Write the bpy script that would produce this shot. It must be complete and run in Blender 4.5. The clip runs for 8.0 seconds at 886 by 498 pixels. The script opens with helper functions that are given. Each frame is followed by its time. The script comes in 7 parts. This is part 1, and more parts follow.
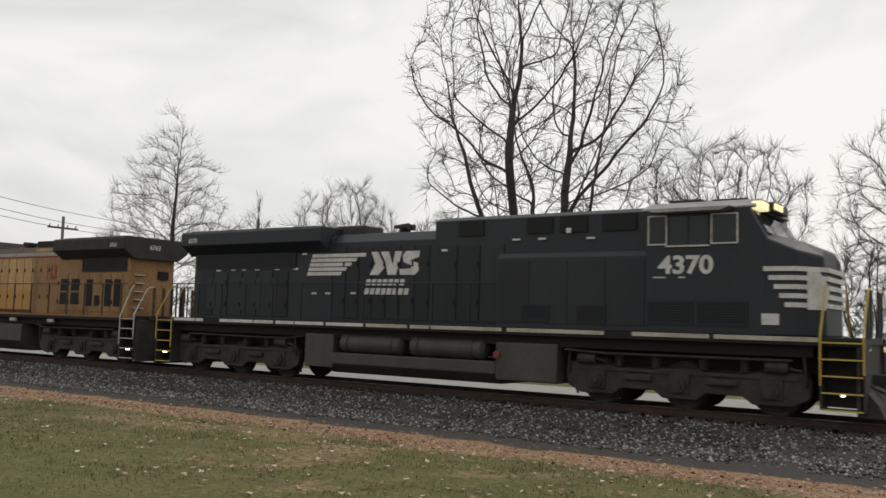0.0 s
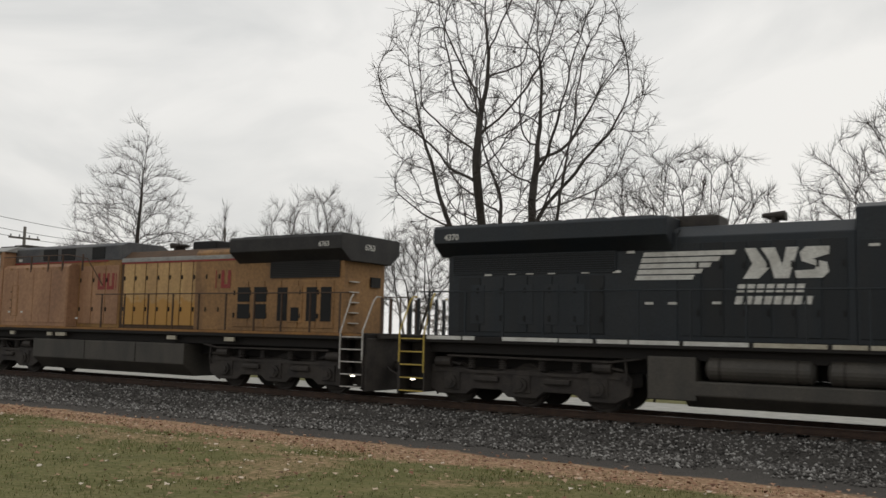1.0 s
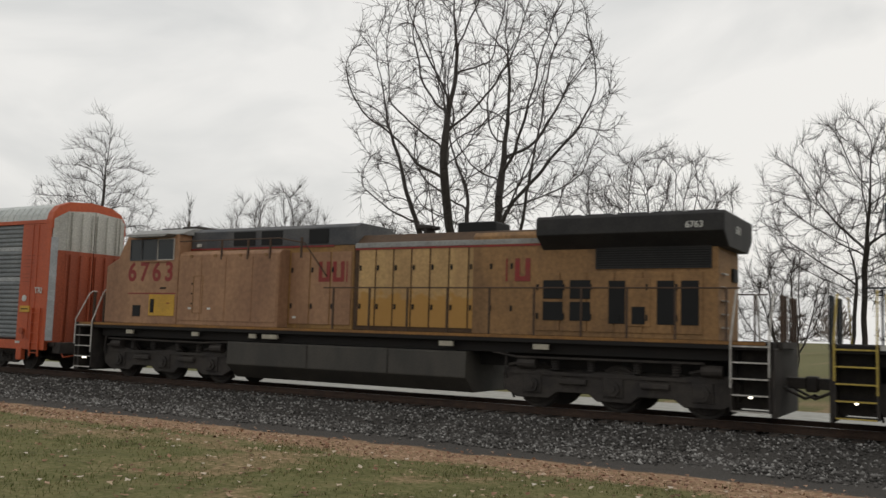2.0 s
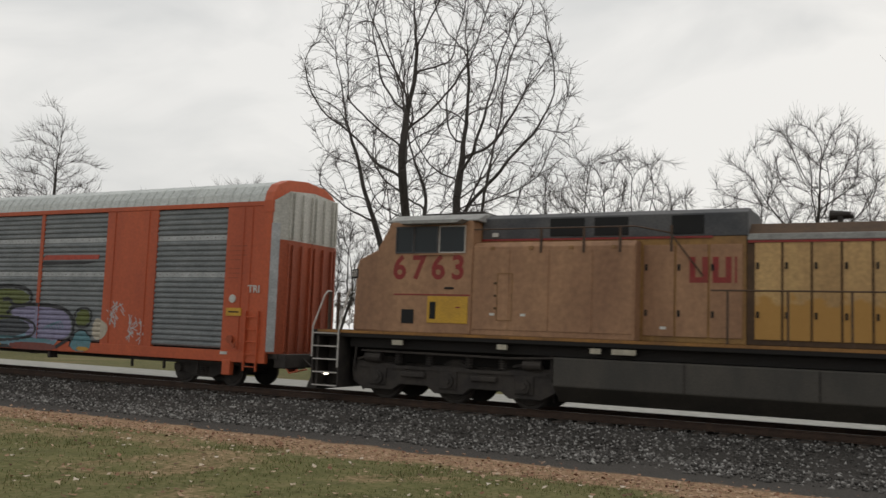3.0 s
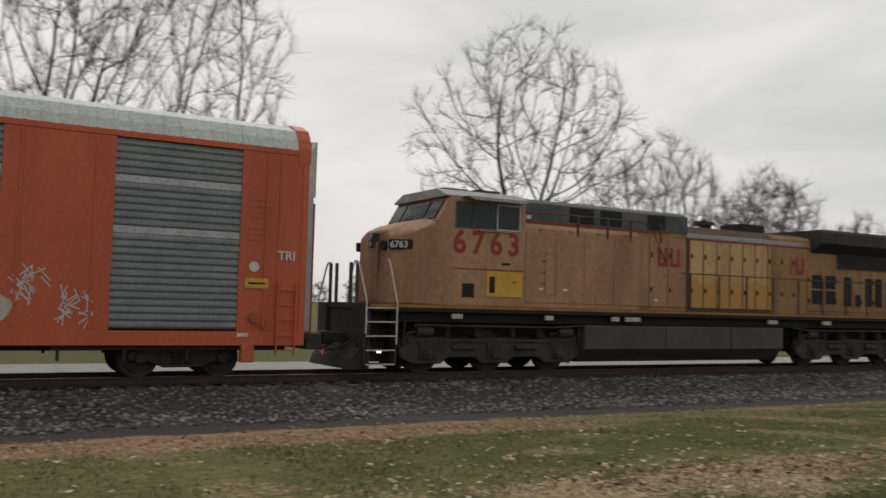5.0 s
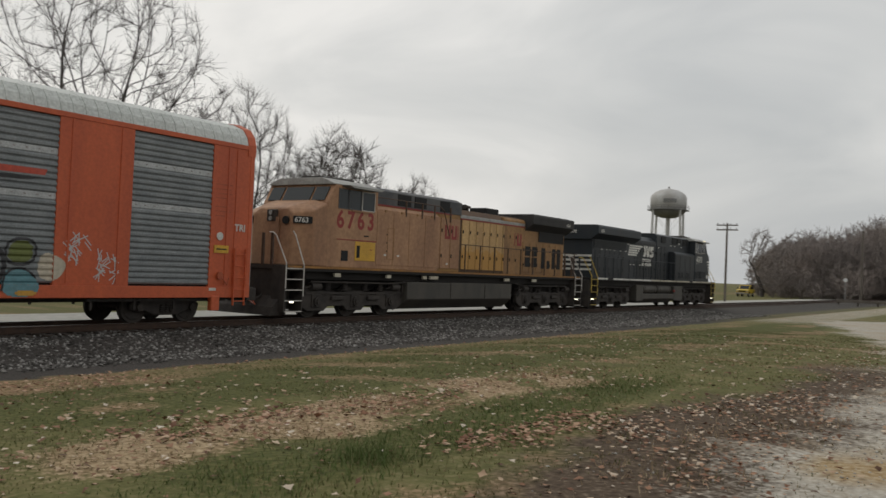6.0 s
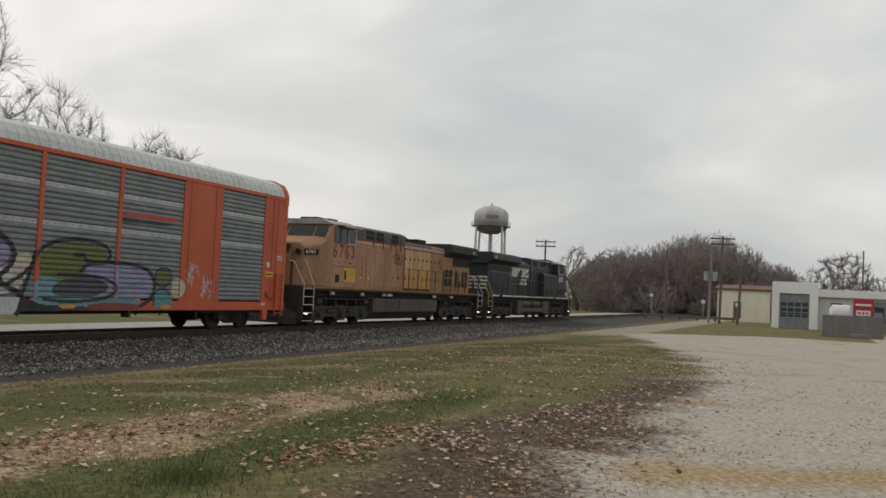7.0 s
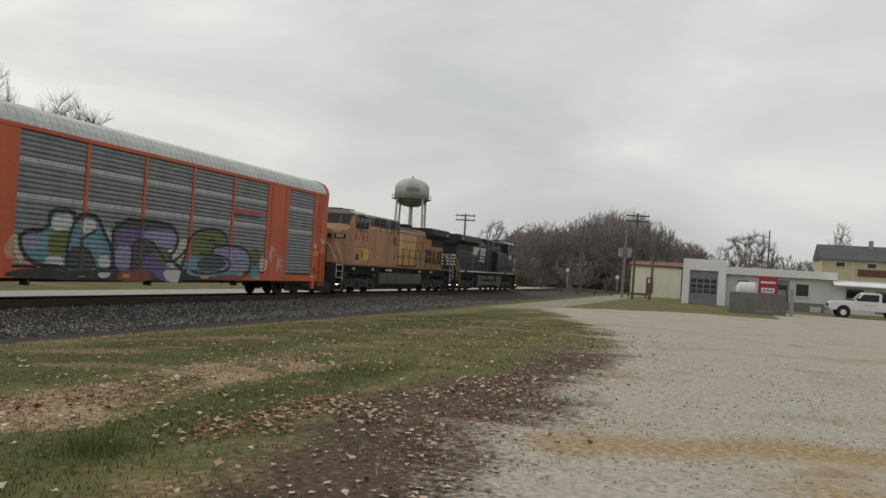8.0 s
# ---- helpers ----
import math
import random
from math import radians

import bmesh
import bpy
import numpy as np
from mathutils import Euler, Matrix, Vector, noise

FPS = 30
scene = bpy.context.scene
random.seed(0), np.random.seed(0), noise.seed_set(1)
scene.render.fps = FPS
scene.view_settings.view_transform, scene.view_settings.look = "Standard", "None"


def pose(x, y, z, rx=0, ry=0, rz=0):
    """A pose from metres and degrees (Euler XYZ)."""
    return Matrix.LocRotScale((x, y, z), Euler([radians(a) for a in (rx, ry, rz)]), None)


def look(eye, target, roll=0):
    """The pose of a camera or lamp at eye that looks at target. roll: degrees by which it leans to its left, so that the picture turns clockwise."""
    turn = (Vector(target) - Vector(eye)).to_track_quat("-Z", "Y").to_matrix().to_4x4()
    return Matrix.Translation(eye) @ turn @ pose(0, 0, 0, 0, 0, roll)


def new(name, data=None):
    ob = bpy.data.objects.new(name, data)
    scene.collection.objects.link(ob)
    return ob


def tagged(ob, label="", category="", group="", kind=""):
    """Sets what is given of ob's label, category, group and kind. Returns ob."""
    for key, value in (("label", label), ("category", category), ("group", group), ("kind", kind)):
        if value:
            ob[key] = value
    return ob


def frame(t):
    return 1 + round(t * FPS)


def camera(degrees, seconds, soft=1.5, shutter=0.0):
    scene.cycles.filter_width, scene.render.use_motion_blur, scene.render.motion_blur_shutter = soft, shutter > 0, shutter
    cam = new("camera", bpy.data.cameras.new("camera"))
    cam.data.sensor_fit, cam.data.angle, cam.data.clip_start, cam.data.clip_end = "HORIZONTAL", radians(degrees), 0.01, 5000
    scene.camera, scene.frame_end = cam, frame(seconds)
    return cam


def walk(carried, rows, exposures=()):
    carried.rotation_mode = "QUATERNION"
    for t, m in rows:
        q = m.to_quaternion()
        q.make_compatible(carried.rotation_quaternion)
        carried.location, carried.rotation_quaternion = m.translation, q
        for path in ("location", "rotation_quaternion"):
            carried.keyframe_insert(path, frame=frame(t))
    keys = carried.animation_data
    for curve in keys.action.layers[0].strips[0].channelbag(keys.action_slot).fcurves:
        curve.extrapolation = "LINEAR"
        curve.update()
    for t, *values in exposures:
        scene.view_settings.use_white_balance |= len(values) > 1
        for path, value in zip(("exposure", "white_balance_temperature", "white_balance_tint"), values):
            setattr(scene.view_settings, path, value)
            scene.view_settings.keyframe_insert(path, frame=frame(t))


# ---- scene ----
import collections

cam = camera(52.74, 8.0, soft=1.5, shutter=0.15)
PATH = [
    (0, pose(0, 0, 1.767, 94.81, -1.72, 34.72)),
    (0.5, pose(0, 0, 1.767, 95.12, -1.64, 33.55)),
    (1, pose(0, 0, 1.767, 95.43, -1.30, 32.69)),
    (1.5, pose(0, 0, 1.767, 95.14, -1.35, 31.73)),
    (1.7, pose(0, 0, 1.767, 95.14, -1.51, 31.24)),
    (2.8, pose(0, 0, 1.767, 95.37, -1.95, 28.33)),
    (3, pose(0, 0, 1.767, 95.30, -2.11, 27.71)),
    (3.5, pose(0, 0, 1.767, 94.70, -2.37, 24.82)),
    (4, pose(0, 0, 1.767, 93.65, -2.73, 12.48)),
    (4.2, pose(0, 0, 1.767, 93.39, -2.53, 4.61)),
    (5.3, pose(0, 0, 1.767, 92.91, -1.84, -40.36)),
    (5.5, pose(0, 0, 1.767, 92.35, -2.34, -45.98)),
    (6, pose(0, 0, 1.767, 91.37, -2.38, -56.63)),
    (6.5, pose(0, 0, 1.767, 91.97, -2.37, -63.18)),
    (7, pose(0, 0, 1.767, 92.73, -2.74, -67.76)),
    (7.5, pose(0, 0, 1.767, 90.27, -3.45, -72.38)),
    (8, pose(0, 0, 1.767, 91.26, -3.58, -72.93)),
]
walk(cam, PATH, exposures=[(0.0, 0.05), (0.5, 0.06), (1.0, -0.05), (3.5, -0.08), (5.5, -0.2), (6.5, -0.06), (8.0, -0.04)])

# the track: a straight line along x, its middle at TRACK_Y, railhead at z = 0
TRACK_Y = 20.98
TRAIN_START, TRAIN_SPEED, TRAIN_GAIN = -5.51, 11.419, 0.018


def train_x(t):
    return TRAIN_START + TRAIN_SPEED * t + TRAIN_GAIN * t * t


# ---------- world: an overcast winter sky ----------
def make_world():
    w = bpy.data.worlds.new("overcast_sky")
    scene.world = w
    w.use_nodes = True
    nt = w.node_tree
    nt.nodes.clear()
    N, L = nt.nodes.new, nt.links.new
    out, bg = N("ShaderNodeOutputWorld"), N("ShaderNodeBackground")
    sky = N("ShaderNodeTexSky")
    sky.sky_type, sky.sun_disc = "NISHITA", False
    sky.sun_elevation, sky.sun_rotation = radians(42), radians(20)
    sky.air_density, sky.dust_density = 1.5, 4.0
    dim = N("ShaderNodeVectorMath")
    dim.operation = "SCALE"
    dim.inputs["Scale"].default_value = 0.1
    L(sky.outputs[0], dim.inputs[0])
    tc, mp = N("ShaderNodeTexCoord"), N("ShaderNodeMapping")
    mp.inputs["Scale"].default_value = (1.0, 1.0, 2.4)
    mp.inputs["Location"].default_value = (0.35, 0.2, 0.1)
    L(tc.outputs["Generated"], mp.inputs[0])
    n = N("ShaderNodeTexNoise")
    n.inputs["Scale"].default_value, n.inputs["Detail"].default_value, n.inputs["Roughness"].default_value = 3.4, 6.0, 0.48
    n.inputs["Distortion"].default_value = 0.5
    L(mp.outputs[0], n.inputs["Vector"])
    ramp = N("ShaderNodeValToRGB")
    e = ramp.color_ramp.elements
    e[0].position, e[0].color = 0.12, (0.565, 0.58, 0.585, 1)
    e[1].position, e[1].color = 0.63, (0.915, 0.90, 0.87, 1)
    m = e.new(0.30)
    m.color = (0.665, 0.672, 0.665, 1)
    m = e.new(0.45)
    m.color = (0.745, 0.745, 0.73, 1)
    # the cloud is thinner and brighter round the veiled sun
    toward, bias, total = N("ShaderNodeVectorMath"), N("ShaderNodeMapRange"), N("ShaderNodeMath")
    toward.operation = "DOT_PRODUCT"
    toward.inputs[1].default_value = Vector((-0.25, 0.87, 0.42)).normalized()
    L(tc.outputs["Generated"], toward.inputs[0])
    bias.inputs[1].default_value, bias.inputs[2].default_value = -0.2, 1.0
    bias.inputs[3].default_value, bias.inputs[4].default_value = -0.20, 0.11
    L(toward.outputs["Value"], bias.inputs[0])
    total.operation = "ADD"
    L(n.outputs["Fac"], total.inputs[0])
    L(bias.outputs[0], total.inputs[1])
    L(total.outputs[0], ramp.inputs[0])
    mix = N("ShaderNodeMix")
    mix.data_type = "RGBA"
    mix.inputs[0].default_value = 0.94
    L(dim.outputs[0], mix.inputs[6])
    L(ramp.outputs[0], mix.inputs[7])
    L(mix.outputs[2], bg.inputs[0])
    bg.inputs[1].default_value = 1.0
    L(bg.outputs[0], out.inputs[0])


make_world()
sun_data = bpy.data.lights.new("veiled_sun", "SUN")
sun_data.energy, sun_data.angle, sun_data.color = 0.55, radians(25), (1.0, 0.96, 0.9)
sun = new("veiled_sun", sun_data)
sun.matrix_world = look((20, 60, 60), (0, 0, 0))


# ---------- materials ----------
def mat(name, base, rough=0.6, metal=0.0, second=None, scale=2.0, amount=0.6, fine=30.0, fine_amount=0.25,
        bump=0.15, streak=1.0, spread=0.12, per_object=0.0, emit=0.0, spec=0.5):
    """A painted or raw surface: two tones broken up at a large and a fine scale, with relief. streak < 1 draws the tones out upwards."""
    m = bpy.data.materials.new(name)
    m.use_nodes = True
    nt = m.node_tree
    N, L = nt.nodes.new, nt.links.new
    b = nt.nodes["Principled BSDF"]
    tc = N("ShaderNodeTexCoord")
    mp = N("ShaderNodeMapping")
    mp.inputs["Scale"].default_value = (1, 1, streak)
    L(tc.outputs["Object"], mp.inputs[0])
    n1, n2 = N("ShaderNodeTexNoise"), N("ShaderNodeTexNoise")
    for n, s, d in ((n1, scale, 6.0), (n2, fine, 3.0)):
        n.inputs["Scale"].default_value, n.inputs["Detail"].default_value = s, d
        n.inputs["Roughness"].default_value = 0.6
    L(mp.outputs[0], n1.inputs["Vector"])
    L(tc.outputs["Object"], n2.inputs["Vector"])
    r = N("ShaderNodeMapRange")
    r.inputs[1].default_value, r.inputs[2].default_value, r.inputs[4].default_value = 0.5 - spread, 0.5 + spread, amount
    L(n1.outputs["Fac"], r.inputs[0])
    mix = N("ShaderNodeMix")
    mix.data_type = "RGBA"
    second = second or tuple(c * 0.65 for c in base)
    mix.inputs[6].default_value, mix.inputs[7].default_value = (*base, 1), (*second, 1)
    L(r.outputs[0], mix.inputs[0])
    col = mix.outputs[2]
    v = N("ShaderNodeMapRange")
    v.inputs[1].default_value, v.inputs[2].default_value = 0.25, 0.75
    v.inputs[3].default_value, v.inputs[4].default_value = 1 - fine_amount, 1 + fine_amount
    L(n2.outputs["Fac"], v.inputs[0])
    val = v.outputs[0]
    if per_object:
        oi, mr, mu = N("ShaderNodeObjectInfo"), N("ShaderNodeMapRange"), N("ShaderNodeMath")
        mr.inputs[3].default_value, mr.inputs[4].default_value = 1 - per_object, 1 + per_object
        L(oi.outputs["Random"], mr.inputs[0])
        mu.operation = "MULTIPLY"
        L(val, mu.inputs[0])
        L(mr.outputs[0], mu.inputs[1])
        val = mu.outputs[0]
    sc = N("ShaderNodeVectorMath")
    sc.operation = "SCALE"
    L(col, sc.inputs[0])
    L(val, sc.inputs["Scale"])
    L(sc.outputs[0], b.inputs["Base Color"])
    b.inputs["Roughness"].default_value, b.inputs["Metallic"].default_value = rough, metal
    b.inputs["Specular IOR Level"].default_value = spec
    if bump:
        bp = N("ShaderNodeBump")
        bp.inputs["Strength"].default_value, bp.inputs["Distance"].default_value = bump, 0.02
        L(n2.outputs["Fac"], bp.inputs["Height"])
        L(bp.outputs[0], b.inputs["Normal"])
    if emit:
        b.inputs["Emission Color"].default_value, b.inputs["Emission Strength"].default_value = (*base, 1), emit
    return m


def island_mat(name, tones, rough=0.8):
    """For scattered stones, blades and leaves: each separate piece takes its own tone."""
    m = bpy.data.materials.new(name)
    m.use_nodes = True
    nt = m.node_tree
    N, L = nt.nodes.new, nt.links.new
    b = nt.nodes["Principled BSDF"]
    g, ramp = N("ShaderNodeNewGeometry"), N("ShaderNodeValToRGB")
    e = ramp.color_ramp.elements
    while len(e) < len(tones):
        e.new(0.5)
    for i, c in enumerate(tones):
        e[i].position, e[i].color = i / max(1, len(tones) - 1), (*c, 1)
    L(g.outputs["Random Per Island"], ramp.inputs[0])
    L(ramp.outputs[0], b.inputs["Base Color"])
    b.inputs["Roughness"].default_value = rough
    b.inputs["Specular IOR Level"].default_value = 0.25
    return m


def glass_mat(name, tint, rough=0.05):
    m = bpy.data.materials.new(name)
    m.use_nodes = True
    b = m.node_tree.nodes["Principled BSDF"]
    b.inputs["Base Color"].default_value = (*tint, 1)
    b.inputs["Roughness"].default_value = rough
    b.inputs["Specular IOR Level"].default_value = 0.3
    return m


# ---------- mesh helpers ----------
def mesh_of(name, bm, material):
    me = bpy.data.meshes.new(name)
    bm.to_mesh(me)
    bm.free()
    for mm in (material if isinstance(material, (list, tuple)) else [material]):
        me.materials.append(mm)
    return me


def raw_mesh(name, verts, faces, material, smooth=False):
    me = bpy.data.meshes.new(name)
    me.from_pydata(verts, [], faces)
    for mm in (material if isinstance(material, (list, tuple)) else [material]):
        me.materials.append(mm)
    if smooth:
        me.polygons.foreach_set("use_smooth", [True] * len(me.polygons))
    me.update()
    return me


def part(name, bm, material, parent, label="", at=None):
    ob = new(name, mesh_of(name, bm, material))
    ob.parent = parent
    if at is not None:
        ob.matrix_basis = at
    return tagged(ob, label)


def piece(name, mesh, parent, m=None):
    ob = new(name, mesh)
    ob.parent = parent
    if m is not None:
        ob.matrix_basis = m
    return ob


def box(bm, x0, x1, y0, y1, z0, z1, bevel=0.0):
    r = bmesh.ops.create_cube(bm, size=1)
    v = r["verts"]
    bmesh.ops.transform(bm, verts=v, matrix=Matrix.Translation(((x0 + x1) / 2, (y0 + y1) / 2, (z0 + z1) / 2))
                        @ Matrix.Diagonal((abs(x1 - x0), abs(y1 - y0), abs(z1 - z0), 1)))
    if bevel:
        es = list({e for q in v for e in q.link_edges})
        bmesh.ops.bevel(bm, geom=es, offset=bevel, segments=2, affect="EDGES", profile=0.5)
    return bm


def boxm(*a, **k):
    return box(bmesh.new(), *a, **k)


def cyl(bm, p, q, r, r2=None, seg=12, caps=True):
    p, q = Vector(p), Vector(q)
    d = q - p
    res = bmesh.ops.create_cone(bm, cap_ends=caps, segments=seg, radius1=r, radius2=r if r2 is None else r2, depth=d.length)
    m = Matrix.Translation((p + q) / 2) @ d.to_track_quat("Z", "Y").to_matrix().to_4x4()
    bmesh.ops.transform(bm, verts=res["verts"], matrix=m)
    return bm


def rod(bm, pts, r, seg=6):
    """A bent rail through the points."""
    for a, b in zip(pts, pts[1:]):
        cyl(bm, a, b, r, seg=seg)
    for a in pts[1:-1]:
        s = bmesh.ops.create_icosphere(bm, subdivisions=1, radius=r)
        bmesh.ops.translate(bm, verts=s["verts"], vec=a)
    return bm


def prism(bm, outline, y0, y1):
    """An outline in x and z, pushed along y."""
    a = [bm.verts.new((x, y0, z)) for x, z in outline]
    b = [bm.verts.new((x, y1, z)) for x, z in outline]
    n = len(a)
    fs = [bm.faces.new(a), bm.faces.new(list(reversed(b)))]
    for i in range(n):
        fs.append(bm.faces.new((a[i], b[i], b[(i + 1) % n], a[(i + 1) % n])))
    bmesh.ops.recalc_face_normals(bm, faces=fs)
    return bm


def extrude_x(bm, outline, x0, x1):
    """An outline in y and z, pushed along x."""
    a = [bm.verts.new((x0, y, z)) for y, z in outline]
    b = [bm.verts.new((x1, y, z)) for y, z in outline]
    n = len(a)
    fs = [bm.faces.new(a), bm.faces.new(list(reversed(b)))]
    for i in range(n):
        fs.append(bm.faces.new((a[i], b[i], b[(i + 1) % n], a[(i + 1) % n])))
    bmesh.ops.recalc_face_normals(bm, faces=fs)
    return bm


def soften(bm, off=0.02, seg=2, angle=30):
    es = [e for e in bm.edges if len(e.link_faces) == 2 and e.calc_face_angle(0) > radians(angle)]
    bmesh.ops.bevel(bm, geom=es, offset=off, segments=seg, affect="EDGES", profile=0.5)
    return bm


def thing(name, label, category, m=None, group="", kind=""):
    ob = new(name)
    if m is not None:
        ob.matrix_basis = m
    return tagged(ob, label, category, group, kind)


# ---------- ground ----------
def lerp(x, xs, ys):
    return float(np.interp(x, xs, ys))


def lie(x, y):
    """The height of the ground."""
    near = np.interp(y, [6, 9, 13, 17, 19.0, 19.3, 22.7, 23.0, 25], [0.2, 0.12, -0.2, -0.42, -0.24, -0.22, -0.22, -0.24, -0.5])
    far = np.interp(y, [9, 13, 17, 19.0, 19.3, 22.7, 23.0, 25], [-0.25, -0.3, -0.42, -0.24, -0.22, -0.22, -0.24, -0.5])
    w = np.clip((x - 15) / 40, 0, 1)
    return near * (1 - w) + far * w


LOT_X = [-40, -6, 4, 6.4, 8, 10.8, 16.8, 29, 54, 57, 64.6, 66, 80]
LOT_Y = [-6, -3, 0.6, 1.3, 1.5, 1.7, 1.4, 3.2, 10.1, 9.2, 2.5, -1.3, -4]


def wob(x, y, s, seed):
    return noise.noise(Vector((x * s + seed * 7.3, y * s - seed * 3.1, seed)))


def smooth(e0, e1, v):
    t = min(1.0, max(0.0, (v - e0) / (e1 - e0)))
    return t * t * (3 - 2 * t)


def zones(x, y):
    """Shares of gravel, bare soil, dead litter, ballast and pale road at a place."""
    w1, w2 = wob(x, y, 0.5, 1), wob(x, y, 1.7, 2)
    edge = lerp(x, LOT_X, LOT_Y) + 0.8 * w1 + 0.45 * w2 + 0.25 * wob(x, y, 4.0, 14)
    gravel = smooth(1.5, -1.1, y - edge + 0.5 * wob(x, y, 2.6, 31))
    if x > 40:
        gravel = max(gravel, 0.55 * smooth(42, 55, x) * smooth(8.6, 10, y) * (1 - smooth(12.6, 13.6, y)))
    if x > 64 and y < 6:
        gravel *= 1 - smooth(80, 84, x) if y < -4 else 1 - smooth(64, 67, x + 0.9 * max(0, -y))
    soil = smooth(-0.9, 0.1, y - edge) * smooth(2.9, 1.1, y - edge + 0.7 * w2) * smooth(3, 6, x) * smooth(24, 16, x)
    tan = smooth(0.15, 0.6, 0.55 + wob(x, y, 0.8, 33) + 0.5 * wob(x, y, 2.2, 34)) * smooth(1.0, 0.35, abs((y - 6.2 - 0.7 * w1) / 1.05)) * smooth(2, 5, x + w2) * smooth(14.5, 12, x + w2)
    strip = smooth(9.9, 10.9, y + 1.0 * w1) * (1 - smooth(13.0, 13.5, y + 0.3 * w2))
    litter = max(strip * (1 - 0.7 * smooth(-2, 14, x)), 0.9 * tan, 0.52 * smooth(0.02, 0.40, w1 + 0.45 * w2))
    ballast = smooth(12.7, 13.3, y + 0.35 * w2 + 0.2 * w1) * (1 - smooth(24.6, 25.2, y))
    if x > 38:
        ballast *= 1.0 - 0.55 * smooth(38, 55, x) * (1 - smooth(14.5, 16.5, y))
    road = smooth(25.6, 26.0, y) * (1 - smooth(31.0, 31.6, y))
    lush = smooth(1.5, 6, x + 3 * w1) * smooth(6.6, 7.6, y + 0.8 * w1) * (1 - 0.6 * smooth(10, 12, y)) * smooth(60, 40, x)
    lush = max(lush, 0.9 * smooth(0.9, 0.3, abs(y - 4.8 - 0.4 * w1)) * smooth(3, 5, x) * smooth(15, 12, x))
    # ochre clay worn through the gravel where wheels turn in
    across = abs(x + 0.25 * y - 9.0 + 0.5 * w1) / 0.85
    clay = smooth(1.0, 0.2, across) * smooth(1.9, 1.2, y + 0.4 * w2) * smooth(-3.6, -2.2, y)
    clay = max(clay, 0.8 * smooth(1.0, 0.2, abs(x - 7.2 + 0.6 * w1) / 0.9) * smooth(-0.2, -0.9, y + 0.4 * w2) * smooth(-4, -2.5, y))
    return gravel, soil, min(1, litter), ballast, road, lush, tan, clay


def make_ground():
    def axis(fine0, fine1, step, mids, far):
        a = list(np.arange(fine0, fine1 + 1e-6, step))
        return sorted(set([round(v, 3) for v in a + mids + far]))
    xs = axis(-34, 40, 0.3, [40 + 1.2 * i for i in range(1, 60)] + [-34 - 2.5 * i for i in range(1, 20)],
              [-1500, -700, -350, -180, -110, 150, 220, 350, 700, 1500])
    ys = axis(0, 14, 0.25, [14 + 0.35 * i for i in range(1, 52)] + [-0.5 * i for i in range(1, 40)], 
              [-1500, -600, -250, -120, -60, -35, 35, 40, 50, 70, 110, 180, 350, 700, 1500])
    verts, masks = [], []
    for y in ys:
        for x in xs:
            z = float(lie(x, y))
            if abs(x) < 60 and y < 24:
                z += 0.03 * wob(x, y, 0.8, 5) + 0.015 * wob(x, y, 3.1, 6)
            verts.append((x, y, z))
            masks.append(zones(x, y))
    nx = len(xs)
    faces = [(j * nx + i, j * nx + i + 1, (j + 1) * nx + i + 1, (j + 1) * nx + i) for j in range(len(ys) - 1) for i in range(nx - 1)]
    me = raw_mesh("ground", verts, faces, ground_material(), smooth=True)
    for k, nm in enumerate(("gravel", "soil", "litter", "ballast", "road", "lush", "straw", "clay")):
        at = me.attributes.new(nm, "FLOAT", "POINT")
        at.data.foreach_set("value", [m[k] for m in masks])
    tagged(new("ground", me), "short winter grass with bare soil, leaf litter, gravel and ballast", "ground", kind="structure")


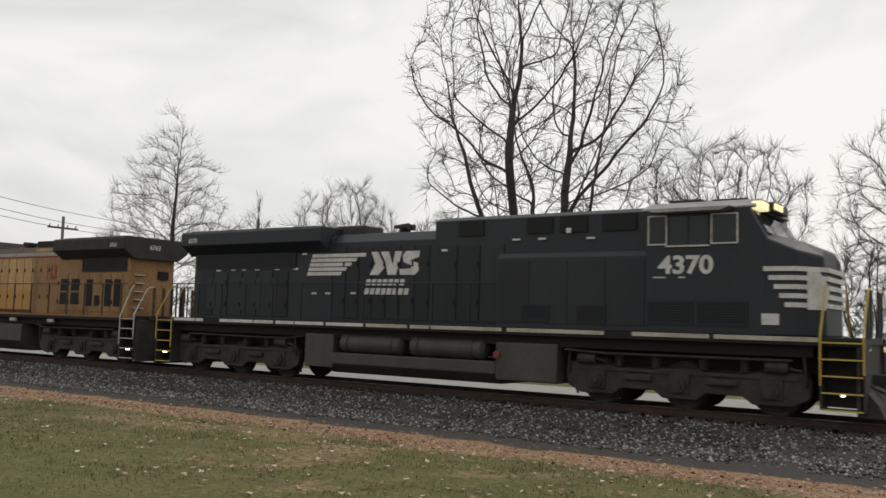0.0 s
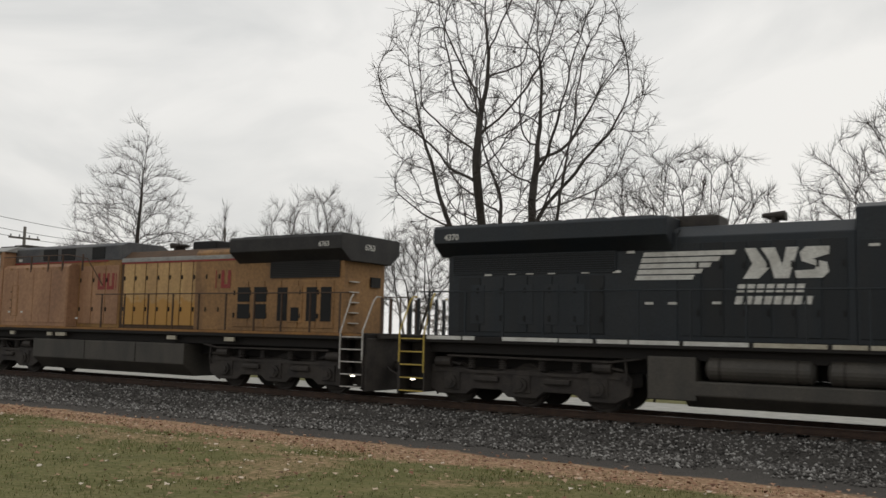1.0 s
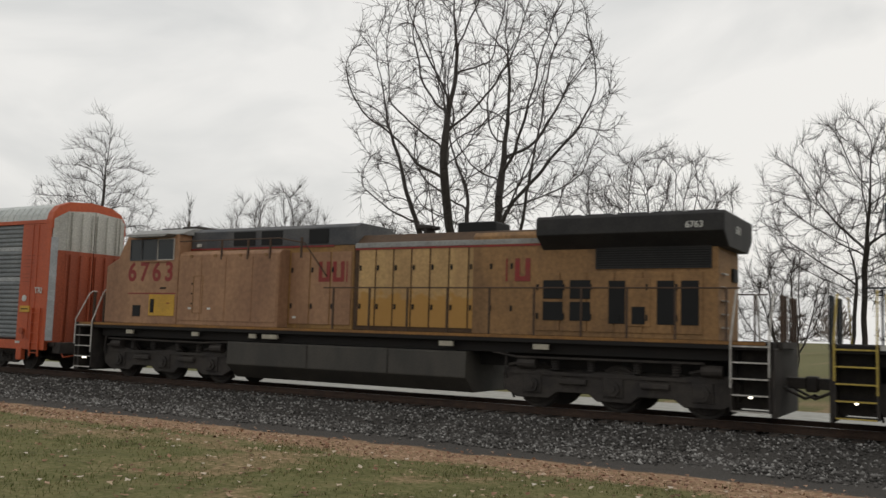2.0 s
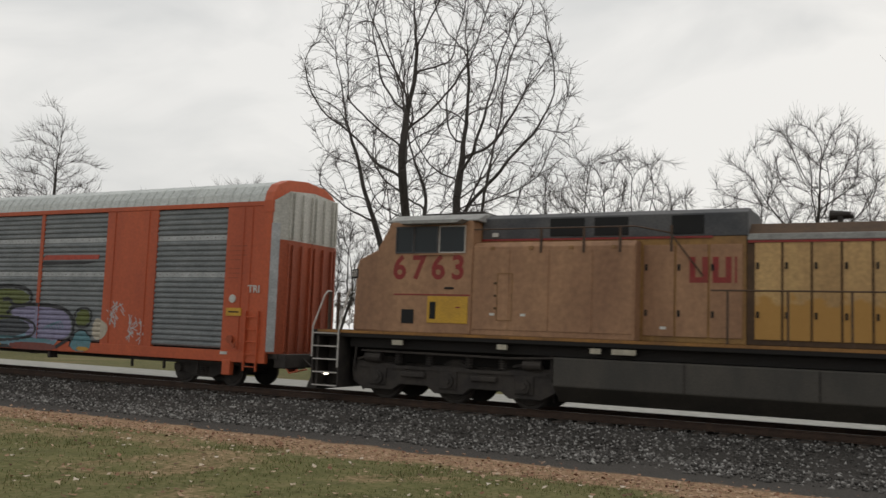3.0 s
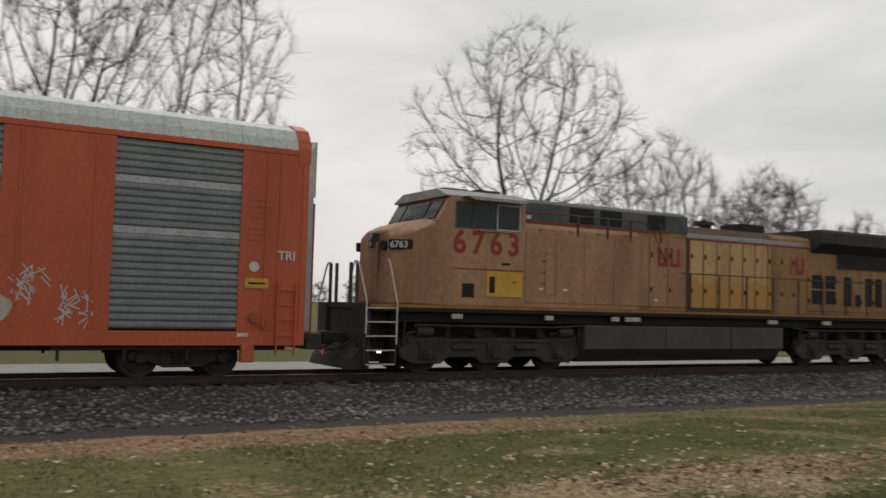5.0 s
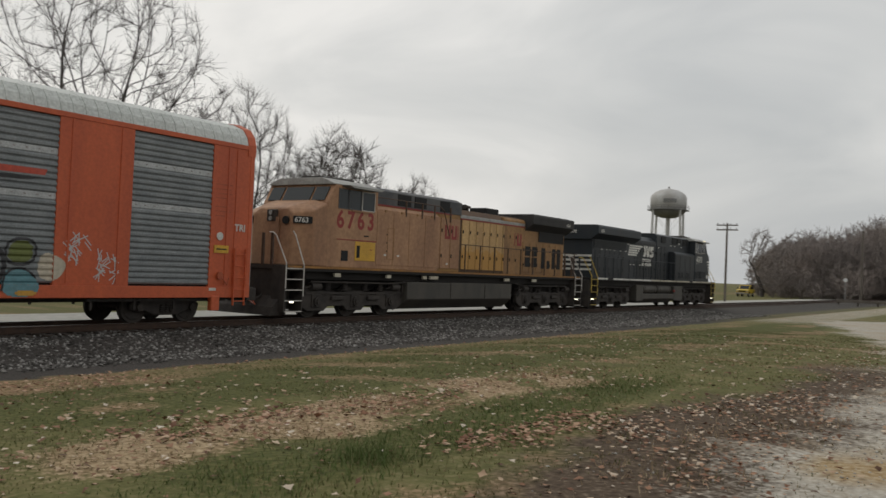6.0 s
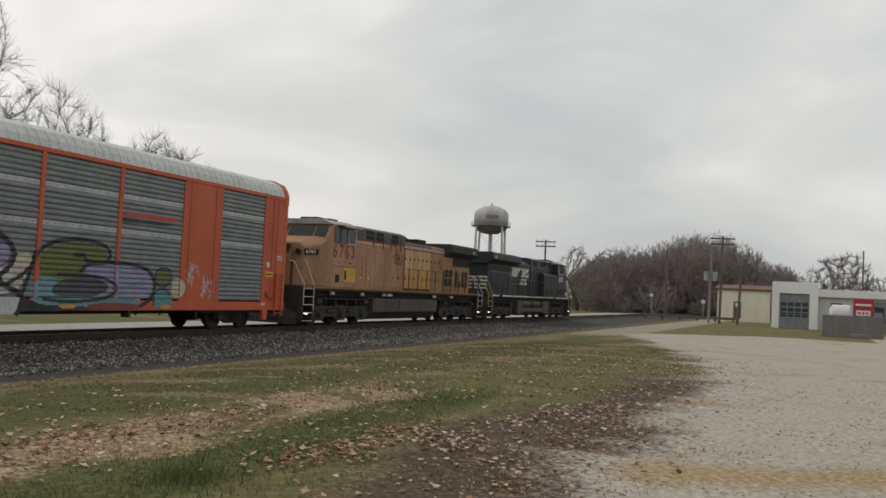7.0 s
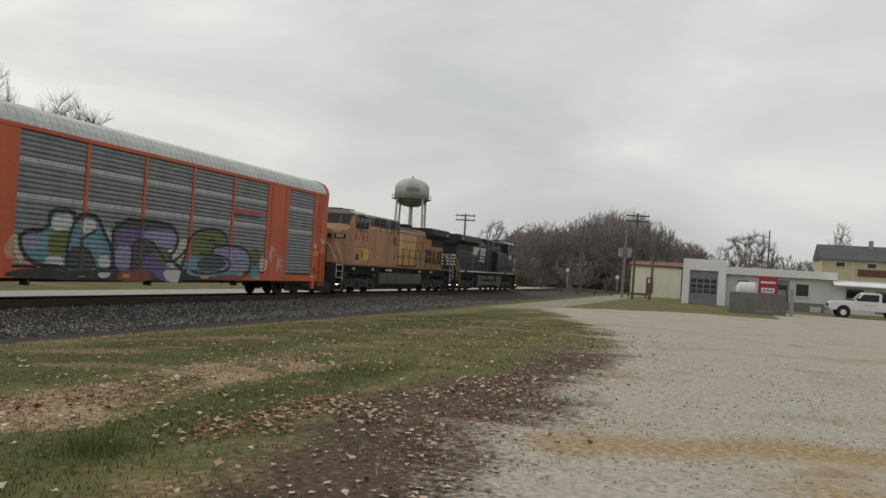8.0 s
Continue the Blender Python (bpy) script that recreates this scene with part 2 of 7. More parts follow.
def ground_material():
    m = bpy.data.materials.new("winter_ground")
    m.use_nodes = True
    nt = m.node_tree
    N, L = nt.nodes.new, nt.links.new
    b = nt.nodes["Principled BSDF"]
    b.inputs["Roughness"].default_value = 0.95
    b.inputs["Specular IOR Level"].default_value = 0.15
    tc = N("ShaderNodeTexCoord")

    def tex(scale, detail=5.0, rough=0.6):
        n = N("ShaderNodeTexNoise")
        n.inputs["Scale"].default_value, n.inputs["Detail"].default_value, n.inputs["Roughness"].default_value = scale, detail, rough
        L(tc.outputs["Object"], n.inputs["Vector"])
        return n.outputs["Fac"]

    def ramp(fac, stops):
        r = N("ShaderNodeValToRGB")
        e = r.color_ramp.elements
        while len(e) < len(stops):
            e.new(0.5)
        for i, (p, c) in enumerate(stops):
            e[i].position, e[i].color = p, (*c, 1)
        L(fac, r.inputs[0])
        return r.outputs[0]

    def blend(fac, a, c):
        x = N("ShaderNodeMix")
        x.data_type = "RGBA"
        L(fac, x.inputs[0])
        L(a, x.inputs[6])
        L(c, x.inputs[7])
        return x.outputs[2]

    def mask(name, breakup, width=0.25):
        a, add, mr = N("ShaderNodeAttribute"), N("ShaderNodeMath"), N("ShaderNodeMapRange")
        a.attribute_name = name
        add.operation = "ADD"
        L(a.outputs["Fac"], add.inputs[0])
        L(breakup, add.inputs[1])
        mr.inputs[1].default_value, mr.inputs[2].default_value = 1.0 - width, 1.0 + width
        L(add.outputs[0], mr.inputs[0])
        return mr.outputs[0]

    big, mid, fine, grit = tex(0.35), tex(2.2), tex(14.0, 4), tex(70.0, 2)
    grass = ramp(mid, [(0.3, (0.070, 0.064, 0.022)), (0.46, (0.112, 0.116, 0.039)), (0.6, (0.165, 0.150, 0.060)), (0.8, (0.25, 0.19, 0.105))])
    fleck = ramp(fine, [(0.3, (0.060, 0.054, 0.020)), (0.5, (0.125, 0.12, 0.045)), (0.7, (0.24, 0.20, 0.11))])
    grass = blend(big, grass, fleck)
    litter = ramp(fine, [(0.3, (0.13, 0.078, 0.045)), (0.5, (0.28, 0.18, 0.105)), (0.68, (0.42, 0.29, 0.185))])
    soil = ramp(fine, [(0.3, (0.045, 0.031, 0.021)), (0.55, (0.100, 0.072, 0.049)), (0.75, (0.22, 0.17, 0.12))])
    gravel = ramp(fine, [(0.28, (0.26, 0.232, 0.187)), (0.5, (0.39, 0.358, 0.302)), (0.7, (0.51, 0.480, 0.42))])
    worn = ramp(mid, [(0.36, (0.30, 0.205, 0.10)), (0.6, (0.40, 0.36, 0.29))])
    share = N("ShaderNodeMapRange")
    share.inputs[1].default_value, share.inputs[2].default_value = 0.50, 0.66
    L(big, share.inputs[0])
    gravel = blend(share.outputs[0], gravel, worn)
    ballast = ramp(grit, [(0.3, (0.022, 0.020, 0.018)), (0.5, (0.055, 0.050, 0.045)), (0.7, (0.13, 0.12, 0.11))])
    road = ramp(mid, [(0.3, (0.30, 0.30, 0.27)), (0.7, (0.44, 0.43, 0.40))])
    lush = ramp(fine, [(0.3, (0.042, 0.044, 0.015)), (0.5, (0.082, 0.090, 0.027)), (0.7, (0.15, 0.132, 0.055))])
    straw = ramp(fine, [(0.28, (0.17, 0.115, 0.062)), (0.5, (0.33, 0.245, 0.145)), (0.7, (0.50, 0.395, 0.255))])
    col = blend(mask("lush", mid), grass, lush)
    col = blend(mask("litter", fine), col, litter)
    col = blend(mask("straw", fine), col, straw)
    col = blend(mask("soil", mid), col, soil)
    clay = ramp(fine, [(0.28, (0.20, 0.125, 0.052)), (0.5, (0.34, 0.245, 0.130)), (0.7, (0.47, 0.40, 0.285))])
    gravel = blend(mask("clay", mid, 0.4), gravel, clay)
    col = blend(mask("gravel", fine), col, gravel)
    col = blend(mask("ballast", fine), col, ballast)
    col = blend(mask("road", fine, 0.1), col, road)
    L(col, b.inputs["Base Color"])
    bp = N("ShaderNodeBump")
    bp.inputs["Strength"].default_value, bp.inputs["Distance"].default_value = 0.4, 0.03
    L(fine, bp.inputs["Height"])
    L(bp.outputs[0], b.inputs["Normal"])
    return m


make_ground()

# ---------- paints and metals of the train ----------
BLACK = mat("black_engine_paint", (0.0185, 0.0240, 0.0295), 0.5, spec=0.35, second=(0.026, 0.027, 0.028), scale=1.4, streak=0.25, fine=22, bump=0.05)
BLACK_DOOR = mat("black_door_paint", (0.0170, 0.0210, 0.0245), 0.55, spec=0.35, second=(0.026, 0.026, 0.026), scale=2.2, streak=0.2, fine=30, bump=0.06, per_object=0.25)
GRIME = mat("greasy_running_gear", (0.027, 0.022, 0.019), 0.75, second=(0.062, 0.050, 0.040), scale=3.0, fine=40, bump=0.3, fine_amount=0.4)
SILL_BLACK = mat("oily_black_sill", (0.017, 0.015, 0.014), 0.75, second=(0.022, 0.018, 0.015), scale=2.0, fine=30, bump=0.15, spec=0.3)
DEEP = mat("near_black_surface", (0.009, 0.009, 0.009), 0.8, fine=60, bump=0.3)
TANK_GREY = mat("dusty_tank_paint", (0.050, 0.045, 0.038), 0.65, second=(0.090, 0.078, 0.062), scale=1.3, streak=0.4, fine=25, bump=0.15)
WHITE = mat("dulled_white_paint", (0.66, 0.65, 0.60), 0.55, second=(0.42, 0.40, 0.36), scale=3.0, fine=35, bump=0.03)
CREAM = mat("dirty_cream_stripe", (0.50, 0.46, 0.36), 0.6, second=(0.26, 0.22, 0.16), scale=2.0, fine=30, bump=0.03)
YELLOW_OLD = mat("weathered_armour_yellow", (0.36, 0.195, 0.055), 0.65, second=(0.16, 0.085, 0.040), scale=1.3, streak=0.25, fine=9, fine_amount=0.2, bump=0.06)
YELLOW_DOOR = mat("faded_yellow_door", (0.50, 0.320, 0.130), 0.6, second=(0.33, 0.190, 0.080), scale=1.6, streak=0.18, fine=12, fine_amount=0.2, bump=0.06, per_object=0.16)


def peeled(m, under, low, high):
    """Older, deeper paint that shows where the faded coat has flaked off below a ragged line."""
    nt = m.node_tree
    N, L = nt.nodes.new, nt.links.new
    b = nt.nodes["Principled BSDF"]
    was = b.inputs["Base Color"].links[0].from_socket
    tc, sep, n, add, mr, mix = (N(k) for k in ("ShaderNodeTexCoord", "ShaderNodeSeparateXYZ", "ShaderNodeTexNoise", "ShaderNodeMath", "ShaderNodeMapRange", "ShaderNodeMix"))
    n.inputs["Scale"].default_value, n.inputs["Detail"].default_value = 3.2, 6.0
    L(tc.outputs["Object"], sep.inputs[0])
    L(tc.outputs["Object"], n.inputs["Vector"])
    add.operation = "ADD"
    L(sep.outputs["Z"], add.inputs[0])
    L(n.outputs["Fac"], add.inputs[1])
    mr.inputs[1].default_value, mr.inputs[2].default_value = high + 0.5, low + 0.5
    mr.inputs[4].default_value = 0.85
    L(add.outputs[0], mr.inputs[0])
    mix.data_type = "RGBA"
    mix.inputs[7].default_value = (*under, 1)
    L(mr.outputs[0], mix.inputs[0])
    L(was, mix.inputs[6])
    L(mix.outputs[2], b.inputs["Base Color"])


peeled(YELLOW_DOOR, (0.46, 0.235, 0.045), 2.62, 2.76)
PEACH = mat("sun_bleached_peach_yellow", (0.41, 0.230, 0.124), 0.7, second=(0.24, 0.124, 0.070), scale=1.1, streak=0.22, amount=0.8, spread=0.17, fine=7, fine_amount=0.2, bump=0.06)
BRIGHT_YELLOW = mat("bright_yellow_patch", (0.62, 0.35, 0.03), 0.5, second=(0.45, 0.25, 0.03), scale=3)
ROOF_GREY = mat("faded_roof_grey", (0.060, 0.062, 0.068), 0.7, second=(0.13, 0.125, 0.12), scale=1.2, fine=18, bump=0.08)
SILL_ORANGE = mat("dull_orange_sill", (0.33, 0.155, 0.035), 0.65, second=(0.15, 0.075, 0.03), scale=1.5, fine=20)
DIRTY = mat("soot_stained_yellow", (0.33, 0.180, 0.070), 0.7, second=(0.14, 0.078, 0.038), scale=1.5, streak=0.3, fine=10, bump=0.08)
# darker than the doors, so that the gaps between them show
SEAM = mat("dark_door_seam", (0.070, 0.040, 0.022), 0.8, second=(0.12, 0.065, 0.03), scale=3)
SOOT = mat("sooty_roof_black", (0.020, 0.019, 0.019), 0.75, second=(0.040, 0.037, 0.034), scale=1.4, fine=20, bump=0.1)
PALE_ROOF = mat("bleached_cab_roof", (0.34, 0.34, 0.32), 0.6, second=(0.20, 0.19, 0.18), scale=2.0, fine=18)
RED = mat("faded_red_letters", (0.27, 0.022, 0.020), 0.6, second=(0.20, 0.045, 0.030), scale=4)
RAIL_YELLOW = mat("yellow_grab_iron", (0.55, 0.40, 0.07), 0.5, second=(0.35, 0.25, 0.07), scale=6)
RAIL_WHITE = mat("white_grab_iron", (0.60, 0.57, 0.52), 0.5, second=(0.32, 0.28, 0.24), scale=6)
RAIL_BROWN = mat("rusty_brown_handrail", (0.06, 0.035, 0.022), 0.7, second=(0.10, 0.055, 0.03), scale=6)
STEEL = mat("worn_bright_steel", (0.35, 0.34, 0.33), 0.35, metal=0.9, second=(0.16, 0.13, 0.11), scale=8)
GLASS = glass_mat("dark_cab_glass", (0.02, 0.025, 0.027))
LAMP = mat("lit_headlight", (1.0, 0.84, 0.45), 0.3, emit=0.9, bump=0)
STEP_LAMP = mat("lit_step_lamp", (1.0, 0.93, 0.75), 0.3, emit=3.0, bump=0)
ORANGE = mat("autorack_orange", (0.55, 0.108, 0.035), 0.55, second=(0.36, 0.066, 0.026), scale=1.0, streak=0.22, amount=0.75, spread=0.18, fine=11, fine_amount=0.14, bump=0.04)
GALV = mat("galvanised_side_screen", (0.225, 0.238, 0.240), 0.55, metal=0.2, second=(0.135, 0.148, 0.155), scale=1.5, streak=2.5, fine=20, fine_amount=0.2, bump=0.08)
GALV_BAND = mat("bright_galvanised_band", (0.44, 0.45, 0.45), 0.5, metal=0.2, second=(0.28, 0.29, 0.29), scale=3, fine=22)
RACK_ROOF = mat("pale_green_grey_roof", (0.55, 0.57, 0.545), 0.55, second=(0.44, 0.46, 0.44), scale=0.8, fine=14, bump=0.05)
DOOR_WHITE = mat("chalky_white_end_door", (0.55, 0.54, 0.49), 0.6, second=(0.30, 0.28, 0.24), scale=1.2, streak=0.2, fine=16)
DOOR_RUST = mat("rusted_orange_end_door", (0.38, 0.082, 0.032), 0.65, second=(0.20, 0.050, 0.025), scale=1.2, streak=0.15, fine=16)

COUPLING = -20.4   # between the two locomotives, from the train's zero
RACK_FRONT = -44.3


def text_mesh(words, size, material, depth=0.002, shear=0.0, stretch=1.0, spacing=1.0, weight=0.018):
    cu = bpy.data.curves.new("lettering", "FONT")
    cu.body, cu.size, cu.extrude, cu.shear = words, size, depth, shear
    cu.offset, cu.space_character = size * weight, spacing
    cu.align_x = "LEFT"
    tmp = bpy.data.objects.new("lettering", cu)
    scene.collection.objects.link(tmp)
    me = bpy.data.meshes.new_from_object(tmp.evaluated_get(bpy.context.evaluated_depsgraph_get()))
    bpy.data.objects.remove(tmp)
    bpy.data.curves.remove(cu)
    me.transform(Matrix.Diagonal((stretch, 1, 1, 1)))
    me.materials.clear()
    me.materials.append(material)
    return me


def lettering(name, words, size, material, parent, u, s, y, z, label="", shear=0.0, stretch=1.0, spacing=1.0, weight=0.018):
    """Letters on the side s (-1 or 1) of a vehicle, read from outside; u is where they begin."""
    ob = piece(name, text_mesh(words, size, material, shear=shear, stretch=stretch, spacing=spacing, weight=weight), parent, pose(u, s * y, z, 90, 0, 0 if s < 0 else 180))
    return tagged(ob, label)


def make_wheelset_mesh(r):
    bm = bmesh.new()
    cyl(bm, (0, -0.95, 0), (0, 0.95, 0), 0.09, seg=10)
    for s in (-1, 1):
        cyl(bm, (0, s * 0.68, 0), (0, s * 0.72, 0), r + 0.03, seg=28)
        cyl(bm, (0, s * 0.72, 0), (0, s * 0.81, 0), r, seg=28)
        cyl(bm, (0, s * 0.81, 0), (0, s * 0.83, 0), r - 0.07, r - 0.1, seg=28)
        for k in range(4):
            a = k * math.pi / 2
            cyl(bm, (0.28 * math.cos(a), s * 0.8, 0.28 * math.sin(a)), (0.28 * math.cos(a), s * 0.845, 0.28 * math.sin(a)), 0.05, seg=6)
    return mesh_of("wheelset", bm, GRIME)


LOCO_WHEEL, RACK_WHEEL = make_wheelset_mesh(0.53), make_wheelset_mesh(0.42)
WHEELS = []   # wheelset, its place on the truck, radius, way of turning


def loco_truck(root, u, turn):
    """A six-wheel truck: bolster, two cast side frames, journals, springs, brake cylinders, sand pipes."""
    t = part("truck", boxm(-2.5, 2.5, -0.55, 0.55, 0.55, 0.95, bevel=0.05), GRIME, root, "greasy dark six-wheel truck", pose(u, 0, 0))
    for k in (-1, 0, 1):
        w = piece("wheelset", LOCO_WHEEL, t, pose(2.03 * k, 0, 0.53))
        WHEELS.append((w, (2.03 * k, 0, 0.53), 0.53, turn))
    for s in (-1, 1):
        bm = bmesh.new()
        top = [(-2.85, 0.78), (-2.7, 0.98), (-1.6, 0.92), (-1.2, 0.78), (-0.8, 0.78), (-0.5, 0.92), (0.5, 0.92), (0.8, 0.78), (1.2, 0.78), (1.6, 0.92), (2.7, 0.98), (2.85, 0.78)]
        low = [(2.80, 0.42), (2.45, 0.24), (1.62, 0.24), (1.4, 0.40), (0.6, 0.40), (0.40, 0.24), (-0.40, 0.24), (-0.6, 0.40), (-1.4, 0.40), (-1.62, 0.24), (-2.45, 0.24), (-2.80, 0.42)]
        prism(bm, top + low, s * 0.98, s * 1.16)
        soften(bm, 0.02, 1)
        box(bm, -2.6, 2.6, s * 1.16, s * 1.20, 0.80, 0.88)
        for k in (-0.98, 0.98):
            box(bm, k - 0.34, k + 0.34, s * 1.0, s * 1.26, 0.60, 0.74, bevel=0.03)
        part("side_frame", bm, GRIME, t)
        for k in (-1, 0, 1):
            bm = bmesh.new()
            cyl(bm, (2.03 * k, s * 1.1, 0.56), (2.03 * k, s * 1.27, 0.56), 0.17, seg=14)
            cyl(bm, (2.03 * k, s * 1.27, 0.56), (2.03 * k, s * 1.31, 0.56), 0.09, seg=10)
            box(bm, 2.03 * k - 0.24, 2.03 * k + 0.24, s * 1.1, s * 1.2, 0.36, 0.80, bevel=0.02)
            part("journal_box", bm, GRIME, t)
        for k in (-1.45, -0.55, 0.55, 1.45):
            bm = bmesh.new()
            for i in range(5):
                cyl(bm, (k, s * 1.14, 0.93 + i * 0.055), (k, s * 1.14, 0.965 + i * 0.055), 0.10, seg=10)
            part("spring", bm, GRIME, t)
        for k in (-2.2, 2.2):
            bm = cyl(bmesh.new(), (k - 0.28, s * 1.2, 1.06), (k + 0.18, s * 1.2, 1.06), 0.13, seg=12)
            cyl(bm, (k + 0.18, s * 1.2, 1.06), (k + 0.45, s * 1.2, 1.0), 0.035, seg=6)
            part("brake_cylinder", bm, GRIME, t)
        for k in (-1, 1):
            part("sand_pipe", rod(bmesh.new(), [(2.7 * k, s * 1.22, 1.3), (2.75 * k, s * 1.22, 0.8), (2.66 * k, s * 0.85, 0.2)], 0.03), GRIME, t)
    return t


def loco_steps(root, u0, u1, out, rail_mat, tread_mat, lit):
    """A corner stairwell on both sides; out is +1 where the platform's end lies at larger u."""
    for s in (-1, 1):
        bm = bmesh.new()
        box(bm, u0 - 0.02, u0 + 0.02, s * 0.95, s * 1.5, 0.26, 1.72)
        box(bm, u1 - 0.02, u1 + 0.02, s * 0.95, s * 1.5, 0.26, 1.72)
        box(bm, u0, u1, s * 0.92, s * 0.97, 0.3, 1.72)
        well = part("step_well", bm, GRIME, root)
        for i in range(5):
            z = 0.28 + 0.34 * i
            part("tread", boxm(u0 + 0.02, u1 - 0.02, s * 1.02, s * 1.5, z - 0.025, z, bevel=0.006), GRIME, well)
            part("tread_edge", boxm(u0 + 0.02, u1 - 0.02, s * 1.5, s * 1.512, z - 0.028, z + 0.004), tread_mat, well, "worn pale step edge")
        if lit:
            part("step_lamp", cyl(bmesh.new(), ((u0 + u1) / 2, s * 1.35, 0.57), ((u0 + u1) / 2, s * 1.49, 0.57), 0.028, seg=10), STEP_LAMP, well, "lit white step lamp")
        inner, outer = (u0, u1) if out > 0 else (u1, u0)
        d = 1 if out > 0 else -1
        bm = rod(bmesh.new(), [(inner, s * 1.53, 0.75), (inner, s * 1.53, 1.75), (inner + 0.02 * d, s * 1.12, 2.72), (inner + 0.02 * d, s * 1.02, 2.84)], 0.022)
        part("grab_iron", bm, rail_mat, root, "curved grab iron beside the steps")
        bm = rod(bmesh.new(), [(outer, s * 1.53, 1.0), (outer, s * 1.53, 1.8), (outer, s * 1.05, 2.66), (outer, s * 0.92, 2.76), (outer, s * 0.75, 2.76)], 0.022)
        part("grab_iron", bm, rail_mat, root, "curved grab iron beside the steps")


def coupler(root, u, d):
    bm = bmesh.new()
    box(bm, min(u, u - 0.75 * d), max(u, u - 0.75 * d), -0.11, 0.11, 0.74, 0.98, bevel=0.02)
    box(bm, u - 0.13, u + 0.13, -0.2, 0.16, 0.68, 1.02, bevel=0.05)
    part("coupler", bm, GRIME, root)
    for y in (-0.45, 0.45):
        bm = rod(bmesh.new(), [(u - 0.7 * d, y, 0.95), (u - 0.4 * d, y, 0.7), (u - 0.1 * d, y * 0.8, 0.55), (u + 0.02 * d, y * 0.6, 0.6)], 0.03)
        part("air_hose", bm, GRIME, root)


def hood_doors(root, u0, u1, count, y, z0, z1, material, handle=True, sides=(-1, 1)):
    w = (u1 - u0) / count
    for s in sides:
        for i in range(count):
            a = u0 + i * w
            bm = boxm(a + 0.024, a + w - 0.024, s * (y - 0.01), s * (y + 0.022), z0, z1, bevel=0.008)
            d = part("hood_door", bm, material, root)
            if handle:
                for z in (z0 + 0.25 * (z1 - z0), z0 + 0.75 * (z1 - z0)):
                    part("latch", boxm(a + w - 0.11, a + w - 0.06, s * (y + 0.022), s * (y + 0.05), z - 0.07, z + 0.07), DEEP, d)


def grille(root, u0, u1, y, z0, z1, rows, frame_mat, sides=(-1, 1), name="grille"):
    for s in sides:
        g = part(name, boxm(u0, u1, s * (y - 0.01), s * (y + 0.006), z0, z1), DEEP, root)
        bm = bmesh.new()
        h = (z1 - z0) / rows
        for i in range(rows):
            z = z0 + (i + 0.5) * h
            box(bm, u0, u1, s * (y + 0.006), s * (y + 0.022), z - h * 0.22, z + h * 0.22)
        part("slats", bm, frame_mat, g)
        bm = bmesh.new()
        for a, b, c, d in ((u0 - 0.03, u0, z0 - 0.03, z1 + 0.03), (u1, u1 + 0.03, z0 - 0.03, z1 + 0.03), (u0, u1, z0 - 0.03, z0), (u0, u1, z1, z1 + 0.03)):
            box(bm, a, b, s * y, s * (y + 0.03), c, d)
        part("grille_frame", bm, frame_mat, g)


def body_block(u0, u1, y, z0, z1, chamfer=0.25, drop=0.2):
    out = [(-y, z0), (y, z0), (y, z1 - drop), (y - chamfer, z1), (-y + chamfer, z1), (-y, z1 - drop)]
    return soften(extrude_x(bmesh.new(), out, u0, u1), 0.025, 2, 20)


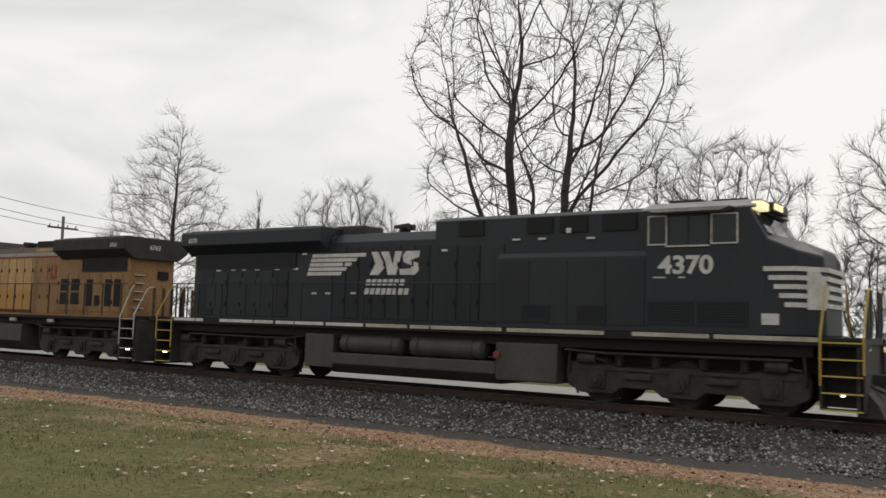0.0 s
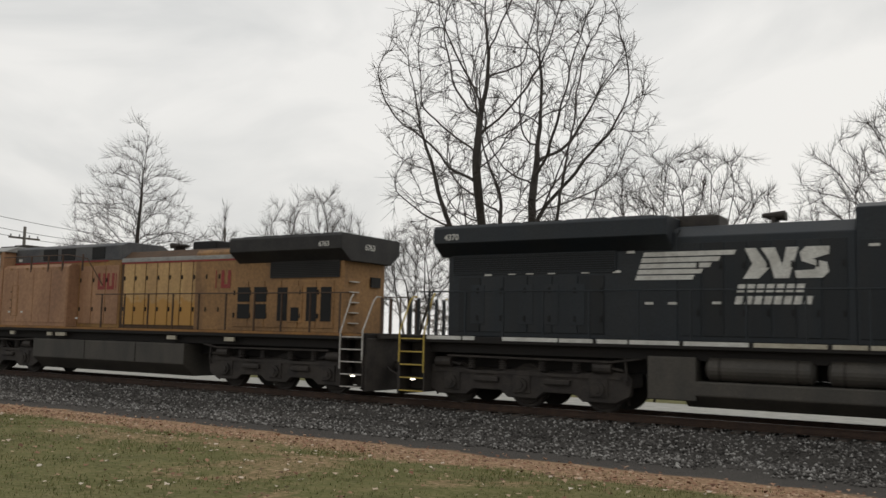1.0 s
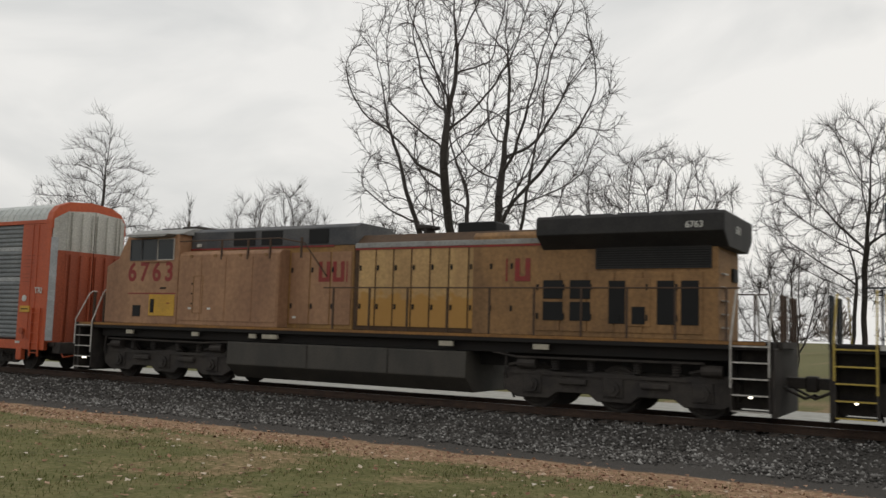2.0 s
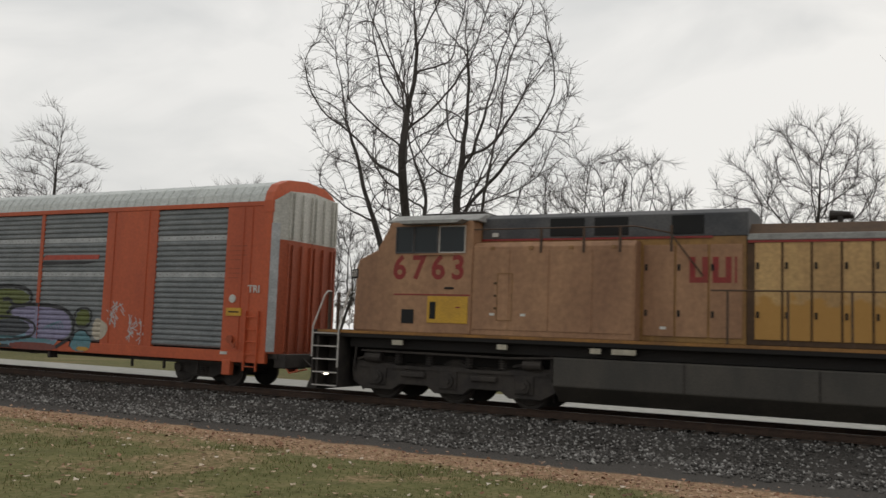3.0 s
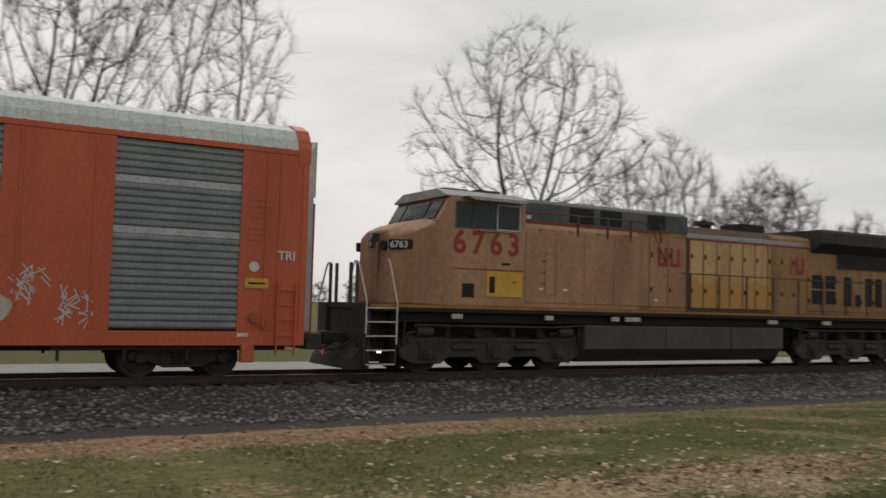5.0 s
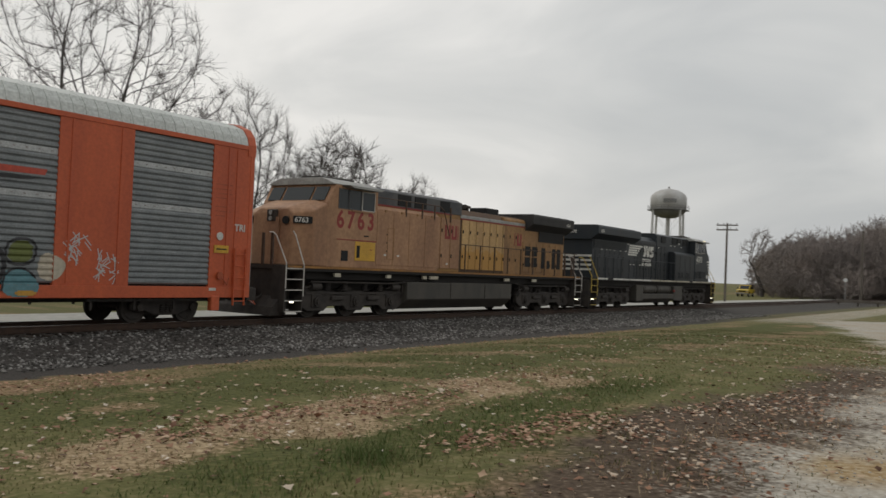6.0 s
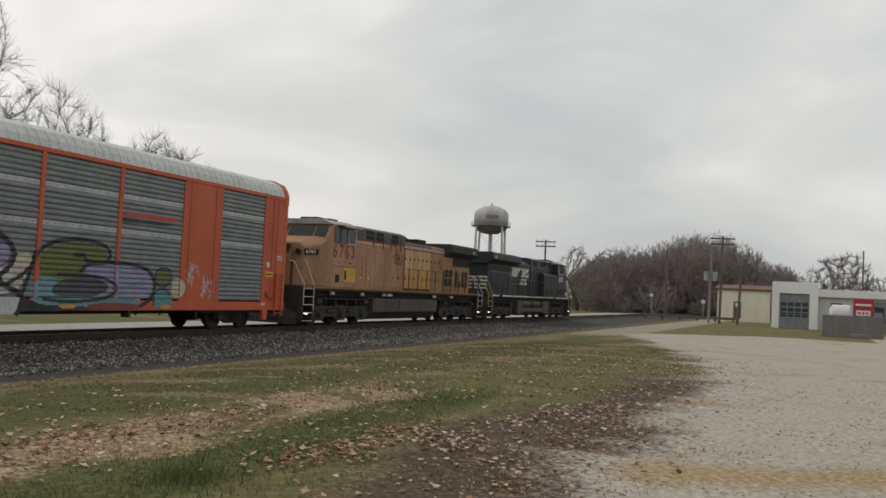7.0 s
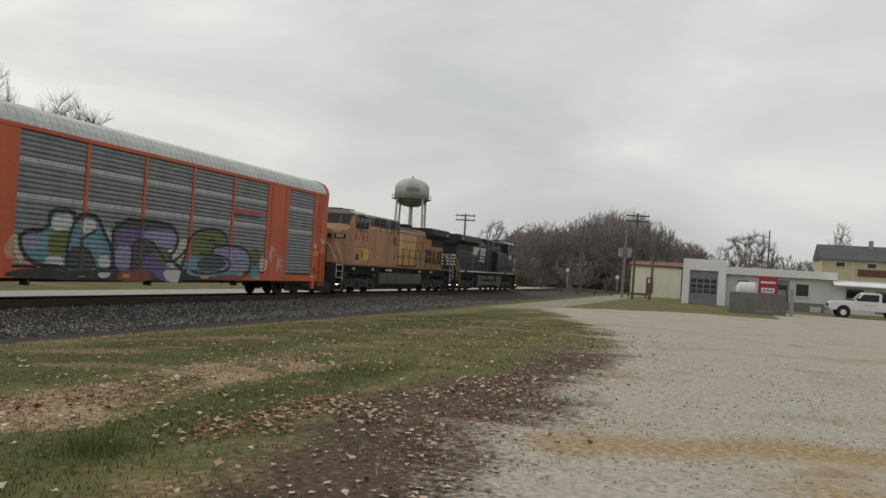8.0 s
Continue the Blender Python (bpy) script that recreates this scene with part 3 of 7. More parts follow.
def locomotive(style):
    """A wide-cab six-axle diesel. u = 0 at the radiator end's coupler, nose end at 22.8. Local x is forward, y sideways, z over the rail."""
    ns = style == "black"
    s_near = -1 if ns else 1
    paint = BLACK if ns else YELLOW_OLD
    cabp = BLACK if ns else PEACH
    doorp = BLACK_DOOR if ns else YELLOW_DOOR
    roofp = BLACK if ns else ROOF_GREY
    root = thing("locomotive",
                 "black diesel freight locomotive with white nose stripes and numbers" if ns else
                 "weathered yellow diesel freight locomotive with grey roof and red numbers", "locomotive", group="diesel locomotives")
    rad = 7.85 if ns else 6.0
    # frame, sill and deck
    bm = boxm(0.55, 22.55, -1.47, 1.47, 1.55, 1.72, bevel=0.015)
    box(bm, 1.3, 21.6, -1.24, 1.24, 1.30, 1.55)
    box(bm, 1.3, 21.6, -0.6, 0.6, 0.95, 1.4)
    part("underframe", bm, SILL_BLACK, root, "dark grimy underframe and walkway")
    for s in (-1, 1):
        if ns:
            for a, b in ((1.45, 2.5), (2.55, 2.9), (3.7, 5.2), (5.25, 6.1), (6.2, 6.95), (7.0, 8.15), (8.25, 9.65), (9.75, 11.2), (11.3, 11.95), (12.0, 14.2), (14.35, 17.0), (17.7, 19.5), (19.6, 21.75)):
                part("reflective_stripe", boxm(a, b, s * 1.47, s * 1.482, 1.63, 1.725), WHITE if b < 11 else CREAM, root, "dulled white sill stripe")
        else:
            part("sill_stripe", boxm(0.7, 22.5, s * 1.47, s * 1.482, 1.655, 1.725), SILL_ORANGE, root, "dull orange line along the sill")
            for a, b in ((13.95, 14.5), (14.75, 15.0), (17.05, 17.3), (19.9, 20.2), (8.2, 8.6), (5.6, 6.0)):
                part("sill_plate", boxm(a, b, s * 1.40, s * 1.475, 1.40, 1.52), CREAM, root)
    for u in (0.55, 22.5):
        part("pilot", boxm(u - 0.03, u + 0.05, -1.45, 1.45, 0.16, 1.60, bevel=0.02), GRIME, root)
        part("platform", boxm(u - 0.1 if u < 5 else u - 0.75, u + 0.75 if u < 5 else u + 0.1, -0.95, 0.95, 1.60, 1.74), GRIME, root)
    bm = prism(bmesh.new(), [(22.55, 0.14), (22.95, 0.14), (22.85, 0.4), (22.55, 0.75)], -1.25, 1.25)
    part("snow_plough", bm, GRIME, root)
    coupler(root, 0.0, -1)
    coupler(root, 23.05, 1)
    rail = RAIL_YELLOW if ns else RAIL_WHITE
    loco_steps(root, 0.62, 1.40, -1, rail, RAIL_YELLOW if ns else RAIL_WHITE, True)
    loco_steps(root, 21.8, 22.62, 1, rail, RAIL_YELLOW if ns else RAIL_WHITE, True)
    way = 1 if ns else -1
    loco_truck(root, 4.1, way)
    loco_truck(root, 18.72, way)

    # tank and gear between the trucks
    if ns:
        tank = [(-1.05, 0.28), (1.05, 0.28), (1.42, 0.55), (1.42, 0.86), (-1.42, 0.86), (-1.42, 0.55)]
        part("fuel_tank", soften(extrude_x(bmesh.new(), tank, 8.2, 14.0), 0.03), TANK_GREY, root)
        for s in (-1, 1):
            for a, b in ((8.75, 10.85), (11.25, 13.5)):
                bm = cyl(bmesh.new(), (a, s * 1.13, 1.14), (b, s * 1.13, 1.14), 0.27, seg=22)
                cyl(bm, (a - 0.08, s * 1.13, 1.14), (a, s * 1.13, 1.14), 0.16, 0.27, seg=22)
                cyl(bm, (b, s * 1.13, 1.14), (b + 0.08, s * 1.13, 1.14), 0.27, 0.16, seg=22)
                r = part("air_reservoir", bm, TANK_GREY, root, "dark cylindrical air reservoir")
                for k in (a + 0.25, b - 0.25):
                    part("strap", cyl(bmesh.new(), (k - 0.03, s * 1.13, 1.14), (k + 0.03, s * 1.13, 1.14), 0.282, seg=22), GRIME, r)
            part("battery_box", boxm(7.4, 8.5, s * 0.7, s * 1.42, 0.42, 1.38, bevel=0.03), TANK_GREY, root)
            part("equipment_box", boxm(14.0, 15.75, s * 0.7, s * 1.42, 0.40, 1.36, bevel=0.04), TANK_GREY, root)
            part("fuel_filler", cyl(bmesh.new(), (14.05, s * 1.38, 1.05), (14.05, s * 1.47, 1.05), 0.09, seg=12), RED, root, "red fuel filler")
    else:
        tank = [(-0.95, 0.24), (0.95, 0.24), (1.40, 0.62), (1.40, 1.28), (-1.40, 1.28), (-1.40, 0.62)]
        part("fuel_tank", soften(extrude_x(bmesh.new(), tank, 7.85, 15.9), 0.03), TANK_GREY, root, "large dusty dark grey fuel tank")
        for s in (-1, 1):
            for k in (10.2, 12.9):
                part("tank_seam", boxm(k - 0.02, k + 0.02, s * 1.395, s * 1.415, 0.64, 1.27), GRIME, root)
    for s in (-1, 1):
        part("brake_pipe", rod(bmesh.new(), [(2.0, s * 1.3, 1.22), (6.5, s * 1.3, 1.2), (7.2, s * 1.2, 1.3)], 0.03), GRIME, root)
        part("brake_pipe", rod(bmesh.new(), [(15.9, s * 1.3, 1.25), (17.0, s * 1.32, 1.2), (21.2, s * 1.3, 1.22)], 0.03), GRIME, root)

    # radiator end
    part("radiator_hood", body_block(1.78, 7.95, 0.98, 1.72, 4.30, 0.1, 0.1), paint if ns else DIRTY, root)
    wing = [(-0.97, 3.80), (0.97, 3.80), (1.42, 4.12), (1.42, 4.50), (1.36, 4.57), (-1.36, 4.57), (-1.42, 4.50), (-1.42, 4.12)]
    part("radiator_wing", soften(extrude_x(bmesh.new(), wing, 1.55, rad), 0.012, 1, 20), BLACK if ns else SOOT, root, "wide flared radiator housing on the roof")
    for k in range(5):
        a = 1.75 + k * (rad - 2.0) / 5
        part("radiator_screen", boxm(a, a + (rad - 2.6) / 5, -1.2, 1.2, 4.56, 4.61), DEEP, root)
    grille(root, 1.95, rad - 1.4, 0.99, 3.36, 3.80, 8, BLACK if ns else SOOT, name="radiator_intake")
    hood_doors(root, 2.1, 6.2, 6, 0.985, 1.85, 3.25, doorp if ns else DIRTY)
    for s in (-1, 1):
        for a in ((2.5, 3.9, 4.6, 5.3) if ns else (2.2, 2.75, 3.9)):
            part("vent_panel", boxm(a, a + 0.4, s * 1.0, s * 1.018, 2.05, 3.05, bevel=0.006), DEEP if not ns else BLACK, root, "dark louvred vent panel")
        if not ns:
            for a in (4.75, 5.45):
                for z in (2.1, 2.62):
                    part("vent_panel", boxm(a, a + 0.52, s * 1.0, s * 1.02, z, z + 0.45, bevel=0.006), DEEP, root, "dark louvred vent panel")
            part("access_hatch", boxm(3.3, 3.85, s * 1.0, s * 1.03, 2.0, 3.1, bevel=0.01), DIRTY, root)
            part("dark_hatch", boxm(3.42, 3.73, s * 1.03, s * 1.04, 2.05, 2.45), DEEP, root)

    # engine hood
    part("engine_hood", body_block(rad - 0.4, 11.7, 0.95, 1.72, 4.38, 0.35, 0.28), paint if ns else SEAM, root)
    if not ns:
        for s in (-1, 1):
            part("roof_edge", soften(prism(bmesh.new(), [(6.02, 3.98), (11.68, 3.98), (11.68, 4.12), (6.02, 4.12)], s * 0.92, s * 0.985), 0.01, 1), PALE_ROOF, root, "bleached grey roof edge")
    if not ns:
        for s in (-1, 1):
            part("red_line", boxm(6.05, 11.66, s * 0.95, s * 0.992, 3.925, 3.975), RED, root, "thin red line under the grey roof")
    hood_doors(root, rad + 0.35 if not ns else 8.0, 11.55, 7 if ns else 9, 0.952, 1.85, 3.95, doorp)
    part("exhaust_chimney", soften(box(bmesh.new(), 7.6, 8.75, -0.45, 0.45, 4.3, 4.66), 0.05), GRIME if ns else DEEP, root, "sooty exhaust stack")
    bm = bmesh.new()
    for y, l in ((-0.16, 0.5), (0.0, 0.36), (0.16, 0.44)):
        cyl(bm, (9.9 - l / 2, y, 4.60), (9.9 + l / 2, y, 4.60), 0.05, 0.10, seg=10)
    box(bm, 9.85, 9.95, -0.22, 0.22, 4.36, 4.56)
    part("horn", bm, GRIME, root, "cluster of three air horns")

    # tall equipment hood behind the cab
    part("equipment_hood", body_block(11.7, 18.04, 0.98, 1.72, 4.70, 0.3, 0.12), paint, root)
    if not ns:
        part("roof_band", soften(extrude_x(bmesh.new(), [(-1.0, 4.08), (1.0, 4.08), (1.0, 4.6), (0.72, 4.72), (-0.72, 4.72), (-1.0, 4.6)], 11.66, 18.0), 0.02), ROOF_GREY, root, "faded grey roof band")
        for s in (-1, 1):
            part("red_line", boxm(12.4, 18.0, s * 0.995, s * 1.012, 4.04, 4.09), RED, root, "thin red line under the grey roof")
    wide = 14.0
    zc = 3.62 if ns else 3.98
    cab_box = [(-1.44, 1.72), (1.44, 1.72), (1.44, zc - 0.12), (1.30, zc), (-1.30, zc), (-1.44, zc - 0.12)]
    part("equipment_cabinet", soften(extrude_x(bmesh.new(), cab_box, wide, 18.03), 0.025, 2, 20), cabp if not ns else BLACK, root)
    for s in (-1, 1):
        for a, b in ((14.3, 15.1), (15.35, 16.2), (12.6, 13.3)) if not ns else ((12.5, 13.3), (14.6, 15.35), (15.55, 16.3), (16.7, 17.6)):
            part("intake_window", boxm(a, b, s * 0.98, s * 1.025, 4.14, 4.56, bevel=0.008), DEEP, root)
        for k in ((13.2, 14.35, 15.2, 16.25) if not ns else ()):
            part("rail_post", boxm(k - 0.025, k + 0.025, s * 1.43, s * 1.475, 3.70, 4.28), RAIL_BROWN, root)
        if not ns:
            bm = rod(bmesh.new(), [(12.6, s * 1.03, 3.2), (13.3, s * 1.2, 4.15), (14.0, s * 1.46, 4.28), (18.0, s * 1.46, 4.28)], 0.018)
            part("roof_rail", bm, RAIL_BROWN, root)
        for i, (a, b) in enumerate(((14.05, 14.95), (15.0, 16.0), (16.05, 17.0), (17.05, 17.98))):
            part("cabinet_panel", boxm(a, b, s * 1.43, s * 1.456, 1.86, zc - 0.2, bevel=0.008), cabp if not ns else BLACK_DOOR, root)
    hood_doors(root, 11.75, 13.95, 3, 0.985, 1.85, 3.9, PEACH if not ns else BLACK_DOOR)
    if ns:
        grille(root, 14.8, 15.5, 1.456, 1.95, 2.3, 7, BLACK)
        grille(root, 16.3, 17.0, 1.456, 1.95, 2.3, 7, BLACK)

    # cab
    prof = [(18.02, 1.72), (20.72, 1.72), (20.72, 3.86), (20.34, 4.52), (18.02, 4.52)]
    bm = prism(bmesh.new(), prof, -1.48, 1.48)
    part("cab", soften(bm, 0.03, 2), cabp, root, "wide crew cab")
    roof = [(-1.48, 4.50), (1.48, 4.50), (1.48, 4.54), (0.95, 4.74), (-0.95, 4.74), (-1.48, 4.54)]
    part("cab_roof", soften(extrude_x(bmesh.new(), roof, 17.9, 20.48), 0.015), PALE_ROOF, root, "pale cab roof")
    bm = bmesh.new()
    box(bm, 18.2, 19.0, -0.5, 0.5, 4.73, 4.88, bevel=0.03)
    box(bm, 19.2, 20.0, -0.45, 0.45, 4.73, 4.86, bevel=0.03)
    part("roof_box", bm, GRIME, root)
    for s in (-1, 1):
        for a, b in (((18.10, 18.50), (18.56, 18.99), (19.03, 19.46), (19.56, 20.10)) if ns else ((18.24, 18.92), (19.0, 19.62), (19.70, 20.16))):
            w = part("side_window", boxm(a, b, s * 1.47, s * 1.487, 3.74, 4.36), GLASS, root, "dark cab side window")
            bm = bmesh.new()
            fr = 0.03
            for p in ((a - fr, a, 3.71, 4.39), (b, b + fr, 3.71, 4.39), (a, b, 3.71, 3.74), (a, b, 4.36, 4.39)):
                box(bm, p[0], p[1], s * 1.47, s * 1.505, p[2], p[3])
            part("window_frame", bm, RAIL_WHITE if (ns and (a < 18.3 or a > 19.5)) or a == 18.24 else (BLACK if ns else ROOF_GREY), w)
        bm = prism(bmesh.new(), [(18.15, 4.50), (20.05, 4.50), (19.85, 4.42), (18.3, 4.42)], s * 1.46, s * 1.85)
        part("sunshade", bm, PALE_ROOF, root, "pale awning over the cab window")
        part("window_sill", boxm(18.5, 19.5, s * 1.47, s * 1.53, 3.66, 3.70), RAIL_WHITE if ns else cabp, root)
        for k, (a, b) in enumerate(((18.1, 19.1), (19.25, 20.3))):
            grille(root, a, b, 1.482, 1.95, 2.42, 9, cabp, sides=(s,), name="cab_grille") if ns else None
        if not ns:
            part("battery_door", boxm(18.1, 19.22, s * 1.47, s * 1.496, 1.98, 2.64, bevel=0.008), BRIGHT_YELLOW, root, "bright yellow locker door")
            part("locker_latch", boxm(18.3, 18.42, s * 1.496, s * 1.51, 2.36, 2.39), RED, root)
            part("cab_hinge", boxm(18.5, 18.75, s * 1.47, s * 1.5, 2.82, 2.87), DEEP, root)
            part("vent", boxm(18.98, 19.14, s * 1.496, s * 1.508, 2.08, 2.5), DEEP, root)
            part("vent", boxm(19.6, 19.95, s * 1.47, s * 1.492, 1.95, 2.3), DEEP, root)
            part("rivet_strip", boxm(18.05, 20.2, s * 1.47, s * 1.492, 2.66, 2.69), RED, root)
    # windshield
    slope = math.degrees(math.atan2(0.38, 0.66))
    for y0, y1 in ((-1.3, -0.72), (-0.62, 0.62), (0.72, 1.3)):
        bm = boxm(-0.012, 0.02, y0, y1, -0.28, 0.27, bevel=0.005)
        part("windshield", bm, GLASS, root, "dark windshield pane", pose(20.56, 0, 4.18, 0, -slope, 0))
    # nose, bevelled towards its front
    bm = bmesh.new()
    back = [(20.66, -1.475, 1.72), (20.66, 1.475, 1.72), (20.66, 1.475, 3.84), (20.66, 0.9, 3.96), (20.66, -0.9, 3.96), (20.66, -1.475, 3.84)]
    mid = [(21.30, -1.46, 1.72), (21.30, 1.46, 1.72), (21.30, 1.46, 3.56), (21.30, 0.8, 3.78), (21.30, -0.8, 3.78), (21.30, -1.46, 3.56)]
    front = [(21.80, -0.85, 1.72), (21.80, 0.85, 1.72), (21.76, 0.85, 3.42), (21.68, 0.62, 3.62), (21.68, -0.62, 3.62), (21.76, -0.85, 3.42)]
    rings = [[bm.verts.new(p) for p in r] for r in (back, mid, front)]
    for a, b in zip(rings, rings[1:]):
        for i in range(6):
            bm.faces.new((a[i], a[(i + 1) % 6], b[(i + 1) % 6], b[i]))
    bm.faces.new(rings[0])
    bm.faces.new(rings[-1])
    bmesh.ops.recalc_face_normals(bm, faces=bm.faces[:])
    part("nose", soften(bm, 0.05, 2, 20), cabp, root, "bevelled short nose")
    if ns:
        bm = boxm(20.48, 20.66, -0.62, 0.62, 4.50, 4.70, bevel=0.02)
        part("lamp_housing", bm, BLACK, root)
        for y in (-0.72, -0.34):
            part("headlight", boxm(20.66, 20.69, y + 0.1, y + 0.38, 4.53, 4.67, bevel=0.01), LAMP, root, "lit warm headlight")
        part("number_board", boxm(20.38, 20.6, -1.35, -0.8, 4.46, 4.64, bevel=0.015), LAMP, root, "lit number board")
        for y in (-0.5, 0.5):
            part("ditch_light", cyl(bmesh.new(), (22.55, y * 2, 1.5), (22.64, y * 2, 1.5), 0.08, seg=14), LAMP, root, "lit ditch light")
    else:
        part("nose_door", boxm(21.76, 21.81, -0.3, 0.32, 1.8, 3.3, bevel=0.02), cabp, root)
        bm = boxm(21.6, 21.84, -0.2, 0.2, 3.15, 3.55, bevel=0.04)
        h = part("headlight_box", bm, GRIME, root)
        for z in (3.25, 3.44):
            part("headlight", cyl(bmesh.new(), (21.84, 0, z), (21.87, 0, z), 0.075, seg=12), STEEL, h)
        for s in (-1, 1):
            nb = part("number_board", boxm(-0.02, 0.10, -0.33, 0.33, -0.12, 0.12, bevel=0.015), DEEP, root, "black number board", pose(21.51, s * 1.13, 3.22, 0, 0, s * 50))
            tx = piece("number", text_mesh("6763", 0.23, WHITE), nb, pose(0.103, -0.29, -0.08, 90, 0, 90))
            tagged(tx, "white road number")
        part("nose_lamp", cyl(bmesh.new(), (21.74, 0.62, 3.2), (21.82, 0.63, 3.2), 0.13, seg=14), DEEP, root, "dark round lamp opening")
    for s in (-1, 1):
        for u in (22.58, 0.48):
            for y in (0.45, 0.85):
                part("end_post", boxm(u - 0.03, u + 0.03, s * y - 0.045, s * y + 0.045, 1.7, 2.74), RAIL_BROWN if not ns else BLACK, root)
        # walkway handrail
        posts = [1.5, 2.6, 3.7, 4.8, 6.0, 7.2, 8.4, 9.6, 10.8, 12.0] + ([] if not ns else [13.2])
        bm = rod(bmesh.new(), [(1.2, s * 1.46, 2.86), (posts[-1] + (0.35 if not ns else 0.7), s * 1.46, 2.86)], 0.018)
        part("handrail", bm, RAIL_BROWN if not ns else BLACK, root)
        for p in posts:
            part("handrail_post", boxm(p - 0.022, p + 0.022, s * 1.44, s * 1.48, 1.7, 2.86), RAIL_BROWN if not ns else BLACK, root)

    s = s_near
    flip = 1 if ns else -1
    if ns:
        lettering("road_number", "4370", 0.56, WHITE, root, 18.33, s, 1.484, 3.07, "bold white road number", stretch=1.12, weight=0.03)
        for a, b in ((18.2, 18.5), (18.8, 18.95)):
            part("small_lettering", boxm(a, b, s * 1.484, s * 1.488, 2.96, 2.99), WHITE, root)
        y0, y1 = s * 0.978, s * 0.985
        # emblem: slanted bars, a galloping dark shape left out, two bold blocks
        for i in range(5):
            z = 3.12 + i * 0.135
            sh = 0.045 * i
            e = 2.35 + [0.0, 0.15, 0.3, 0.45, 0.75][i]
            bm = prism(bmesh.new(), [(6.95 + sh, z), (6.95 + e - 1.0 + sh, z), (6.95 + e - 0.95 + sh, z + 0.105), (6.98 + sh, z + 0.105)], y0, y1)
            part("emblem_bar", bm, WHITE, root, "white slanted emblem bar")
        for pts in ([(9.42, 3.12), (9.75, 3.12), (9.98, 3.35), (9.70, 3.79), (9.46, 3.79), (9.62, 3.45)],
                    [(9.80, 3.79), (10.1, 3.79), (10.25, 3.4), (10.33, 3.79), (10.58, 3.79), (10.38, 3.12), (10.08, 3.12), (9.98, 3.5)],
                    [(10.52, 3.12), (11.05, 3.12), (11.18, 3.25), (11.14, 3.45), (10.85, 3.52), (11.18, 3.62), (11.2, 3.79), (10.72, 3.79), (10.6, 3.66), (10.64, 3.48), (10.92, 3.38), (10.9, 3.30), (10.5, 3.28)]):
            part("emblem_block", prism(bmesh.new(), pts, y0, y1), WHITE, root, "white emblem block")
        for z, n, off in ((2.82, 7, 0.0), (2.56, 8, -0.05)):
            for k in range(n):
                a = 9.28 + off + k * 0.205
                bm = prism(bmesh.new(), [(a, z), (a + 0.155, z), (a + 0.195, z + 0.18), (a + 0.04, z + 0.18)], y0, y1)
                part("lettering_bar", bm, WHITE, root)
        for a, z in ((7.2, 2.55), (7.75, 2.55), (8.75, 2.56), (11.95, 3.75), (6.75, 3.75), (6.85, 4.05), (2.9, 3.28), (3.6, 3.3), (4.1, 3.3), (4.7, 3.3), (5.6, 3.3), (6.4, 3.3)):
            part("warning_label", boxm(a, a + 0.2, s * 1.006, s * 1.012, z, z + 0.06), WHITE, root)
        for a, z in ((14.2, 3.98), (14.95, 3.98), (16.3, 3.96)):
            part("warning_label", boxm(a, a + 0.22, s * 1.0, s * 1.03, z, z + 0.05), WHITE, root)
        part("hood_lamp", boxm(15.75, 15.88, s * 1.0, s * 1.06, 4.12, 4.25, bevel=0.01), WHITE, root)
        part("notice_plate", boxm(20.62, 20.98, s * 1.476, s * 1.49, 1.96, 2.2), WHITE, root, "white notice plate by the nose steps")
        part("small_lamp", boxm(21.2, 21.3, s * 1.2, s * 1.3, 3.5, 3.58), WHITE, root)
        # nose stripes that wrap from the side round the bevel to the front
        for i in range(5):
            z = 3.10 - i * 0.19
            st = 20.66 + 0.11 * i
            quads = [((st, -1.487), (21.30, -1.468)), ((21.30, -1.468), (21.810, -0.865)), ((21.816, -0.85), (21.820, 0.85)), ((21.810, 0.865), (21.30, 1.468)), ((21.30, 1.468), (st, 1.487))]
            bm = bmesh.new()
            for (xa, ya), (xb, yb) in quads:
                d = Vector((xb - xa, yb - ya, 0)).normalized()
                nrm = Vector((d.y, -d.x, 0)) * 0.02
                vs = [bm.verts.new((xa, ya, z)), bm.verts.new((xb, yb, z)), bm.verts.new((xb, yb, z + 0.10)), bm.verts.new((xa, ya, z + 0.10))]
                f = bm.faces.new(vs)
                r = bmesh.ops.extrude_face_region(bm, geom=[f])
                bmesh.ops.translate(bm, verts=[v for v in r["geom"] if isinstance(v, bmesh.types.BMVert)], vec=nrm)
            part("nose_stripe", bm, WHITE, root, "white nose stripe")
        bm = prism(bmesh.new(), [(0, 2.3), (0.45, 2.3), (0.55, 2.75), (0.3, 3.1), (0, 3.1)], -0.01, 0.01)
        part("nose_emblem", bm, WHITE, root, "white nose emblem patch", pose(21.50, -1.255, 0, 0, 0, 50))
        for z in (2.1, 2.35, 2.6, 2.85):
            part("end_stripe", boxm(1.74, 1.777, -0.95, 0.95, z, z + 0.11), WHITE, root, "white stripe on the radiator end")
        part("end_number", boxm(1.52, 1.548, -0.35, 0.35, 4.12, 4.36), BLACK, root)
        tagged(piece("road_number", text_mesh("4370", 0.24, WHITE), root, pose(1.512, 0.33, 4.13, 90, 0, -90)), "white road number")
        tagged(piece("road_number", text_mesh("4370", 0.22, WHITE), root, pose(1.9, -1.424, 4.20, 90, 0, 0)), "small white road number")
    else:
        lettering("road_number", "6763", 0.82, RED, root, 20.25, s, 1.484, 3.08, "faded red road number", stretch=0.95, spacing=1.42, weight=0.026)
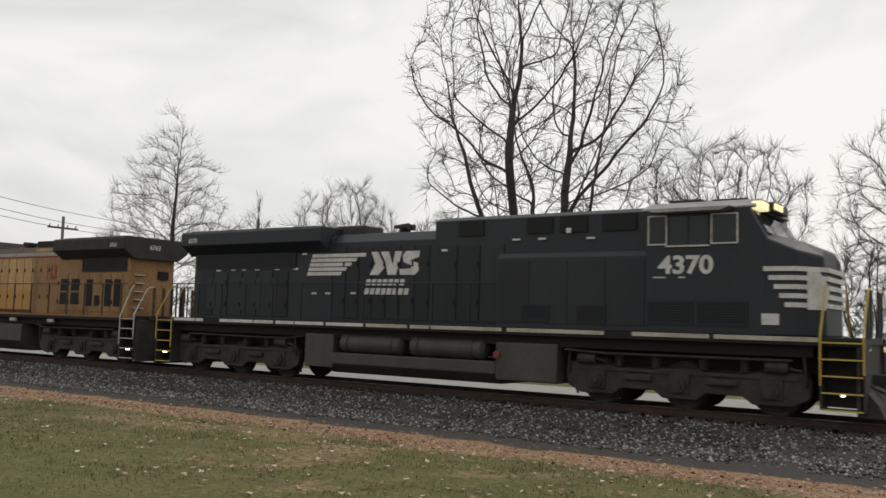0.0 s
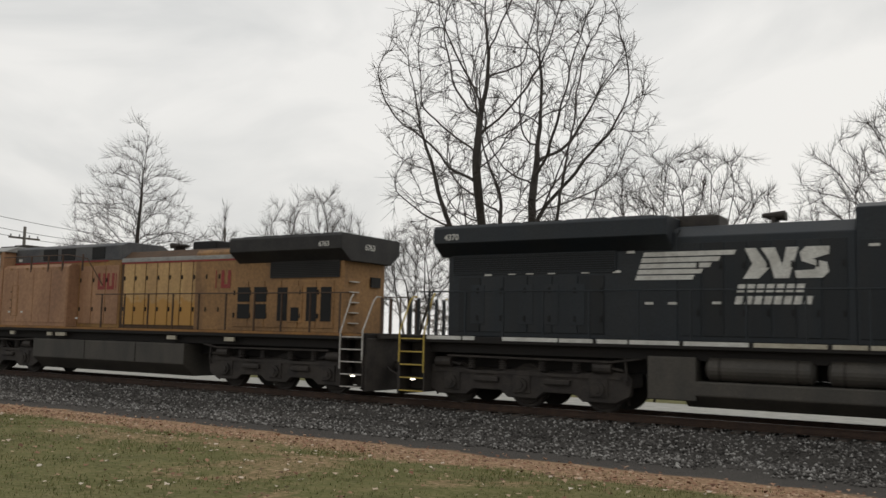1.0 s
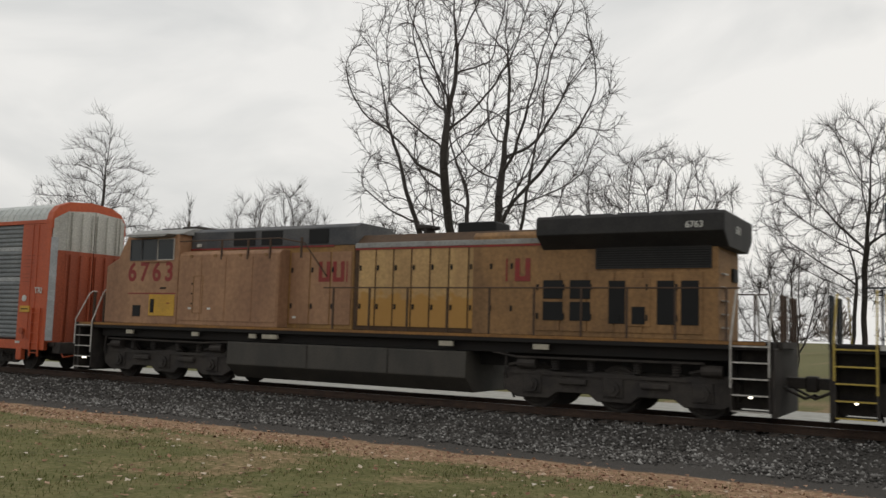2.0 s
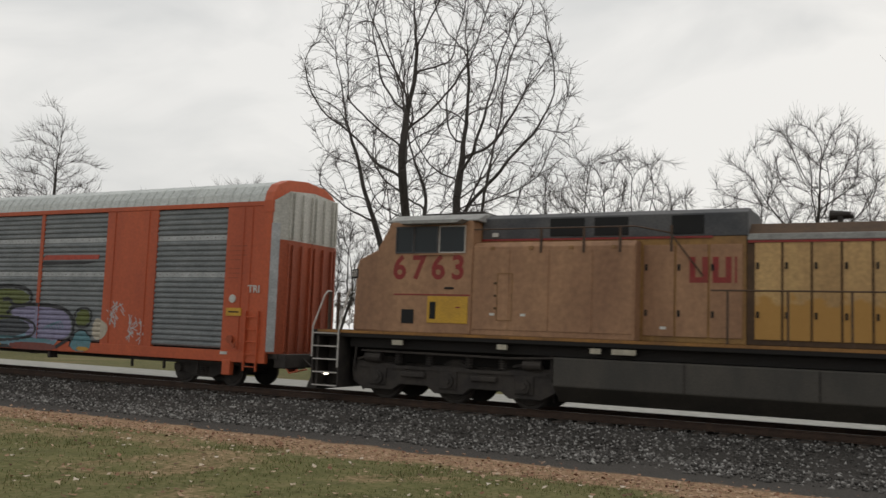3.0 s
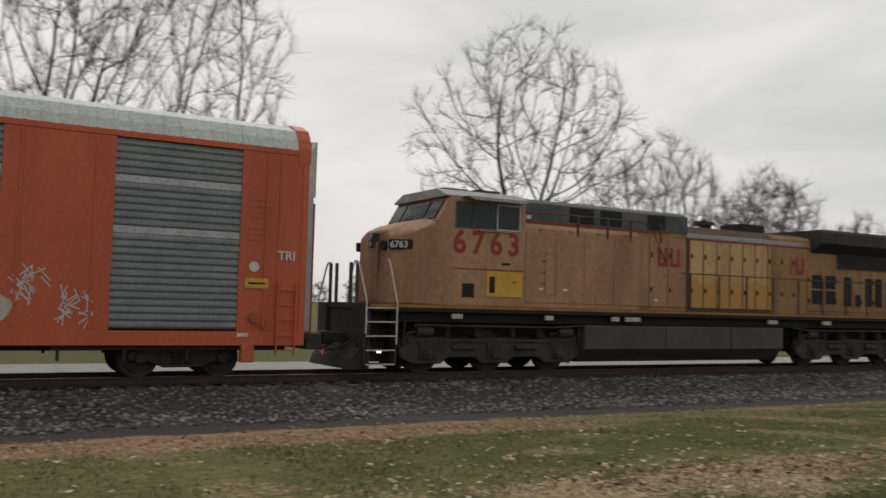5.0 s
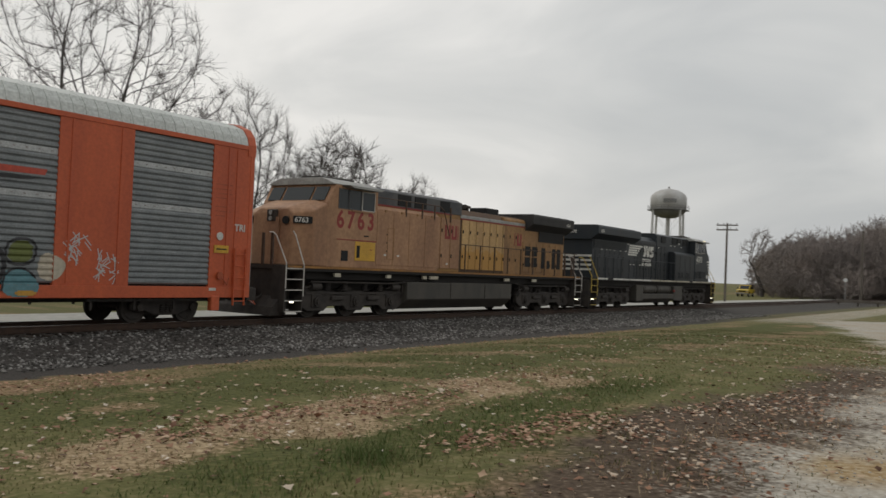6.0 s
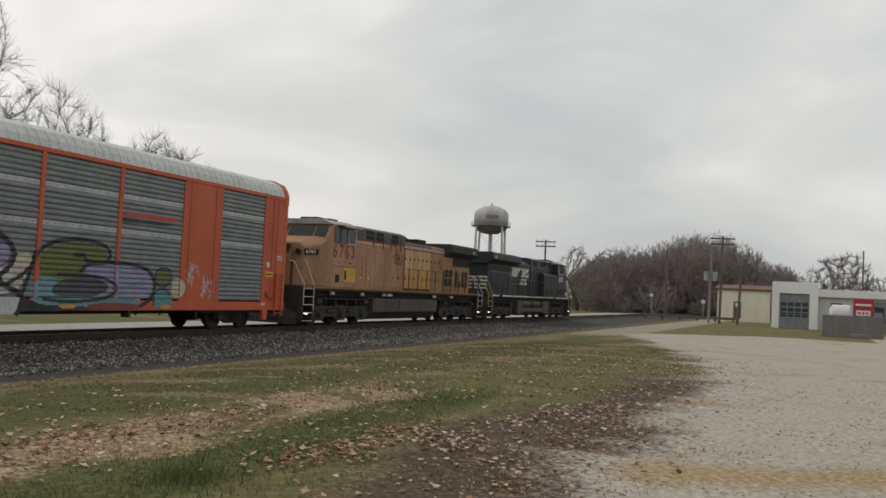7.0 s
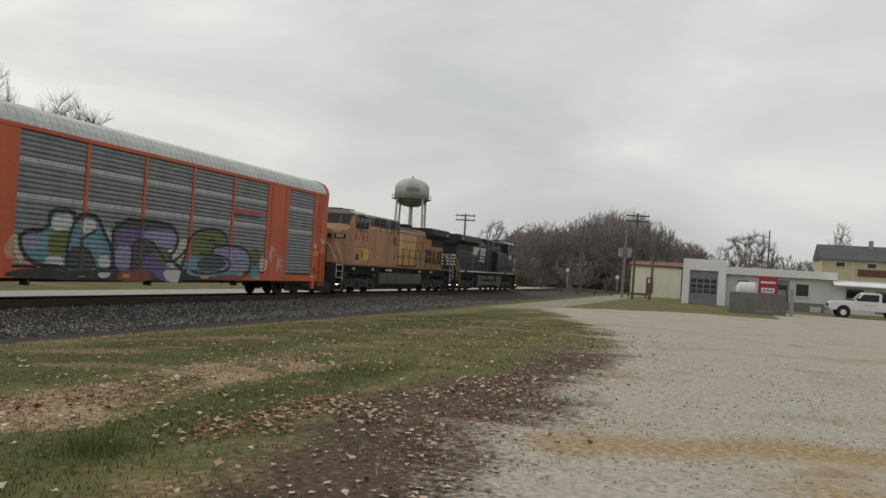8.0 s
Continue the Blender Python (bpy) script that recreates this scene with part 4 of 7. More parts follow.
        # faded brand lettering as plain red blocks
        for a, w, y in ((12.9, 0.40, 1.012), (12.4, 0.40, 1.012), (11.93, 0.13, 1.012), (7.0, 0.13, 0.992), (6.75, 0.42, 0.992)):
            bars = [(a, a - w * 0.32)] + ([(a - w * 0.68, a - w)] if w > 0.2 else [])
            for b0, b1 in bars:
                part("lettering_block", prism(bmesh.new(), [(b0, 3.05), (b1, 3.05), (b1, 3.62), (b0, 3.62)], s * (y - 0.004), s * y), RED, root, "faded red lettering block")
            if w > 0.2:
                part("lettering_block", prism(bmesh.new(), [(bars[0][1], 3.05), (bars[1][0], 3.05), (bars[1][0], 3.17), (bars[0][1], 3.17)], s * (y - 0.004), s * y), RED, root)
        tagged(piece("road_number", text_mesh("6763", 0.2, WHITE), root, pose(2.4, 1.424, 4.20, 90, 0, 180)), "small white road number")
        tagged(piece("road_number", text_mesh("6763", 0.24, WHITE), root, pose(1.545, 0.33, 4.16, 90, 0, -90)), "white road number")
        for z in (2.0, 2.3, 2.6, 2.9, 3.2):
            part("end_rung", boxm(1.70, 1.77, 0.35, 0.75, z, z + 0.03), RAIL_WHITE, root)
        part("end_vent", boxm(1.72, 1.78, -0.7, -0.25, 3.1, 3.4), DEEP, root)
        for a, z in ((16.6, 2.2), (17.4, 2.2), (13.3, 2.0)):
            part("warning_label", boxm(a, a + 0.13, s * 1.457, s * 1.462, z, z + 0.06), WHITE, root)
        for q in (14.5, 15.5, 16.5, 17.5):
            part("lift_lug", boxm(q - 0.05, q + 0.05, s * 1.40, s * 1.47, 3.78, 3.86), DIRTY, root)
        bm = bmesh.new()
        for p in ((16.95, 17.35, 3.20, 3.22), (16.95, 17.35, 2.08, 2.10), (16.95, 16.97, 2.10, 3.20), (17.33, 17.35, 2.10, 3.20)):
            box(bm, p[0], p[1], s * 1.456, s * 1.468, p[2], p[3])
        part("hatch_frame", bm, DIRTY, root, "stained frame of a side hatch")
        for z in (2.35, 2.65, 2.95):
            part("hatch_dog", boxm(17.36, 17.42, s * 1.456, s * 1.475, z, z + 0.05), SEAM, root)
        part("cab_lamp", boxm(17.55, 17.7, s * 1.0, s * 1.05, 4.14, 4.24), WHITE, root)
    return root


black_loco = locomotive("black")
yellow_loco = locomotive("yellow")


# ---------- the autorack ----------
def louvre_mesh(width, height, ribs):
    """A galvanised side screen: horizontal folds, flat punched bands at two heights."""
    prof, z, step = [], 0.0, height / ribs
    bands = (int(ribs * 0.52), int(ribs * 0.77))
    for i in range(ribs):
        if i in bands:
            prof += [(0.0, z), (-0.012, z + 0.01), (-0.012, z + step - 0.01)]
        else:
            prof += [(0.0, z), (-0.035, z + step * 0.28), (-0.035, z + step * 0.62), (0.0, z + step * 0.9)]
        z += step
    prof.append((0.0, height))
    v, f, mi = [], [], []
    for y, zz in prof:
        v += [(0, y, zz), (width, y, zz)]
    for i in range(len(prof) - 1):
        f.append((2 * i, 2 * i + 1, 2 * i + 3, 2 * i + 2))
        zz = (prof[i][1] + prof[i + 1][1]) / 2
        mi.append(1 if any(b * step < zz < (b + 1) * step for b in bands) else 0)
    n = len(v)
    v += [(0, 0.03, 0), (width, 0.03, 0), (width, 0.03, height), (0, 0.03, height)]
    f.append((n + 3, n + 2, n + 1, n))
    me = raw_mesh("side_screen", v, f, [GALV, GALV_BAND])
    me.polygons.foreach_set("material_index", mi + [0])
    return me


SCREENS = [(-4.55, -1.86)] + [(-6.68 - 3.03 * i - 2.88, -6.68 - 3.03 * i) for i in range(5)] + [(-26.75, -24.05)]
END_IN = 0.28   # how far the sides stop short of the end doors


def rack_truck(root, x):
    t = part("truck", boxm(-0.25, 0.25, -0.9, 0.9, 0.45, 0.72, bevel=0.04), GRIME, root, "dark four-wheel truck", pose(x, 0, 0))
    for k in (-0.89, 0.89):
        w = piece("wheelset", RACK_WHEEL, t, pose(k, 0, 0.42))
        WHEELS.append((w, (k, 0, 0.42), 0.42, 1))
    for s in (-1, 1):
        out = [(-1.15, 0.55), (-0.75, 0.66), (-0.35, 0.72), (0.35, 0.72), (0.75, 0.66), (1.15, 0.55), (1.12, 0.36), (0.7, 0.34), (0.4, 0.22), (-0.4, 0.22), (-0.7, 0.34), (-1.12, 0.36)]
        part("side_frame", soften(prism(bmesh.new(), out, s * 0.9, s * 1.05), 0.02, 1), GRIME, t)
        for k in (-0.89, 0.89):
            part("journal_cap", cyl(bmesh.new(), (k, s * 1.0, 0.44), (k, s * 1.12, 0.44), 0.11, seg=12), GRIME, t)
        for k in (-0.16, 0.0, 0.16):
            bm = bmesh.new()
            for i in range(4):
                cyl(bm, (k, s * 1.07, 0.30 + i * 0.06), (k, s * 1.07, 0.335 + i * 0.06), 0.07, seg=8)
            part("spring", bm, GRIME, t)
    return t


def autorack():
    """Local x = 0 at the front end, the car runs to -28.6."""
    root = thing("autorack", "orange covered car-carrying wagon with grey side screens and graffiti", "rail wagon")
    LEN = 28.6
    part("underframe", box(boxm(-LEN, 0, -1.35, 1.35, 0.86, 1.0), -LEN + 0.3, -0.3, -0.35, 0.35, 0.55, 0.9), GRIME, root)
    coupler(root, 0.85, 1)
    coupler(root, -LEN - 0.85, -1)
    rack_truck(root, -2.9)
    rack_truck(root, -LEN + 2.9)
    # a solid near-black block fills the hollow behind the side screens
    part("dark_core", boxm(-LEN + 0.05, -0.25, -1.40, 1.40, 1.0, 5.1), DEEP, root)
    screens = SCREENS
    meshes = {}
    z0, z1 = 1.08, 5.06
    for s in (-1, 1):
        for a, b in screens:
            w = round(b - a, 3)
            me = meshes.setdefault(w, louvre_mesh(w, z1 - z0, 26))
            sc = piece("side_screen", me, root, pose(a if s < 0 else b, s * 1.475, z0, 0, 0, 0 if s < 0 else 180))
            tagged(sc, "corrugated galvanised side screen")
            bm = bmesh.new()
            for zz in (z0 + (z1 - z0) * 13.5 / 26 - (z1 - z0) / 52, z0 + (z1 - z0) * 20.5 / 26 - (z1 - z0) / 52):
                for k in range(9):
                    cx = (k + 0.5) * w / 9
                    box(bm, cx - 0.03, cx + 0.03, -0.02, -0.010, zz - z0 - 0.015 + 0.08, zz - z0 + 0.015 + 0.08)
            tagged(part("bolts", bm, STEEL, sc), kind="stuff")
        # orange side: everything between the screens
        xs = [-END_IN] + [v for a, b in screens for v in (b, a)] + [-LEN + END_IN]
        solid = [(xs[i + 1], xs[i]) for i in range(0, len(xs), 2)]
        for a, b in solid:
            bm = boxm(a, b, s * 1.42, s * 1.53, z0 - 0.05, z1 + 0.02, bevel=0.008)
            part("side_panel" if b - a > 0.3 else "side_post", bm, ORANGE, root)
        part("bottom_chord", boxm(-LEN + END_IN, -END_IN, s * 1.42, s * 1.55, 0.72, z0 - 0.05, bevel=0.012), ORANGE, root)
        part("top_chord", boxm(-LEN + END_IN, -END_IN, s * 1.42, s * 1.545, z1 + 0.02, z1 + 0.15, bevel=0.01), ORANGE, root)
        for a, b in ((-1.3, -1.24), (-0.98, -0.94), (-6.36, -6.31), (-4.95, -4.9), (-23.7, -23.65)):
            part("side_rib", boxm(a, b, s * 1.53, s * 1.55, z0, z1, bevel=0.004), ORANGE, root)
        for k in range(3):
            part("bottom_bracket", boxm(-9 - 6 * k, -8.9 - 6 * k, s * 1.2, s * 1.5, 0.5, 0.75), GRIME, root)
        part("jacking_pad", boxm(-1.75, -1.45, s * 1.40, s * 1.58, 0.35, 0.78, bevel=0.03), ORANGE, root)
        # corner ladder
        lad = part("ladder", box(boxm(-0.98, -0.95, s * 1.56, s * 1.62, 0.5, 2.15), -0.55, -0.52, s * 1.56, s * 1.62, 0.5, 2.15), ORANGE, root)
        for i in range(5):
            part("rung", cyl(bmesh.new(), (-0.97, s * 1.61, 0.62 + 0.34 * i), (-0.53, s * 1.61, 0.62 + 0.34 * i), 0.014, seg=6), ORANGE, lad)
        bm = bmesh.new()
        box(bm, -5.6, -1.0, s * 1.28, s * 1.34, 0.62, 0.68)
        for k in (-5.5, -4.2, -2.9):
            box(bm, k, k + 0.06, s * 1.28, s * 1.34, 0.4, 0.8)
        part("brake_rigging", bm, GRIME, root)
        bm = cyl(bmesh.new(), (-1.5, s * 1.55, 1.35), (-1.5, s * 1.62, 1.35), 0.11, seg=14)
        rod(bm, [(-1.5, s * 1.6, 1.35), (-1.28, s * 1.66, 1.1), (-1.22, s * 1.66, 1.3)], 0.02)
        part("hand_brake", bm, DOOR_RUST, root)
    # arched roof of pressed sheets, with raised seams and toothed eaves
    arc = [(-1.53, 5.20), (-1.46, 5.44), (-1.28, 5.68), (-0.85, 5.86), (0, 5.94), (0.85, 5.86), (1.28, 5.68), (1.46, 5.44), (1.53, 5.20)]
    n = 20
    w = (LEN - 1.1) / n
    for i in range(n):
        a = -LEN + 0.55 + i * w
        out = arc + [(y * 0.97, z - 0.05) for y, z in reversed(arc)]
        part("roof_sheet", extrude_x(bmesh.new(), out, a + 0.012, a + w - 0.012), RACK_ROOF, root)
        big = [(y * 1.003, z + 0.007) for y, z in arc]
        part("roof_seam", extrude_x(bmesh.new(), big + [(y * 0.98, z - 0.02) for y, z in reversed(arc)], a + w - 0.03, a + w + 0.03), RACK_ROOF, root)
    for k in range(4 * n):
        a = -LEN + 0.6 + k * w / 4
        for s in (-1, 1):
            part("roof_corrugation", extrude_x(bmesh.new(), [(s * 1.54, 5.22), (s * 1.475, 5.45), (s * 1.295, 5.69), (s * 1.26, 5.67), (s * 1.44, 5.42), (s * 1.51, 5.21)], a, a + 0.06), RACK_ROOF, root)
    for a, b in ((-0.56, -0.26), (-LEN + 0.26, -LEN + 0.56)):
        big = [(y * 1.015, z + 0.03) for y, z in arc]
        part("roof_end", extrude_x(bmesh.new(), big + [(1.55, 4.9), (-1.55, 4.9)], a, b), ORANGE, root, "orange roof end band")
    # end doors: a bowed end that stands out from the sides, upper leaves chalky, lower ones rusted
    for e, d in ((0.0, 1), (-LEN, -1)):
        for lo, hi, mt in ((1.0, 4.15, DOOR_RUST), (4.15, 5.62, DOOR_WHITE)):
            for s in (-1, 1):
                bm = bmesh.new()
                plan = [(e, 0.02), (e, 1.12), (e - 0.10 * d, 1.36), (e - (END_IN + 0.02) * d, 1.50), (e - (END_IN + 0.06) * d, 1.42), (e - 0.16 * d, 1.28), (e - 0.06 * d, 1.06), (e - 0.06 * d, 0.02)]
                top = [hi, hi if hi < 5 else 5.52, hi if hi < 5 else 5.36, hi if hi < 5 else 5.2, hi if hi < 5 else 5.2, hi if hi < 5 else 5.36, hi if hi < 5 else 5.52, hi]
                low = [bm.verts.new((px, s * py, lo)) for px, py in plan]
                upp = [bm.verts.new((px, s * py, z)) for (px, py), z in zip(plan, top)]
                for k in range(8):
                    bm.faces.new((low[k], low[(k + 1) % 8], upp[(k + 1) % 8], upp[k]))
                bm.faces.new(low)
                bm.faces.new(upp)
                bmesh.ops.recalc_face_normals(bm, faces=bm.faces[:])
                door = part("end_door", bm, mt, root, "chalky end door" if hi > 5 else "rusty orange end door")
                for k in range(3):
                    y = s * (0.10 + 0.42 * k)
                    part("door_rib", boxm(min(e, e + 0.07 * d), max(e, e + 0.07 * d), y - 0.035, y + 0.035, lo + 0.05, hi - 0.12, bevel=0.008), mt, door)
                part("door_edge", boxm(min(e - 0.02 * d, e + 0.05 * d), max(e - 0.02 * d, e + 0.05 * d), s * 1.10 - 0.03, s * 1.10 + 0.03, lo + 0.05, hi - 0.1, bevel=0.008), mt, door)
        for s in (-1, 1):
            strip = bmesh.new()
            for px, py in ((e - 0.12 * d, 1.36), (e - (END_IN + 0.015) * d, 1.515)):
                for z in (1.05, 4.6):
                    strip.verts.new((px, s * py, z))
                    strip.verts.new((px + 0.02 * d, s * (py + 0.012), z))
            bmesh.ops.convex_hull(strip, input=strip.verts[:])
            part("corner_strip", strip, GALV_BAND, root, "bare metal corner strip")
            x0, x1 = sorted((e - END_IN * d, e - (END_IN + 0.16) * d))
            part("corner_post", boxm(x0, x1, s * 1.40, s * 1.548, 0.72, 5.2, bevel=0.02), ORANGE, root)
        part("end_sill", boxm(e - 0.15 if d > 0 else e - 0.25, e + 0.25 if d > 0 else e + 0.15, -1.3, 1.3, 0.62, 1.0, bevel=0.02), GRIME, root)
        bm = rod(bmesh.new(), [(e + 0.1 * d, -1.2, 0.75), (e + 0.32 * d, -1.2, 0.5), (e + 0.55 * d, -0.7, 0.6)], 0.02)
        part("uncoupling_lever", bm, ORANGE, root)
        part("end_ladder_rail", boxm(min(e + 0.05 * d, e + 0.10 * d), max(e + 0.05 * d, e + 0.10 * d), -1.0, -0.96, 0.7, 2.2), DOOR_RUST, root)
    # marks
    lettering("reporting_mark", "TRI", 0.29, WHITE, root, -0.98, -1, 1.552, 2.66, "white painted letters")
    part("round_label", cyl(bmesh.new(), (-1.52, -1.53, 2.48), (-1.52, -1.556, 2.48), 0.115, seg=20), WHITE, root, "round white label")
    part("label_mark", boxm(-1.58, -1.46, -1.559, -1.556, 2.44, 2.52), RACK_ROOF, root)
    part("yellow_label", boxm(-1.72, -1.18, -1.556, -1.532, 2.0, 2.22), BRIGHT_YELLOW, root, "yellow warning label")
    part("yellow_label_bar", boxm(-1.64, -1.26, -1.559, -1.556, 2.09, 2.13), DEEP, root)
    for i in range(7):
        part("stencil_bar", boxm(-1.72, -1.72 + [0.62, 0.55, 0.62, 0.4, 0.5, 0.6, 0.35][i], -1.5335, -1.531, 3.95 - 0.13 * i - (0.12 if i > 3 else 0), 3.98 - 0.13 * i - (0.12 if i > 3 else 0)), DOOR_RUST, root)
    part("placard", boxm(-1.85, -1.6, -1.56, -1.55, 0.92, 1.0), WHITE, root)
    part("red_streak", prism(bmesh.new(), [(-9.55, 3.60), (-7.0, 3.62), (-6.95, 3.76), (-9.4, 3.76)], -1.515, -1.510), SPRAY["red"], root, "red painted streak on the screen")
    part("dark_streak", prism(bmesh.new(), [(-9.6, 3.44), (-7.6, 3.47), (-7.0, 3.55), (-9.5, 3.56)], -1.515, -1.510), SPRAY["black"], root)
    graffiti(root)
    return root


def spray(name, c):
    return mat(name, c, 0.6, second=tuple(0.8 * v + 0.03 for v in c), scale=2.2, amount=0.8, fine=9, fine_amount=0.2, bump=0.02)


SPRAY = {k: spray("spray_" + k, c) for k, c in (("black", (0.02, 0.02, 0.022)), ("lilac", (0.26, 0.24, 0.36)), ("purple", (0.13, 0.09, 0.20)), ("teal", (0.11, 0.24, 0.27)),
        ("olive", (0.12, 0.14, 0.035)), ("cream", (0.50, 0.44, 0.34)), ("white", (0.52, 0.52, 0.51)), ("smoke", (0.055, 0.060, 0.068)), ("red", (0.45, 0.06, 0.03)), ("flesh", (0.50, 0.25, 0.14)),
        ("rust", (0.20, 0.05, 0.035)), ("amber", (0.55, 0.29, 0.03)), ("blue", (0.16, 0.28, 0.34)))}


def graffiti(root):
    """Sprayed patches with a heavy outline, lying on the folds of the screens. Places are x from the car's front, z over the rail."""
    y = -1.513

    def shift(pts):
        return [(lerp(px, [-22.3, -20.9, -15.65, -10.75, -6.45, -5.6, -4.9], [-22.6, -21.6, -17.35, -13.1, -7.9, -7.0, -6.3]), pz) for px, pz in pts]

    step = (5.06 - 1.08) / 26
    folds = [(1.08 + (k + f) * step, 0.0 if f in (0.0, 0.9) else (0.012 if k in (13, 20) else 0.035)) for k in range(26) for f in (0.0, 0.28, 0.62, 0.9)]
    fold_z, fold_y = [f[0] for f in folds], [f[1] for f in folds]
    cuts = sorted(v for a, b in SCREENS for v in (a, b))

    def skin(x, z):
        """How far the wagon's side stands out at a place."""
        if z < 1.03:
            return -1.55
        if any(a < x < b for a, b in SCREENS) and z > 1.08:
            return -1.475 - float(np.interp(z, fold_z, fold_y))
        return -1.53

    def coat(name, shapes, colour, layer):
        """Paint on the side: thin strips between close heights, laid on every fold."""
        v, f = [], []
        out = 0.0035 + 0.0016 * layer
        for pts in shapes:
            zlo, zhi = min(p[1] for p in pts), max(p[1] for p in pts)
            levels = sorted(set([zlo, zhi] + [z for z in fold_z + [1.03, 1.08] if zlo < z < zhi] + list(np.arange(zlo, zhi, 0.03))))
            for za, zb in zip(levels, levels[1:]):
                zm = (za + zb) / 2
                xs = []
                for (x0, z0), (x1, z1) in zip(pts, pts[1:] + pts[:1]):
                    if (z0 <= zm) != (z1 <= zm):
                        xs.append(x0 + (x1 - x0) * (zm - z0) / (z1 - z0))
                xs.sort()
                for a, b in zip(xs[::2], xs[1::2]):
                    ends = [a] + [c for c in cuts if a < c < b] + [b]
                    for p, q in zip(ends, ends[1:]):
                        m = (p + q) / 2
                        ya, yb = skin(m, za + 0.0005) - out, skin(m, zb - 0.0005) - out
                        n = len(v)
                        v += [(p, ya, za), (q, ya, za), (q, yb, zb), (p, yb, zb)]
                        f.append((n, n + 1, n + 2, n + 3))
        if f:
            piece(name, raw_mesh(name, v, f, SPRAY[colour]), root)

    def blob(pts, colour, lift, rounds=2, true=False):
        pts = pts if true else shift(pts)
        for _ in range(rounds):   # rounds the corners
            q = []
            for (x0, z0), (x1, z1) in zip(pts, pts[1:] + pts[:1]):
                q += [(0.75 * x0 + 0.25 * x1, 0.75 * z0 + 0.25 * z1), (0.25 * x0 + 0.75 * x1, 0.25 * z0 + 0.75 * z1)]
            pts = q
        coat("sprayed_patch", [pts], colour, (lift - 0.043) * 1000 / 2)

    def line(pts, w, lift, colour="black", closed=False, true=False):
        pts = shift(pts) if not true and pts[0][0] < -5.4 else pts
        for _ in range(1 if true else 2):
            q = [] if closed else [pts[0]]
            for (x0, z0), (x1, z1) in zip(pts, pts[1:] + (pts[:1] if closed else [])):
                q += [(0.75 * x0 + 0.25 * x1, 0.75 * z0 + 0.25 * z1), (0.25 * x0 + 0.75 * x1, 0.25 * z0 + 0.75 * z1)]
            pts = q + ([] if closed else [pts[-1]])
        seq = pts + (pts[:1] if closed else [])
        shapes = []
        for (x0, z0), (x1, z1) in zip(seq, seq[1:]):
            d = Vector((x1 - x0, z1 - z0))
            if d.length < 1e-5:
                continue
            d = d.normalized() * (w / 2)
            x0, z0, x1, z1 = x0 - 0.35 * d.x, z0 - 0.35 * d.y, x1 + 0.35 * d.x, z1 + 0.35 * d.y
            shapes.append([(x0 - d.y, z0 + d.x), (x1 - d.y, z1 + d.x), (x1 + d.y, z1 - d.x), (x0 + d.y, z0 - d.x)])
        coat("sprayed_line", shapes, colour, (lift - 0.043) * 1000 / 2)

    # dark shadow along the foot, then colour fields
    blob([(-21.6, 0.66), (-8.2, 0.70), (-8.0, 0.95), (-12.5, 1.05), (-13.4, 1.5), (-17, 1.1), (-21.2, 1.0)], "black", 0.043)
    # first letter
    blob([(-22.11, 1.56), (-21.68, 2.08), (-21.39, 1.76), (-21.27, 1.33), (-20.35, 1.04), (-20.93, 1.08), (-21.86, 1.27)], "flesh", 0.044, 1, true=True)
    blob([(-21.74, 1.99), (-21.48, 2.01), (-21.16, 1.16), (-21.5, 1.24)], "cream", 0.045, 1, true=True)
    blob([(-21.48, 2.09), (-20.24, 2.22), (-20.3, 2.82), (-19.17, 2.87), (-19.17, 2.52), (-18.82, 2.81), (-18.08, 2.77), (-17.78, 2.32), (-17.24, 1.75), (-17.15, 1.04), (-17.93, 1.01), (-19.44, 0.92), (-20.35, 1.07), (-20.7, 1.11), (-21.33, 1.5)], "teal", 0.046, 1, true=True)
    blob([(-21.46, 2.06), (-20.76, 2.12), (-20.68, 1.79), (-20.81, 1.52), (-21.3, 1.52)], "lilac", 0.050, 1, true=True)
    blob([(-20.75, 2.12), (-20.24, 2.17), (-20.26, 1.59), (-20.76, 1.61)], "blue", 0.050, 1, true=True)
    blob([(-20.16, 2.65), (-19.24, 2.76), (-19.3, 2.23), (-20.21, 2.17)], "white", 0.050, 1, true=True)
    blob([(-20.21, 2.17), (-19.3, 2.25), (-19.46, 1.85), (-19.41, 1.46), (-20.3, 1.4)], "olive", 0.051, 1, true=True)
    blob([(-20.32, 1.4), (-19.6, 1.45), (-19.52, 1.1), (-20.35, 1.09)], "white", 0.051, 1, true=True)
    blob([(-18.82, 2.64), (-18.18, 2.68), (-18.12, 2.3), (-18.45, 2.13), (-18.86, 2.25)], "white", 0.050, 1, true=True)
    blob([(-19.2, 2.09), (-18.15, 2.2), (-17.68, 1.83), (-17.56, 1.49), (-18.45, 1.51), (-18.6, 1.79), (-19.24, 1.78)], "blue", 0.050, 1, true=True)
    blob([(-19.41, 1.71), (-18.45, 1.78), (-18.12, 1.42), (-18.18, 0.95), (-19.41, 0.9)], "smoke", 0.052, 1, true=True)
    blob([(-18.01, 1.46), (-17.38, 1.52), (-17.27, 1.12), (-17.78, 1.05)], "white", 0.051, 1, true=True)
    blob([(-17.71, 2.4), (-17.31, 2.35), (-17.27, 1.8), (-17.53, 1.94)], "cream", 0.050, 1, true=True)
    blob([(-17.93, 1.01), (-17.24, 1.06), (-17.38, 0.76), (-17.93, 0.76)], "white", 0.051, 1, true=True)
